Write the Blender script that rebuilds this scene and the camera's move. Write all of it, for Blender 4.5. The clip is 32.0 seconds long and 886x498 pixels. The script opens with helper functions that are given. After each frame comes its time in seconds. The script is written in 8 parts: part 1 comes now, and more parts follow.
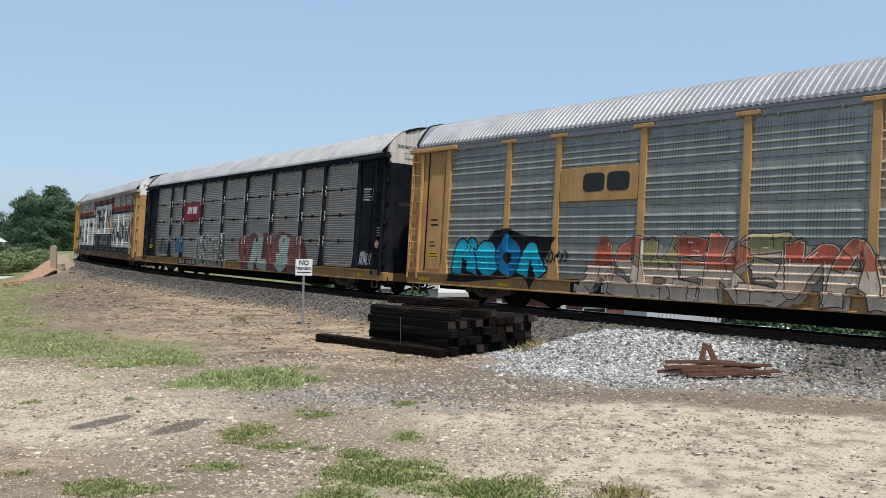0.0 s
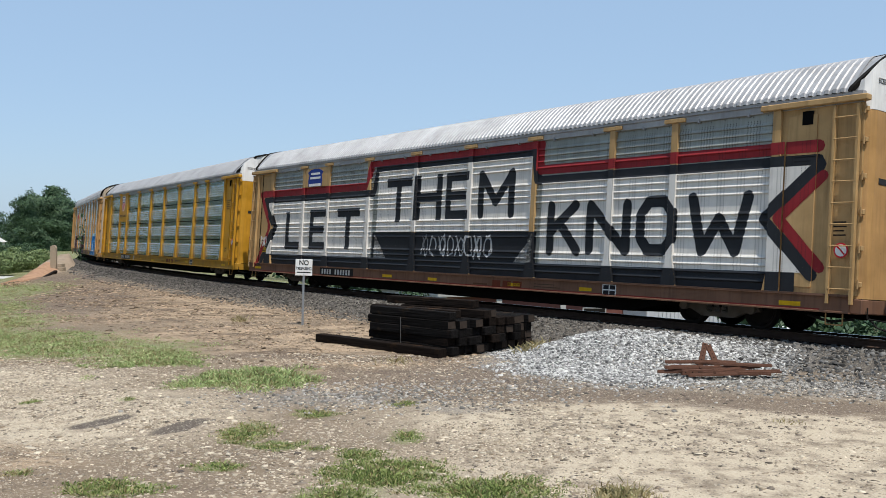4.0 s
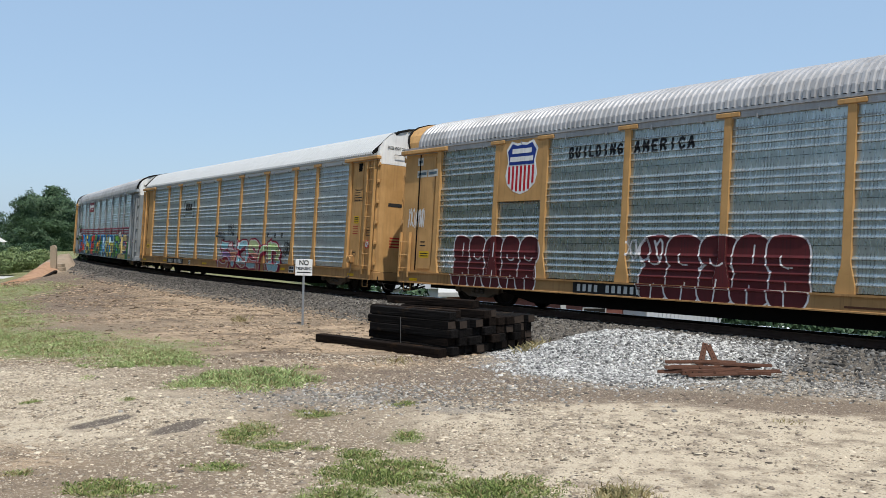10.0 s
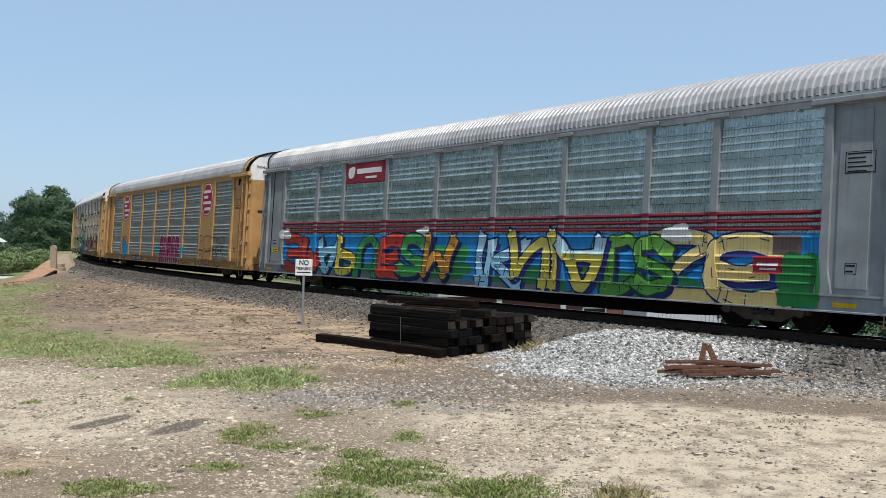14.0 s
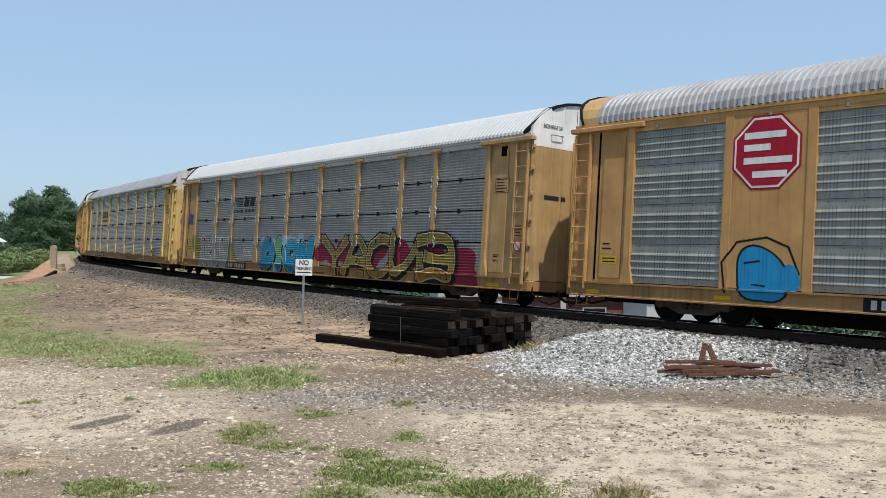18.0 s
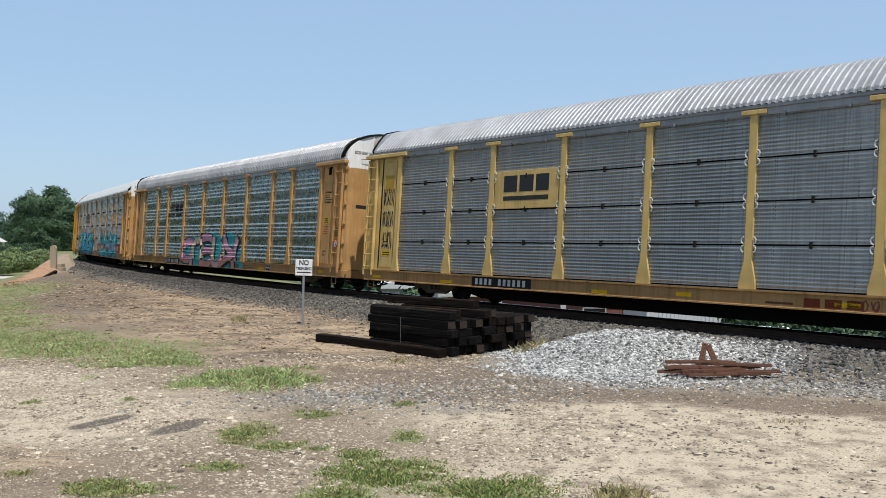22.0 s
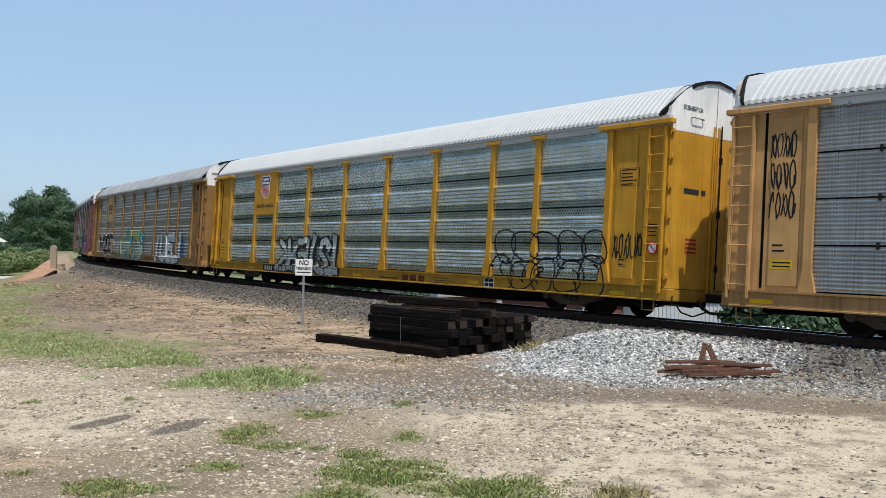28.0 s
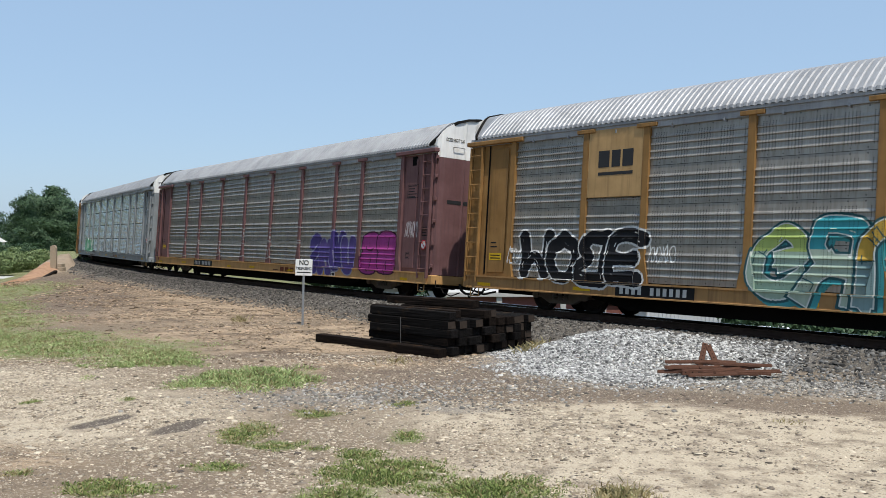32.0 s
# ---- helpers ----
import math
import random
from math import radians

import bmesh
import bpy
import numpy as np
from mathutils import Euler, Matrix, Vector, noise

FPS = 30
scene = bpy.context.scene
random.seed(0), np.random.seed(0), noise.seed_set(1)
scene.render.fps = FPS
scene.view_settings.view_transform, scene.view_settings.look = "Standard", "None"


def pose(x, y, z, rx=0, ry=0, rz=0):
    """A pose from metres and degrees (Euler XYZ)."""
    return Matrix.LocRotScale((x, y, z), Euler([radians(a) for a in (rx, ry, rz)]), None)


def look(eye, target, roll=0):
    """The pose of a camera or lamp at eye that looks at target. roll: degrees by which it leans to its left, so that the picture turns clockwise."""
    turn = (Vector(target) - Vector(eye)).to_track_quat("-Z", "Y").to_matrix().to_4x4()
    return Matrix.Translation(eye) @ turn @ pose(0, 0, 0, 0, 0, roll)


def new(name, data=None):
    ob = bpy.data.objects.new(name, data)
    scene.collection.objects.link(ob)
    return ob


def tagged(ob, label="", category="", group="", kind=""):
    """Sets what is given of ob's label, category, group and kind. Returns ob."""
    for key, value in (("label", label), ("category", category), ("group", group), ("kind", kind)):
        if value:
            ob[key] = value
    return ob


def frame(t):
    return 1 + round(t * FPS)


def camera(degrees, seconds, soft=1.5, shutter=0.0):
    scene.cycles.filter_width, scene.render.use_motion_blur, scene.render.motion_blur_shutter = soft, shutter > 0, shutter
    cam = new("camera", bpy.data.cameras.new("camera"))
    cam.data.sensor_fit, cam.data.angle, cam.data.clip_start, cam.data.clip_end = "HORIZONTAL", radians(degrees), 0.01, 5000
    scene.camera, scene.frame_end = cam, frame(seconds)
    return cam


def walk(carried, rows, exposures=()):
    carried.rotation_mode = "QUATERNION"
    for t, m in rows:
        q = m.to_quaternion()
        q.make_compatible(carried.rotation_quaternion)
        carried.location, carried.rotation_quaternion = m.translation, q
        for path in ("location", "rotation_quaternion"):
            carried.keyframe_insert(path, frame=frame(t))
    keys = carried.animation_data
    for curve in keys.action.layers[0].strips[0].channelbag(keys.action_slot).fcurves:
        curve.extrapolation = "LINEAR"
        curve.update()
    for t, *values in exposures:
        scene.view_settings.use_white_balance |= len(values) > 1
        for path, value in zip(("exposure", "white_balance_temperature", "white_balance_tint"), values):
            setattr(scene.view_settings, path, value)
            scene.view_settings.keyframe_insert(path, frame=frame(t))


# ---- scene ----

# ================= camera =================
cam = camera(51.87, 32.0, 0.4)
EYE = (0.0, 0.0, 2.097)
walk(cam, [(0, look(EYE, (0, 100, 2.097 - 1.468))), (32, look(EYE, (0, 100, 2.097 - 1.468)))])

# ================= light =================
SUN_DIR = Vector((0.472, -0.894, 2.38)).normalized()
world = bpy.data.worlds.new("sky")
scene.world = world
world.use_nodes = True
wn = world.node_tree.nodes
sky = wn.new("ShaderNodeTexSky")
sky.sky_type = "NISHITA"
sky.sun_disc = False
sky.sun_elevation = math.asin(SUN_DIR.z)
sky.sun_rotation = math.atan2(SUN_DIR.x, SUN_DIR.y)
sky.air_density, sky.dust_density, sky.ozone_density = 1.0, 1.0, 3.0
# summer haze evens out the blue of the sky
haze = wn.new("ShaderNodeMix")
haze.data_type = "RGBA"
haze.inputs[0].default_value = 0.62
haze.inputs[7].default_value = (3.25, 4.65, 6.45, 1)
world.node_tree.links.new(sky.outputs["Color"], haze.inputs[6])
world.node_tree.links.new(haze.outputs[2], wn["Background"].inputs["Color"])
wn["Background"].inputs["Strength"].default_value = 0.135
sun = new("sun", bpy.data.lights.new("sun", "SUN"))
sun.data.energy, sun.data.angle, sun.data.color = 4.7, radians(0.6), (1.0, 0.95, 0.87)
sun.matrix_basis = look(SUN_DIR * 50, (0, 0, 0))
scene.view_settings.exposure = 0.0


# ================= materials =================
class Mat:
    """A node material, with short ways to build its nodes."""

    def __init__(self, name, rough=0.6, metal=0.0):
        self.m = bpy.data.materials.new(name)
        self.m.use_nodes = True
        self.t = self.m.node_tree
        self.b = self.t.nodes["Principled BSDF"]
        self.b.inputs["Roughness"].default_value = rough
        self.b.inputs["Metallic"].default_value = metal

    def n(self, kind, **inputs):
        node = self.t.nodes.new("ShaderNode" + kind)
        for k, v in inputs.items():
            self.put(node, k.replace("_", " "), v)
        return node

    def put(self, node, key, v):
        sock = node.inputs[int(key)] if key.isdigit() else node.inputs[key]
        if isinstance(v, bpy.types.NodeSocket):
            self.t.links.new(v, sock)
        else:
            sock.default_value = v

    def coord(self):
        return self.n("TexCoord").outputs["Object"]

    def place(self):
        return self.n("NewGeometry").outputs["Position"]

    def scaled(self, vec, sx, sy, sz):
        node = self.n("Mapping")
        self.put(node, "Vector", vec)
        node.inputs["Scale"].default_value = (sx, sy, sz)
        return node.outputs["Vector"]

    def noise(self, vec, scale, detail=4.0, rough=0.55):
        node = self.n("TexNoise", Scale=scale, Detail=detail, Roughness=rough)
        if vec is not None:
            self.put(node, "Vector", vec)
        return node.outputs["Fac"]

    def ramp(self, fac, stops):
        node = self.n("ValToRGB")
        self.put(node, "Fac", fac)
        e = node.color_ramp.elements
        while len(e) < len(stops):
            e.new(0.5)
        for el, (p, c) in zip(e, stops):
            el.position = p
            el.color = (*c, 1) if len(c) == 3 else c
        return node.outputs["Color"]

    def mix(self, fac, a, b, blend="MIX"):
        node = self.t.nodes.new("ShaderNodeMix")
        node.data_type, node.blend_type = "RGBA", blend
        for k, v in ((0, fac), (6, a), (7, b)):
            if isinstance(v, bpy.types.NodeSocket):
                self.t.links.new(v, node.inputs[k])
            else:
                node.inputs[k].default_value = (*v, 1) if isinstance(v, tuple) and len(v) == 3 else v
        return node.outputs[2]

    def math(self, op, a, b=0.0):
        node = self.t.nodes.new("ShaderNodeMath")
        node.operation = op
        for k, v in ((0, a), (1, b)):
            if isinstance(v, bpy.types.NodeSocket):
                self.t.links.new(v, node.inputs[k])
            else:
                node.inputs[k].default_value = v
        return node.outputs[0]

    def step(self, v, lo, hi):
        node = self.n("MapRange")
        node.inputs["From Min"].default_value, node.inputs["From Max"].default_value = lo, hi
        self.put(node, "Value", v)
        return node.outputs["Result"]

    def bump(self, height, strength=0.4, distance=0.02):
        node = self.n("Bump", Strength=strength, Distance=distance, Height=height)
        self.t.links.new(node.outputs["Normal"], self.b.inputs["Normal"])

    def color(self, v):
        self.put(self.b, "Base Color", (*v, 1) if isinstance(v, tuple) else v)
        return self


def dim(c, k):
    return tuple(x * k for x in c)


def painted(name, c, grime=0.5, rough=0.5, rust=0.25):
    """Weathered paint: faded patches, streaks down the sheet, spots of rust."""
    m = Mat(name, rough)
    v = m.coord()
    fade = m.noise(v, 1.3, 5)
    streak = m.noise(m.scaled(v, 9, 9, 0.5), 1.0, 5)
    col = m.mix(m.step(fade, 0.35, 0.7), dim(c, 0.82), tuple(min(1, x * 1.12 + 0.01) for x in c))
    col = m.mix(m.math("MULTIPLY", m.step(streak, 0.5, 0.78), grime), col, dim((c[0] * 0.55 + 0.03, c[1] * 0.5 + 0.03, c[2] * 0.45 + 0.03), 0.6))
    spots = m.math("MULTIPLY", m.step(m.noise(v, 7.0, 6, 0.7), 0.64, 0.74), rust)
    col = m.mix(spots, col, (0.11, 0.045, 0.02))
    m.color(col)
    m.put(m.b, "Roughness", m.math("ADD", m.math("MULTIPLY", fade, 0.3), rough - 0.1))
    m.b.inputs["Specular IOR Level"].default_value = 0.2 if max(c) > 0.05 else 0.06
    m.bump(m.noise(v, 3.0, 3), 0.12, 0.02)
    return m.m


def galvanised(name, c, dots=True, dirt=0.4, holes=False, rough=0.42, metal=0.2):
    """Galvanised side sheet, dull zinc with run marks; fine perforations as rows of small dark dots."""
    m = Mat(name, rough, metal)
    m.b.inputs["Specular IOR Level"].default_value = 0.3 if metal > 0.14 else 0.06
    v = m.coord()
    rnd = m.n("ObjectInfo").outputs["Random"]
    big = m.noise(m.scaled(v, 0.8, 0.8, 0.5), 1.4, 5)
    streak = m.noise(m.scaled(v, 14, 14, 0.45), 1.0, 5)
    col = m.mix(m.step(big, 0.3, 0.72), dim(c, 0.74), dim(c, 1.2))
    col = m.mix(m.math("MULTIPLY", m.step(streak, 0.45, 0.8), dirt), col, (c[0] * 0.42, c[1] * 0.36, c[2] * 0.3))
    col = m.mix(m.math("MULTIPLY", rnd, 0.25), col, dim(c, 0.6))
    sep = m.n("SeparateXYZ", Vector=v)
    x, z = sep.outputs["X"], sep.outputs["Z"]
    if dots:
        fx = m.math("FRACT", m.math("DIVIDE", x, 0.075))
        fz = m.math("FRACT", m.math("DIVIDE", z, 0.042))
        gap = m.math("FRACT", m.math("DIVIDE", x, 0.60))
        d = m.math("MULTIPLY", m.math("LESS_THAN", fx, 0.3), m.math("LESS_THAN", fz, 0.55))
        d = m.math("MULTIPLY", d, m.math("LESS_THAN", gap, 0.63))
        d = m.math("MULTIPLY", d, m.math("LESS_THAN", m.math("ABSOLUTE", z), 0.335))
        rx = m.math("LESS_THAN", m.math("FRACT", m.math("DIVIDE", x, 0.36)), 0.075)
        rz = m.math("LESS_THAN", m.math("ABSOLUTE", m.math("SUBTRACT", m.math("ABSOLUTE", z), 0.41)), 0.013)
        d = m.math("MAXIMUM", d, m.math("MULTIPLY", rx, rz))
        col = m.mix(m.math("MULTIPLY", d, 0.7 if dots is True else dots), col, (0.012, 0.013, 0.014))
    if holes:
        fx = m.math("SUBTRACT", m.math("FRACT", m.math("DIVIDE", x, 0.09)), 0.5)
        zr = m.math("FRACT", m.math("DIVIDE", z, 0.07))
        fx2 = m.math("SUBTRACT", m.math("FRACT", m.math("ADD", m.math("DIVIDE", x, 0.09), 0.5)), 0.5)
        row = m.math("LESS_THAN", m.math("FRACT", m.math("DIVIDE", z, 0.14)), 0.5)
        fxx = m.math("ADD", m.math("MULTIPLY", m.math("ABSOLUTE", fx), row), m.math("MULTIPLY", m.math("ABSOLUTE", fx2), m.math("SUBTRACT", 1.0, row)))
        d = m.math("MULTIPLY", m.math("LESS_THAN", fxx, 0.22), m.math("LESS_THAN", m.math("ABSOLUTE", m.math("SUBTRACT", zr, 0.5)), 0.26))
        edge = m.math("GREATER_THAN", m.math("ABSOLUTE", z), 0.27)
        col = m.mix(m.math("MULTIPLY", m.math("MULTIPLY", d, edge), 0.85), col, (0.01, 0.011, 0.012))
    m.color(col)
    m.put(m.b, "Roughness", m.math("ADD", m.math("MULTIPLY", streak, 0.2), rough - 0.10))
    m.bump(m.noise(v, 4.0, 3), 0.06, 0.008)
    return m.m


def plain(name, c, rough=0.6, metal=0.0, vary=0.2, scale=8.0, bump=0.15, shine=0.5):
    m = Mat(name, rough, metal)
    m.b.inputs["Specular IOR Level"].default_value = shine
    v = m.coord()
    n1, n2 = m.noise(v, scale, 5), m.noise(v, scale * 0.17, 3)
    col = m.mix(n1, dim(c, 1 - vary), tuple(min(1, x * (1 + vary)) for x in c))
    col = m.mix(m.math("MULTIPLY", m.step(n2, 0.4, 0.7), vary), col, dim(c, 0.7))
    m.color(col)
    if bump:
        m.bump(n1, bump, 0.01)
    return m.m


def stones(name, dark, light, rough=0.85):
    """Crushed stone: every stone has its own grey."""
    m = Mat(name, rough)
    m.b.inputs["Specular IOR Level"].default_value = 0.15
    r = m.n("NewGeometry").outputs["Random Per Island"]
    v = m.place()
    col = m.ramp(r, [(0.0, dark), (0.45, tuple((a + b) / 2 for a, b in zip(dark, light))), (0.8, light), (1.0, tuple(min(0.85, x * 1.35) for x in light))])
    col = m.mix(m.math("MULTIPLY", m.noise(v, 30.0, 3), 0.5), col, dim(dark, 0.8))
    m.color(col)
    m.bump(m.noise(v, 60.0, 3), 0.3, 0.01)
    return m.m


M_FADED = painted("faded_yellow_paint", (0.485, 0.276, 0.104), 0.5, 0.55, 0.45)
M_TAN = painted("tan_yellow_paint", (0.45, 0.285, 0.125), 0.6, 0.55, 0.5)
M_YELLOW = painted("bright_yellow_paint", (0.515, 0.26, 0.020), 0.5, 0.45, 0.3)
# next two: frame colours darkened for dirt and for shade under the overhang
M_SILL = painted("darkened_dirty_ochre_paint", (0.34, 0.19, 0.072), 0.8, 0.6, 0.8)
M_SILL_YELLOW = painted("darkened_dirty_yellow_paint", (0.38, 0.20, 0.016), 0.7, 0.55, 0.7)
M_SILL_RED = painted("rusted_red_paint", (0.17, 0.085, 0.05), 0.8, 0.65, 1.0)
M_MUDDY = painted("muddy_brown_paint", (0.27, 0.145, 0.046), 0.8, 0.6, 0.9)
M_CREAM = painted("pale_yellow_paint", (0.60, 0.415, 0.15), 0.55, 0.55, 0.5)
M_BLACK = painted("black_paint", (0.0085, 0.0105, 0.0155), 0.2, 0.6, 0.1)
M_MAROON = painted("maroon_paint", (0.15, 0.075, 0.075), 0.5, 0.6, 0.3)
M_SILVER = painted("silver_grey_paint", (0.235, 0.254, 0.262), 0.4, 0.45, 0.15)
M_WHITE = painted("white_paint", (0.78, 0.77, 0.74), 0.25, 0.5, 0.12)
M_RUSTY_WHITE = painted("rusty_white_paint", (0.60, 0.55, 0.50), 0.7, 0.6, 1.0)
M_BONE = painted("bone_white_paint", (0.46, 0.375, 0.28), 0.6, 0.55, 0.6)
M_BROWN = painted("brown_paint", (0.24, 0.13, 0.05), 0.4, 0.6, 0.3)
M_ZINC = galvanised("zinc_sheet", (0.53, 0.56, 0.53), True, 0.45, False, 0.28, 0.82)
M_ZINC_LIGHT = galvanised("light_zinc_sheet", (0.58, 0.63, 0.60), True, 0.4, False, 0.27, 0.85)
M_ZINC_DARK = galvanised("dark_zinc_sheet", (0.33, 0.35, 0.35), 0.3, 0.65, False, 0.30, 0.72)
M_ZINC_WARM = galvanised("brownish_zinc_sheet", (0.33, 0.312, 0.285), 0.3, 0.65, False, 0.32, 0.65)
M_ZINC_BROWN = galvanised("dirty_zinc_sheet", (0.385, 0.36, 0.32), 0.85, 0.65, False, 0.36, 0.45)
M_ZINC_BRIGHT = galvanised("bright_zinc_sheet", (0.76, 0.83, 0.80), False, 0.35, True, 0.23, 0.82)
M_ZINC_DULL = galvanised("dull_zinc_sheet", (0.345, 0.36, 0.33), 0.85, 0.45, False, 0.42, 0.34)
M_ZINC_PALE = galvanised("pale_oxidised_zinc_sheet", (0.455, 0.515, 0.525), 0.85, 0.35, False, 0.40, 0.40)
M_ZINC_GREEN = galvanised("green_grey_zinc_sheet", (0.55, 0.635, 0.61), True, 0.35, False, 0.28, 0.78)
M_ROOF_GREY = galvanised("grey_roof_sheet", (0.32, 0.325, 0.335), False, 0.3, False, 0.5, 0.18)
M_ROOF_LIGHT = galvanised("pale_roof_sheet", (0.405, 0.402, 0.405), False, 0.35, False, 0.5, 0.25)
M_ROOF_WHITE = plain("white_roof_paint", (0.45, 0.46, 0.46), 0.5, 0.0, 0.10, 3.0, 0.05, 0.2)
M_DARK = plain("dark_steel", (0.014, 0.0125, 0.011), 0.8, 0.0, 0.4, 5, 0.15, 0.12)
M_STEEL = plain("worn_steel", (0.16, 0.15, 0.14), 0.45, 0.7, 0.3, 8)
# near-black base: part of the shade beneath the cars is in this colour
M_BELLY_BLACK = plain("black_underframe", (0.006, 0.0055, 0.005), 0.95, 0, 0.4, 4, 0.15, 0.03)
M_DUSTY = plain("dusty_cast_steel", (0.125, 0.105, 0.086), 0.9, 0.0, 0.4, 6, 0.2, 0.1)
M_WHEEL = plain("wheel_steel", (0.02, 0.016, 0.014), 0.75, 0.1, 0.5, 6, 0.15, 0.15)
M_RUST = plain("rusty_steel", (0.125, 0.055, 0.032), 0.85, 0.1, 0.45, 14, 0.4)
M_RAIL = plain("rail_steel", (0.075, 0.048, 0.036), 0.85, 0.0, 0.4, 6, 0.15, 0.15)
M_RAILTOP = plain("polished_rail_head", (0.5, 0.5, 0.5), 0.25, 1.0, 0.15, 10, 0)


def tie_material(name, c):
    """Old creosoted timber: grain and checks along the tie, each tie its own shade."""
    m = Mat(name, 0.9)
    v = m.coord()
    grain = m.noise(m.scaled(v, 1.2, 26, 26), 1.0, 6, 0.65)
    rnd = m.n("ObjectInfo").outputs["Random"]
    col = m.mix(m.step(grain, 0.35, 0.7), dim(c, 0.35), dim(c, 1.5))
    col = m.mix(m.step(m.noise(v, 2.3, 5), 0.55, 0.72), col, (c[0] * 2.6 + 0.01, c[1] * 2.0 + 0.006, c[2] * 1.6))
    col = m.mix(m.math("MULTIPLY", rnd, 0.6), col, dim(c, 0.35))
    m.color(col)
    m.b.inputs["Specular IOR Level"].default_value = 0.06
    m.bump(grain, 0.9, 0.02)
    return m.m


M_TIE_STACK = tie_material("creosoted_stack_timber", (0.0125, 0.0115, 0.0113))
M_TIE = plain("creosoted_timber", (0.011, 0.0098, 0.0095), 0.9, 0, 0.55, 9, 0.6, 0.08)
PAINTS = {}


def paint(c, rough=0.55, dotted=False):
    """Spray or stencil paint of one colour, thin and uneven; over perforated sheet the holes show through."""
    key = (*[round(x, 3) for x in c], dotted)
    if key not in PAINTS:
        m = Mat("sprayed_paint" if dotted else "sign_paint", rough)
        m.b.inputs["Specular IOR Level"].default_value = 0.15
        v = m.coord()
        n1, n2 = m.noise(v, 5.0, 5), m.noise(m.scaled(v, 9, 9, 0.6), 1.0, 5)
        col = m.mix(n1, dim(c, 0.8), tuple(min(1, x * 1.15) for x in c))
        col = m.mix(m.math("MULTIPLY", m.step(n2, 0.5, 0.8), 0.45), col, dim(c, 0.5))
        if dotted:
            sep = m.n("SeparateXYZ", Vector=v)
            x, z = sep.outputs["X"], sep.outputs["Z"]
            d = m.math("MULTIPLY", m.math("LESS_THAN", m.math("FRACT", m.math("DIVIDE", x, 0.085)), 0.26), m.math("LESS_THAN", m.math("FRACT", m.math("DIVIDE", z, 0.05)), 0.5))
            d = m.math("MULTIPLY", d, m.math("LESS_THAN", m.math("FRACT", m.math("DIVIDE", x, 0.51)), 0.5))
            d = m.math("MULTIPLY", d, m.math("GREATER_THAN", z, 0.95))
            col = m.mix(m.math("MULTIPLY", d, 0.6), col, (0.02, 0.02, 0.02))
        m.color(col)
        PAINTS[key] = m.m
    return PAINTS[key]


# ================= building helpers =================
def mesh_of(name, verts, faces, material, smooth=False):
    me = bpy.data.meshes.new(name)
    me.from_pydata([tuple(v) for v in verts], [], [tuple(f) for f in faces])
    if isinstance(material, (list, tuple)):
        for m in material:
            me.materials.append(m)
    elif material:
        me.materials.append(material)
    if smooth:
        me.polygons.foreach_set("use_smooth", [True] * len(me.polygons))
    me.update()
    return me


def piece(name, me, parent=None, m=None, label=""):
    ob = new(name, me)
    if parent is not None:
        ob.parent = parent
    if m is not None:
        ob.matrix_basis = m
    return tagged(ob, label)


class Build:
    """Collects boxes, tubes and prisms into one mesh."""

    def __init__(self):
        self.v, self.f = [], []

    def add(self, verts, faces):
        k = len(self.v)
        self.v += [tuple(p) for p in verts]
        self.f += [tuple(i + k for i in f) for f in faces]
        return self

    def box(self, x0, x1, y0, y1, z0, z1, bevel=0.0):
        if bevel:
            b = bevel
            vs, fs = [], []
            for z, k in ((z0, b), (z0 + b, 0), (z1 - b, 0), (z1, b)):
                xa, xb, ya, yb = x0 + k, x1 - k, y0 + k, y1 - k
                c = b * 0.6
                vs += [(xa + c, ya, z), (xb - c, ya, z), (xb, ya + c, z), (xb, yb - c, z), (xb - c, yb, z), (xa + c, yb, z), (xa, yb - c, z), (xa, ya + c, z)]
            for r in range(3):
                for i in range(8):
                    j = (i + 1) % 8
                    fs.append((r * 8 + i, r * 8 + j, r * 8 + 8 + j, r * 8 + 8 + i))
            fs += [tuple(range(7, -1, -1)), tuple(range(24, 32))]
            return self.add(vs, fs)
        v = [(x, y, z) for z in (z0, z1) for x, y in ((x0, y0), (x1, y0), (x1, y1), (x0, y1))]
        return self.add(v, [(3, 2, 1, 0), (4, 5, 6, 7), (0, 1, 5, 4), (1, 2, 6, 5), (2, 3, 7, 6), (3, 0, 4, 7)])

    def prism(self, outline, y0, y1):
        """A slab with the given outline in x and z, from y0 to y1."""
        n = len(outline)
        v = [(x, y0, z) for x, z in outline] + [(x, y1, z) for x, z in outline]
        f = [tuple(range(n)), tuple(range(2 * n - 1, n - 1, -1))] + [(i + n, (i + 1) % n + n, (i + 1) % n, i) for i in range(n)]
        return self.add(v, f)

    def tube(self, a, b, r, sides=8, r2=None):
        a, b = Vector(a), Vector(b)
        q = (b - a).to_track_quat("Z", "Y")
        v = []
        for p, rr in ((a, r), (b, r if r2 is None else r2)):
            v += [p + q @ Vector((rr * math.cos(t), rr * math.sin(t), 0)) for t in (2 * math.pi * i / sides for i in range(sides))]
        f = [(i, (i + 1) % sides, sides + (i + 1) % sides, sides + i) for i in range(sides)]
        return self.add(v, f + [tuple(range(sides - 1, -1, -1)), tuple(range(sides, 2 * sides))])

    def pipe(self, pts, r, sides=6):
        for a, b in zip(pts, pts[1:]):
            self.tube(a, b, r, sides)
        return self

    def mesh(self, name, material, smooth=False):
        return mesh_of(name, self.v, self.f, material, smooth)


def part(name, bm, material, parent, label="", m=None):
    return piece(name, bm.mesh(name, material), parent, m, label)


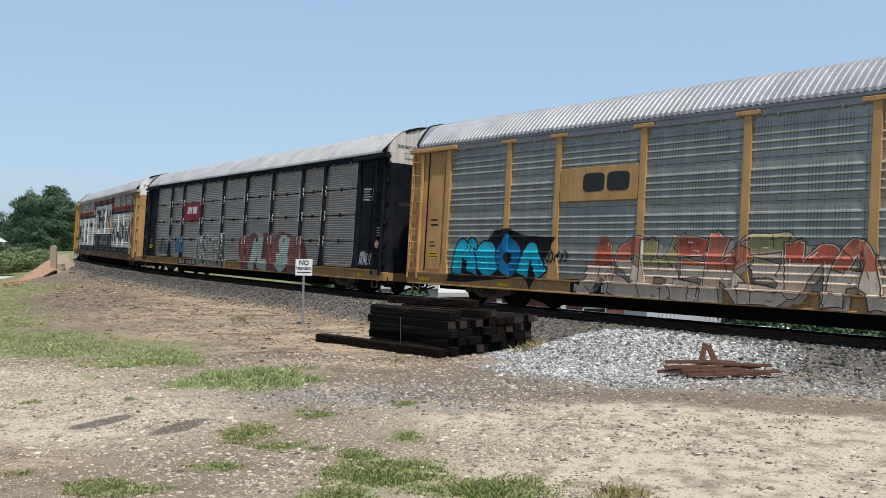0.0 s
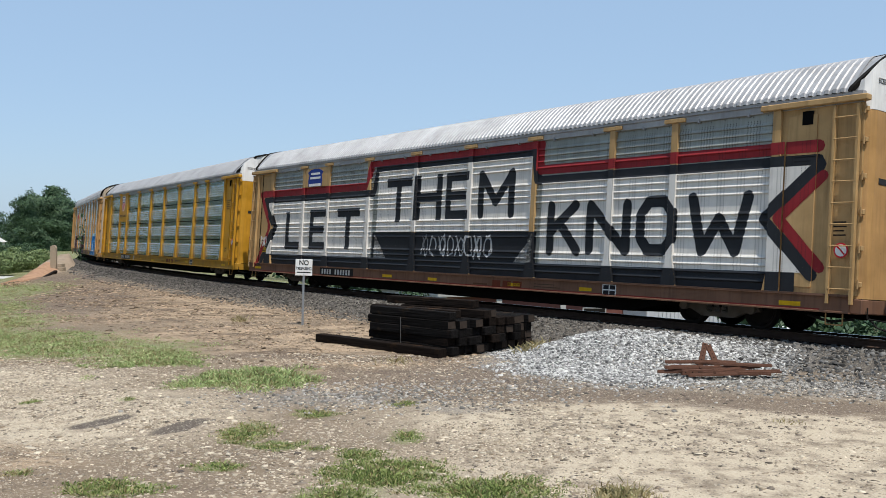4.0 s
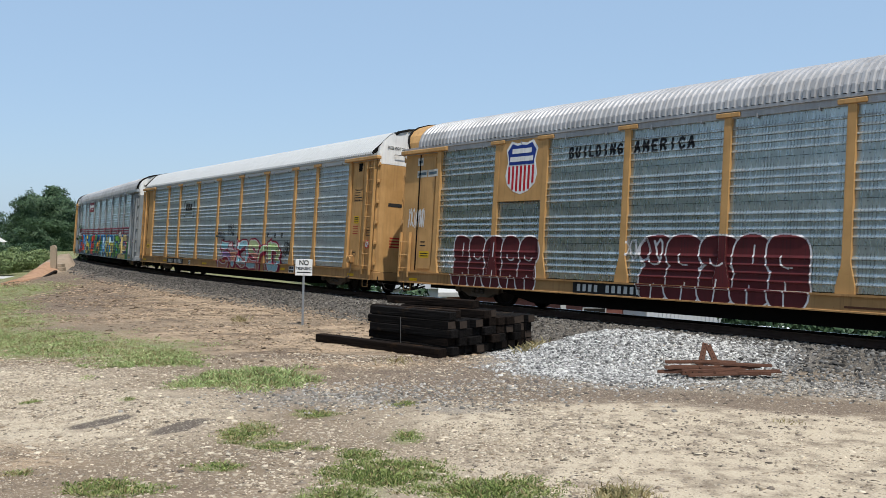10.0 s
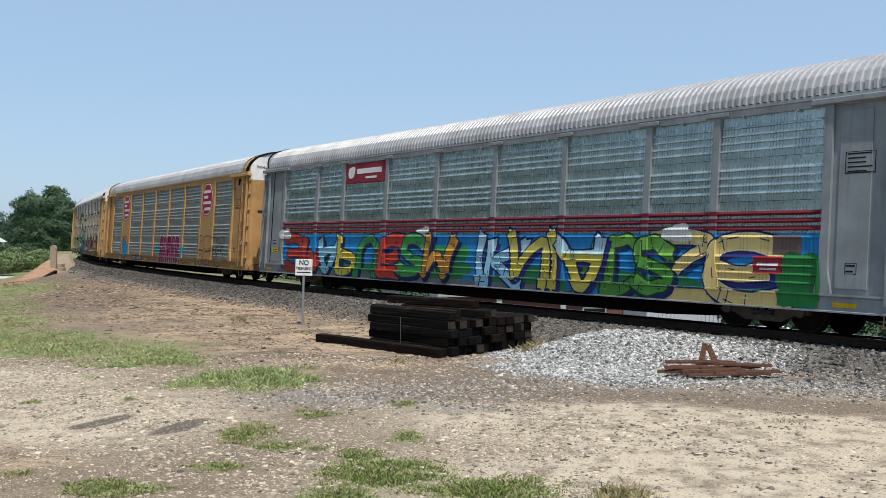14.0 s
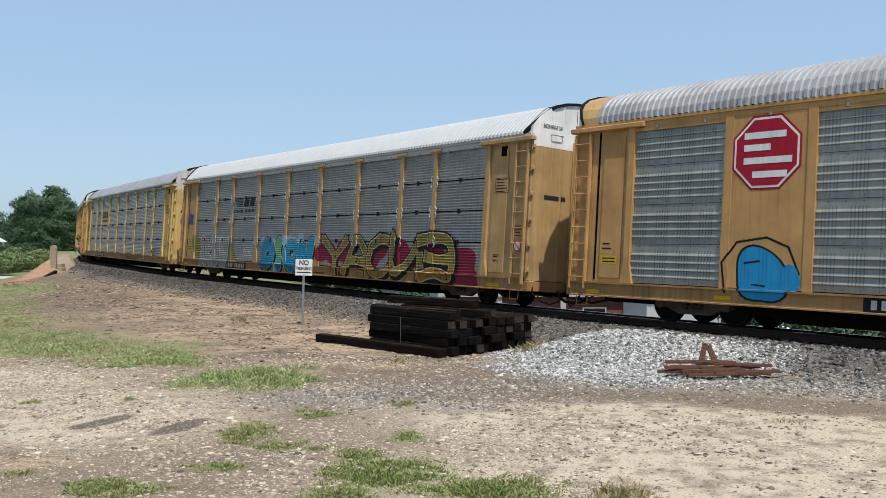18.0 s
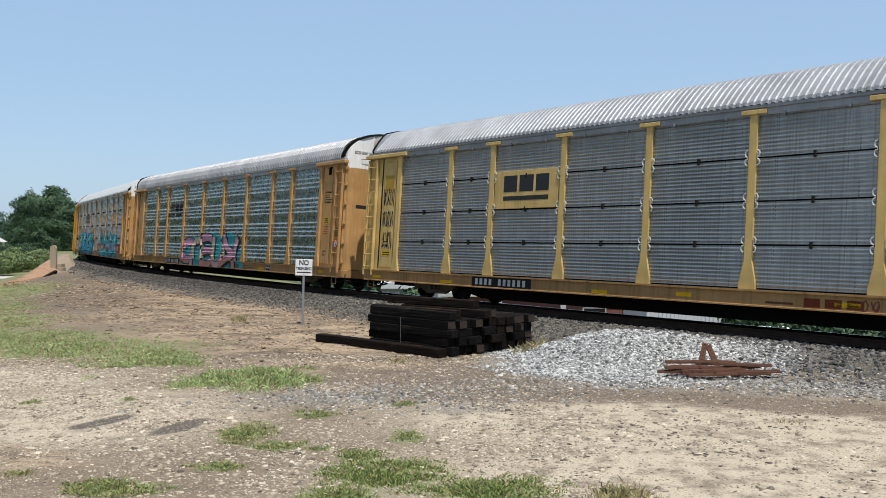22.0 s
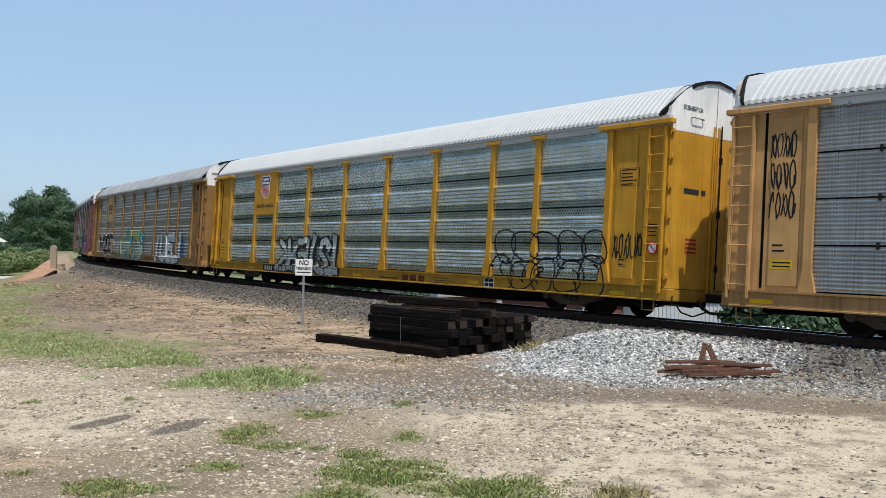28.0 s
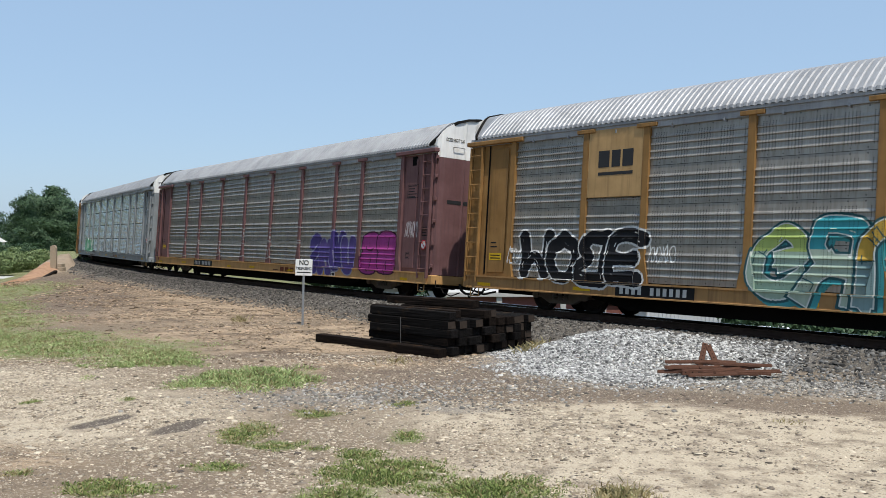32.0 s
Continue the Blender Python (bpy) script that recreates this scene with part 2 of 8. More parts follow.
def thing(name, label, category, group="", kind="", m=None):
    ob = new(name)
    if m is not None:
        ob.matrix_basis = m
    return tagged(ob, label, category, group, kind)


# ================= the track's line =================
TH0, K0, K1, K2 = -0.93212, 2.53801e-3, -7.04439e-6, 1.27505e-6
X0, Y0, CANT = 0.0282, 30.1513, 0.0732
DS = 0.5
LO, HI = -520.0, 480.0


def curvature(s):
    if s < -108:
        return 0.0105 * max(0.0, 1 - (-108 - s) / 60.0)
    if s > 30:
        return max(0.0, 0.0029 * (1 - (s - 30) / 40.0))
    return K0 + K1 * s + K2 * s * s / 2


def lay_line():
    pts = {}
    for sign in (1, -1):
        x, y, th, s = X0, Y0, TH0, 0.0
        pts[0] = (x, y, th)
        for i in range(1, int((HI if sign > 0 else -LO) / DS) + 1):
            k = curvature(s + sign * DS / 2)
            mid = th + sign * k * DS / 2
            x, y, th, s = x + sign * DS * math.cos(mid), y + sign * DS * math.sin(mid), th + sign * k * DS, s + sign * DS
            pts[sign * i] = (x, y, th)
    return pts


LINE = lay_line()


def at(s):
    i = math.floor(s / DS)
    f = s / DS - i
    a, b = LINE[i], LINE[i + 1]
    return tuple(p + (q - p) * f for p, q in zip(a, b))


def beside(s, d, z=0.0):
    """A point d metres from the centre line, towards the camera's side."""
    x, y, th = at(s)
    return Vector((x + d * math.sin(th), y - d * math.cos(th), z))


LINE_S = np.arange(-140, 100.1, 1.0)
LINE_XY = np.array([at(s)[:2] for s in LINE_S])
LINE_TH = np.array([at(s)[2] for s in LINE_S])


def offset(x, y):
    """Signed distance from the centre line (the camera's side positive) and the place along it."""
    x, y = np.asarray(x, float), np.asarray(y, float)
    d2 = (x[..., None] - LINE_XY[:, 0]) ** 2 + (y[..., None] - LINE_XY[:, 1]) ** 2
    k = d2.argmin(-1)
    th = LINE_TH[k]
    d = (x - LINE_XY[k, 0]) * np.sin(th) - (y - LINE_XY[k, 1]) * np.cos(th)
    return np.where(np.sqrt(d2.min(-1)) > np.abs(d) + 3, np.sign(d) * np.sqrt(d2.min(-1)), d), LINE_S[k]


def car_pose(s):
    a, b = at(s - 10.06), at(s + 10.06)
    th = math.atan2(b[1] - a[1], b[0] - a[0])
    m = Matrix.Translation(((a[0] + b[0]) / 2, (a[1] + b[1]) / 2, 0))
    return m @ Matrix.Rotation(th, 4, "Z") @ Matrix.Rotation(-CANT, 4, "X")


CAR_STEP = 28.6


def travel(t):
    """How far the train's first car has come at t seconds."""
    t = t - 9.0
    return 1.571 + 4 * CAR_STEP + 11.5478 * t + 0.029074 * t * t / 2 - 0.000495 * t ** 3 / 6


# ================= the ground =================
def smooth(v, lo, hi):
    t = np.clip((v - lo) / (hi - lo), 0, 1)
    return t * t * (3 - 2 * t)


def wobble(x, y, k, seed=0.0):
    """Cheap smooth noise, -1..1."""
    return (np.sin(x * k + 1.7 * np.sin(y * k * 0.7 + seed) + seed) + np.sin(y * k * 1.3 + 1.3 * np.sin(x * k * 0.9 + 2 * seed) + 1 + seed)
            + 0.6 * np.sin((x + y) * k * 2.1 + seed * 3) + 0.4 * np.sin((x - 1.4 * y) * k * 3.7 + seed)) / 3.0


def bank(x, y):
    """How far a point lies beyond the crest of the bank that falls to the lane."""
    return -(x + 21.4 + (y - 45) * 0.30)


def height(x, y):
    x, y = np.asarray(x, float), np.asarray(y, float)
    d, s = offset(x, y)
    z = -0.40 + 0.035 * wobble(x, y, 0.8) + 0.015 * wobble(x, y, 2.3, 2)
    # ballast bed
    bed = -0.205 + 0.0732 * np.clip(d, -1.6, 1.6) - 0.36 * smooth(np.abs(d), 1.75, 4.3)
    z = np.maximum(z, bed)
    # land falls away behind the track, and to the cutting far off
    z = z - 3.6 * smooth(-d, 4.5, 20) - 2.4 * smooth(-d, 6, 22) * smooth(x, -6, 3) - 1.5 * smooth(-d, 2.3, 6.0) * smooth(x, -9, -3)
    e = bank(x, y)
    z = z - 1.05 * smooth(y, 38, 50) * smooth(e, 0, 6)
    # heap of fresh ballast
    a = MOUND[4]
    u = (x - MOUND[0]) * math.cos(a) + (y - MOUND[1]) * math.sin(a)
    v = -(x - MOUND[0]) * math.sin(a) + (y - MOUND[1]) * math.cos(a)
    r = np.sqrt((u / MOUND[2]) ** 2 + (v / MOUND[3]) ** 2)
    return z + 0.50 * (1 - smooth(r, 0.16, 1.02)) * (1 + 0.05 * wobble(x, y, 2.5))


PALE, GRASS, DARK, GREY, BROWN, WET = [], [], [], [], [], []


def spot(kind, x, y, rx, ry, turn=0.0):
    """A patch of ground cover: centre, half lengths, turn in degrees."""
    kind.append((x, y, rx, ry, radians(turn)))


for row in ((-19.6, 38, 2.9, 12, 8), (-15.6, 30.0, 1.9, 5.0, 12), (-10.8, 22.2, 3.2, 2.2, 0), (-5.6, 17.6, 1.2, 0.6, 0), (-13.4, 25.0, 2.6, 4.2, 0), (-8.6, 20.2, 3.4, 2.2, 0), (-6.1, 18.7, 1.3, 1.4, 0), (-3.3, 16.0, 1.25, 1.5, 0), (-4.2, 15.4, 0.6, 0.5, 0), (-2.5, 11.6, 0.36, 0.75, 0),
            (-2.0, 10.9, 0.42, 0.32, 0), (-0.55, 9.5, 0.75, 0.75, 0), (0.45, 8.9, 0.75, 0.6, 0), (-1.0, 8.7, 0.5, 0.4, 0),
            (-3.26, 8.95, 0.55, 0.36, 0)):
    spot(GRASS, *row)
for row in ((-2.43, 9.78, 0.36, 0.2, 0), (-1.8, 12.76, 0.36, 0.3, 0), (-0.44, 11.25, 0.24, 0.36, 0),
            (-0.58, 13.4, 0.22, 0.3, 0), (-1.46, 10.72, 0.2, 0.14, 0), (-0.95, 10.4, 0.36, 0.42, 0), (-6.22, 15.9, 0.14, 0.3, 0), (-6.2, 13.7, 0.1, 0.3, 0), (-4.84, 13.9, 0.16, 0.2, 0), (1.7, 8.8, 0.25, 0.3, 0), (-4.45, 9.5, 0.2, 0.15, 0)):
    spot(GRASS, *row)
for row in ((0.8, 14.3, 2.6, 0.8, -4), (0.2, 16.6, 1.5, 1.2, 0), (-0.4, 15.9, 2.6, 1.3, -8), (2.7, 14.35, 2.4, 0.62, -14), (5.2, 13.3, 2.2, 0.6, -20), (7.5, 12.0, 2.0, 0.6, -25), (-14.7, 37.0, 2.4, 9, 20), (-21, 52, 3.4, 7, 30), 
            (-1.5, 18.6, 3.6, 0.5, -4)):
    spot(DARK, *row)
for row in ((-1.7, 14.0, 1.5, 0.75, 0), (0.4, 13.0, 0.8, 0.4, 0), (2.2, 15.6, 2.8, 1.2, -10), (6.0, 14.6, 3.0, 0.9, -22)):
    spot(GREY, *row)
for row in ((3.4, 11.8, 4.2, 2.3, -12), (3.2, 9.4, 4.0, 1.7, 0),  (8.5, 9.6, 4.0, 2.4, -25), (-5.4, 12.6, 2.6, 2.4, 0), (1.2, 12.2, 1.8, 1.4, 0), (-8.5, 15.6, 3.0, 1.6, 0)):
    spot(PALE, *row)


for row in ((-8.0, 30.0, 4.6, 4.6, 30), (-12.5, 37.5, 3.6, 7.0, 25), (-4.0, 23.6, 4.6, 2.2, 12), (-17.5, 46, 3.5, 7, 25), (-0.5, 17.0, 3.0, 1.6, 0), (-2.6, 20.4, 3.0, 1.6, 10), (-5.5, 10.2, 1.6, 0.7, 0), (-2.0, 14.6, 1.5, 0.5, 0)):
    spot(BROWN, *row)


for row in ((-4.55, 12.17, 0.19, 0.55, -22), (-3.42, 11.9, 0.19, 0.55, -22)):
    spot(WET, *row)


def cover(kind, x, y):
    out = np.zeros_like(x)
    for cx, cy, rx, ry, a in kind:
        dx, dy = x - cx, y - cy
        u, v = dx * math.cos(a) + dy * math.sin(a), -dx * math.sin(a) + dy * math.cos(a)
        r = np.sqrt((u / rx) ** 2 + (v / ry) ** 2)
        out = np.maximum(out, np.clip(1.5 - r, 0, 1))
    return out


def build_ground():
    def axis(lo, hi, fine_lo, fine_hi, step, grow):
        a = list(np.arange(fine_lo, fine_hi + 1e-6, step))
        g, v = step, fine_hi
        while v < hi:
            g *= grow
            v += g
            a.append(v)
        g, v = step, fine_lo
        while v > lo:
            g *= grow
            v -= g
            a.insert(0, v)
        return np.array(a)
    xs, ys = axis(-2500, 2500, -10, 9, 0.18, 1.06), axis(-2000, 3500, 7, 25, 0.18, 1.05)
    X, Y = [a.ravel() for a in np.meshgrid(xs, ys)]
    Z = height(X, Y)
    n, m = len(xs), len(ys)
    idx = np.arange(n * m).reshape(m, n)
    faces = np.stack([idx[:-1, :-1], idx[:-1, 1:], idx[1:, 1:], idx[1:, :-1]], -1).reshape(-1, 4)
    me = mesh_of("ground", np.column_stack([X, Y, Z]).tolist(), faces.tolist(), M_GROUND, True)
    d, s = offset(X, Y)
    heap = np.clip(1.5 - np.hypot((X - 3.9) / 3.0, (Y - 18.0) / 2.2), 0, 1)
    bed = np.clip((4.5 + 0.5 * wobble(X, Y, 0.9) - np.abs(d)) / 1.6, 0, 1) * (s > -139) * (s < 95)
    far = np.maximum(1.4 * smooth(-d, 2.6, 4.2), smooth(np.hypot(X, Y - 20), 55, 90) * (d > 6))
    far = np.maximum(far, smooth(-X - 0.1 * Y, 16, 26) * (Y < 60))
    far = np.maximum(far, smooth(-Y, 4, 20))
    e = bank(X, Y)
    clay = smooth(e, -0.8, 0.6) * (1 - smooth(e, 1.2, 2.6)) * smooth(Y, 42, 48) * (1 - smooth(Y, 74, 90))
    far = np.maximum(far, smooth(e, 1.4, 2.8) * smooth(Y, 40, 48))
    # ground behind the track is coloured a darker green
    dark_green = smooth(-d, 3.6, 5.0) * smooth(X + 0.12 * Y, -14, -4)
    for name, val in (("wet", cover(WET, X, Y)), ("dark_green", dark_green), ("heap", heap), ("grass", np.maximum(cover(GRASS, X, Y), far * 1.0)), ("dark", cover(DARK, X, Y)), ("grey", np.maximum(cover(GREY, X, Y), 0)), ("bed", np.maximum(bed, heap)), ("pale", cover(PALE, X, Y)), ("clay", clay), ("brown", cover(BROWN, X, Y))):
        me.attributes.new(name, "FLOAT", "POINT").data.foreach_set("value", val.astype(np.float32))
    return tagged(new("ground", me), "pale dusty dirt lot with gravel and sparse grass", "ground", "", "structure")


def ground_material():
    m = Mat("dirt", 0.95)
    m.b.inputs["Specular IOR Level"].default_value = 0.08
    v = m.place()

    def mask(name):
        node = m.n("Attribute")
        node.attribute_name = name
        return node.outputs["Fac"]
    fine, mid, big = m.noise(v, 22.0, 6, 0.65), m.noise(v, 3.2, 6, 0.6), m.noise(v, 0.45, 5)

    def edge(name, lo=0.45, hi=0.75, k=0.9):
        e = m.math("ADD", mask(name), m.math("MULTIPLY", m.math("SUBTRACT", mid, 0.5), k))
        e = m.math("ADD", e, m.math("MULTIPLY", m.math("SUBTRACT", fine, 0.5), k * 0.7))
        return m.step(e, lo, hi)
    col = m.mix(m.step(big, 0.3, 0.7), (0.165, 0.122, 0.084), (0.245, 0.19, 0.135))
    col = m.mix(edge("pale", 0.2, 0.8), col, (0.49, 0.415, 0.31))
    col = m.mix(m.math("MULTIPLY", m.step(mid, 0.47, 0.66), 0.75), col, (0.14, 0.106, 0.078))
    col = m.mix(m.math("MULTIPLY", edge("brown", 0.25, 0.9), 0.8), col, m.mix(m.step(m.noise(m.scaled(v, 0.5, 1.0, 1.0), 1.5, 8, 0.78), 0.45, 0.57), (0.44, 0.325, 0.215), (0.10, 0.068, 0.046)))
    col = m.mix(m.math("MULTIPLY", edge("grey", 0.3, 0.9), 0.7), col, (0.225, 0.205, 0.18))
    col = m.mix(m.math("MULTIPLY", edge("dark", 0.3, 0.8), 0.85), col, (0.135, 0.10, 0.076))
    col = m.mix(edge("clay", 0.4, 0.8), col, (0.36, 0.175, 0.09))
    col = m.mix(edge("bed", 0.3, 0.8, 0.5), col, (0.085, 0.078, 0.07))
    col = m.mix(m.math("MULTIPLY", edge("grass", 0.5, 0.9), 0.8), col, (0.17, 0.20, 0.075))
    col = m.mix(edge("heap", 0.3, 0.8, 0.5), col, (0.27, 0.265, 0.26))
    col = m.mix(edge("dark_green", 0.3, 0.7, 0.4), col, m.mix(m.step(mid, 0.4, 0.6), (0.035, 0.05, 0.018), (0.085, 0.095, 0.04)))
    col = m.mix(m.math("MULTIPLY", edge("wet", 0.35, 0.6, 0.3), 0.9), col, (0.075, 0.062, 0.055))
    # grit: small pale and dark grains
    grain = m.n("TexVoronoi", Scale=26.0)
    m.put(grain, "Vector", v)
    cell = m.n("SeparateColor", Color=grain.outputs["Color"]).outputs[0]
    lump = m.math("LESS_THAN", grain.outputs["Distance"], 0.36)
    col = m.mix(m.math("MULTIPLY", m.math("MULTIPLY", lump, m.math("GREATER_THAN", cell, 0.74)), 0.45), col, (0.56, 0.50, 0.41))
    col = m.mix(m.math("MULTIPLY", m.math("MULTIPLY", lump, m.math("LESS_THAN", cell, 0.19)), 0.75), col, (0.13, 0.11, 0.10))
    speck = m.noise(v, 70.0, 3, 0.7)
    col = m.mix(m.math("MULTIPLY", m.step(speck, 0.44, 0.34), 0.6), col, (0.09, 0.07, 0.053))
    col = m.mix(m.math("MULTIPLY", m.step(speck, 0.57, 0.68), 0.6), col, (0.64, 0.56, 0.44))
    col = m.mix(m.math("MULTIPLY", fine, 0.5), col, m.mix(0.5, col, (0.10, 0.08, 0.06)))
    m.color(col)
    h = m.math("ADD", m.math("MULTIPLY", fine, 0.6), m.math("MULTIPLY", m.math("SUBTRACT", 0.5, grain.outputs["Distance"]), 0.5))
    m.bump(h, 0.8, 0.012)
    return m.m


M_GROUND = ground_material()
M_BALLAST = stones("ballast_stone", (0.024, 0.022, 0.020), (0.145, 0.134, 0.122))
M_BALLAST_WORN = stones("worn_ballast_stone", (0.030, 0.027, 0.024), (0.205, 0.19, 0.17))
M_FRESH = stones("fresh_stone", (0.06, 0.06, 0.061), (0.64, 0.635, 0.61))
M_BEDSTONE = stones("blue_grey_ballast", (0.024, 0.023, 0.022), (0.205, 0.20, 0.192))
M_PEBBLE = stones("pebble", (0.22, 0.17, 0.12), (0.62, 0.54, 0.42))
M_DARKSTONE = stones("dark_pebble", (0.085, 0.07, 0.058), (0.27, 0.225, 0.18))
M_LITTER = stones("bark_litter", (0.05, 0.035, 0.024), (0.50, 0.37, 0.25))
M_GREYSTONE = stones("grey_stone", (0.09, 0.084, 0.076), (0.41, 0.39, 0.355))
RNG = np.random.default_rng(7)


def stone_field(name, x, y, z, size, material, label, category, flat=1.0, stretch=1.0):
    """Many loose stones, each a chipped six-sided lump, in one mesh."""
    n = len(x)
    box = np.array([(a, b, c) for c in (-1, 1) for a, b in ((-1, -1), (1, -1), (1, 1), (-1, 1))], float)
    v = box[None] * (1 + RNG.uniform(-0.62, 0.22, (n, 8, 3)))
    v *= (size[:, None] * np.stack([RNG.uniform(0.7, 1.25, n) * stretch, RNG.uniform(0.5, 1.0, n), RNG.uniform(0.4, 0.8, n) * flat], -1))[:, None, :] * 0.5
    a, t = RNG.uniform(0, 6.28, n), RNG.uniform(-0.8, 0.8, n) * min(1.0, flat)
    ct, st = np.cos(t)[:, None], np.sin(t)[:, None]
    v[..., 1], v[..., 2] = v[..., 1] * ct - v[..., 2] * st, v[..., 1] * st + v[..., 2] * ct
    ca, sa = np.cos(a)[:, None], np.sin(a)[:, None]
    vx, vy = v[..., 0] * ca - v[..., 1] * sa, v[..., 0] * sa + v[..., 1] * ca
    v[..., 0], v[..., 1] = vx + x[:, None], vy + y[:, None]
    v[..., 2] += (z + size * 0.12)[:, None]
    quads = np.array([(4, 5, 6, 7), (0, 1, 5, 4), (1, 2, 6, 5), (2, 3, 7, 6), (3, 0, 4, 7)])
    f = (quads[None] + 8 * np.arange(n)[:, None, None]).reshape(-1, 4)
    me = bpy.data.meshes.new(name)
    me.vertices.add(n * 8)
    me.vertices.foreach_set("co", v.reshape(-1).astype(np.float32))
    me.loops.add(len(f) * 4)
    me.loops.foreach_set("vertex_index", f.reshape(-1).astype(np.int32))
    me.polygons.add(len(f))
    me.polygons.foreach_set("loop_start", np.arange(0, len(f) * 4, 4, dtype=np.int32))
    me.materials.append(material)
    me.update(calc_edges=True)
    return tagged(new(name, me), label, category, "", "stuff")


def build_stones():
    # ballast beside the rails
    s = np.concatenate([RNG.uniform(-30, 26, 33000), RNG.uniform(-105, -30, 10000)])
    d = np.concatenate([RNG.uniform(0.9, 4.9, 33000), RNG.uniform(0.9, 4.6, 10000)])
    k = np.clip(np.round((s + 140)).astype(int), 0, len(LINE_S) - 1)
    th = LINE_TH[k]
    ds = s - LINE_S[k]
    x = LINE_XY[k, 0] + ds * np.cos(th) + d * np.sin(th)
    y = LINE_XY[k, 1] + ds * np.sin(th) - d * np.cos(th)
    size = np.where(s > -30, np.clip(0.05 * np.exp(RNG.normal(0, 0.34, len(s))), 0.025, 0.10), RNG.uniform(0.08, 0.15, len(s)))
    kind = np.digitize(s + RNG.normal(0, 1.6, len(s)), (-5, 13))
    kind = np.where(RNG.random(len(s)) < smooth(d, 3.0, 4.7), 9, kind)
    kind = np.where((kind == 0) & (d + RNG.normal(0, 0.3, len(s)) > 3.3), 1, kind)
    new_bed = kind == 2
    for name, pick, mat, label in (("ballast", kind == 0, M_BALLAST, "weathered grey-brown crushed stone ballast along the track"), ("worn_ballast", kind == 1, M_BALLAST_WORN, "dusty grey crushed stone ballast beside the lot"), ("new_ballast", new_bed, M_BEDSTONE, "blue-grey crushed stone ballast beside the rail")):
        stone_field(name, x[pick], y[pick], height(x, y)[pick], size[pick], mat, label, "ballast")
    # fresh ballast mound and its spread
    n = 43000
    a, r = RNG.uniform(0, 2 * math.pi, n), np.sqrt(RNG.random(n))
    r = r * RNG.uniform(0.75, 1.25, n)
    u, v = 0.98 * r * np.cos(a) * MOUND[2], 0.95 * r * np.sin(a) * MOUND[3]
    c, q = math.cos(MOUND[4]), math.sin(MOUND[4])
    x, y = MOUND[0] + u * c - v * q, MOUND[1] + u * q + v * c
    n2 = 7000
    x2 = RNG.normal(2.7, 0.75, n2)
    y2 = 16.35 - 0.45 * (x2 - 2.7) + RNG.normal(0, 0.45, n2)
    n3 = 5000
    x3 = RNG.uniform(4.0, 11.0, n3)
    y3 = 16.6 - 0.62 * (x3 - 4) + RNG.normal(0, 0.55, n3)
    x, y = np.concatenate([x, x2]), np.concatenate([y, y2])
    stone_field("gravel_heap", x, y, height(x, y), np.clip(0.031 * np.exp(RNG.normal(0, 0.38, len(x))), 0.016, 0.085), M_FRESH, "heap of fresh pale grey crushed stone", "gravel")
    # angular gravel strewn over the lot, thick on the worn ground, thin on the packed sand
    n = 260000
    y = np.sqrt(RNG.uniform(7.3 ** 2, 19.0 ** 2, n))
    x = (RNG.random(n) * 1.04 - 0.52) * y
    d, _ = offset(x, y)
    lot = 0.64 + 0.42 * wobble(x, y, 1.1, 4) + 0.30 * wobble(x, y, 0.35, 1) + 0.30 * wobble(x, y, 3.3, 6) + 0.25 * wobble(x, y, 9.0, 2)
    lot = np.clip(lot, 0.06, 1) * (1 - 0.82 * smooth(x, 0.6, 2.6)) * (1 - 0.55 * smooth(-x, 4.2, 6.5) * (1 - smooth(y, 9, 12)))
    ruts = np.abs(wobble(x * 0.55 + y * 0.25, y * 0.9, 1.0, 3))
    lot = lot * np.clip(0.25 + 1.8 * ruts, 0.25, 1)
    lot = lot * (1 - 0.8 * np.clip(cover(GRASS, x, y), 0, 1)) * (1 - 0.45 * np.clip(cover(DARK, x, y), 0, 1)) * (1 - 0.97 * np.clip(1.3 * cover(WET, x, y), 0, 1))
    keep = (RNG.random(n) < lot) & (d > 3.5)
    x, y = x[keep], y[keep]
    size = np.clip(0.0155 * np.exp(RNG.normal(0, 0.58, len(x))), 0.006, 0.07) + 0.0006 * np.clip(y - 9, 0, 9)
    big = RNG.random(len(x)) < 0.007
    size = np.where(big, RNG.uniform(0.05, 0.085, len(x)), size)
    dark = RNG.random(len(x)) < 0.13 + 0.25 * np.clip(cover(GREY, x, y), 0, 1)
    h = height(x, y)
    stone_field("pebbles", x[~dark], y[~dark], h[~dark] - 0.1 * size[~dark], size[~dark], M_PEBBLE, "pale angular pebbles strewn over the dirt lot", "pebbles", 0.55, 1.15)
    stone_field("dark_pebbles", x[dark], y[dark], h[dark] - 0.1 * size[dark], size[dark], M_DARKSTONE, "brown and dark grey pebbles in the dirt lot", "pebbles", 0.55, 1.15)
    # fine dark crumbs and chips on the packed sand
    n = 9000
    y = np.sqrt(RNG.uniform(7.4 ** 2, 15.0 ** 2, n))
    x = RNG.uniform(0.5, 0.53 * y, n)
    keep = wobble(x, y, 1.6, 8) + 0.5 * wobble(x, y, 4.0, 2) + RNG.normal(0, 0.3, n) > 0.25
    x, y = x[keep], y[keep]
    d, _ = offset(x, y)
    x, y = x[d > 4.5], y[d > 4.5]
    stone_field("crumbs", x, y, height(x, y) - 0.003, np.clip(0.022 * np.exp(RNG.normal(0, 0.5, len(x))), 0.008, 0.06), M_DARKSTONE, "dark crumbs of stone and bark on the packed sand", "crumbs", 0.5)
    # bark chips and litter on the bare ground towards the line
    n = 80000
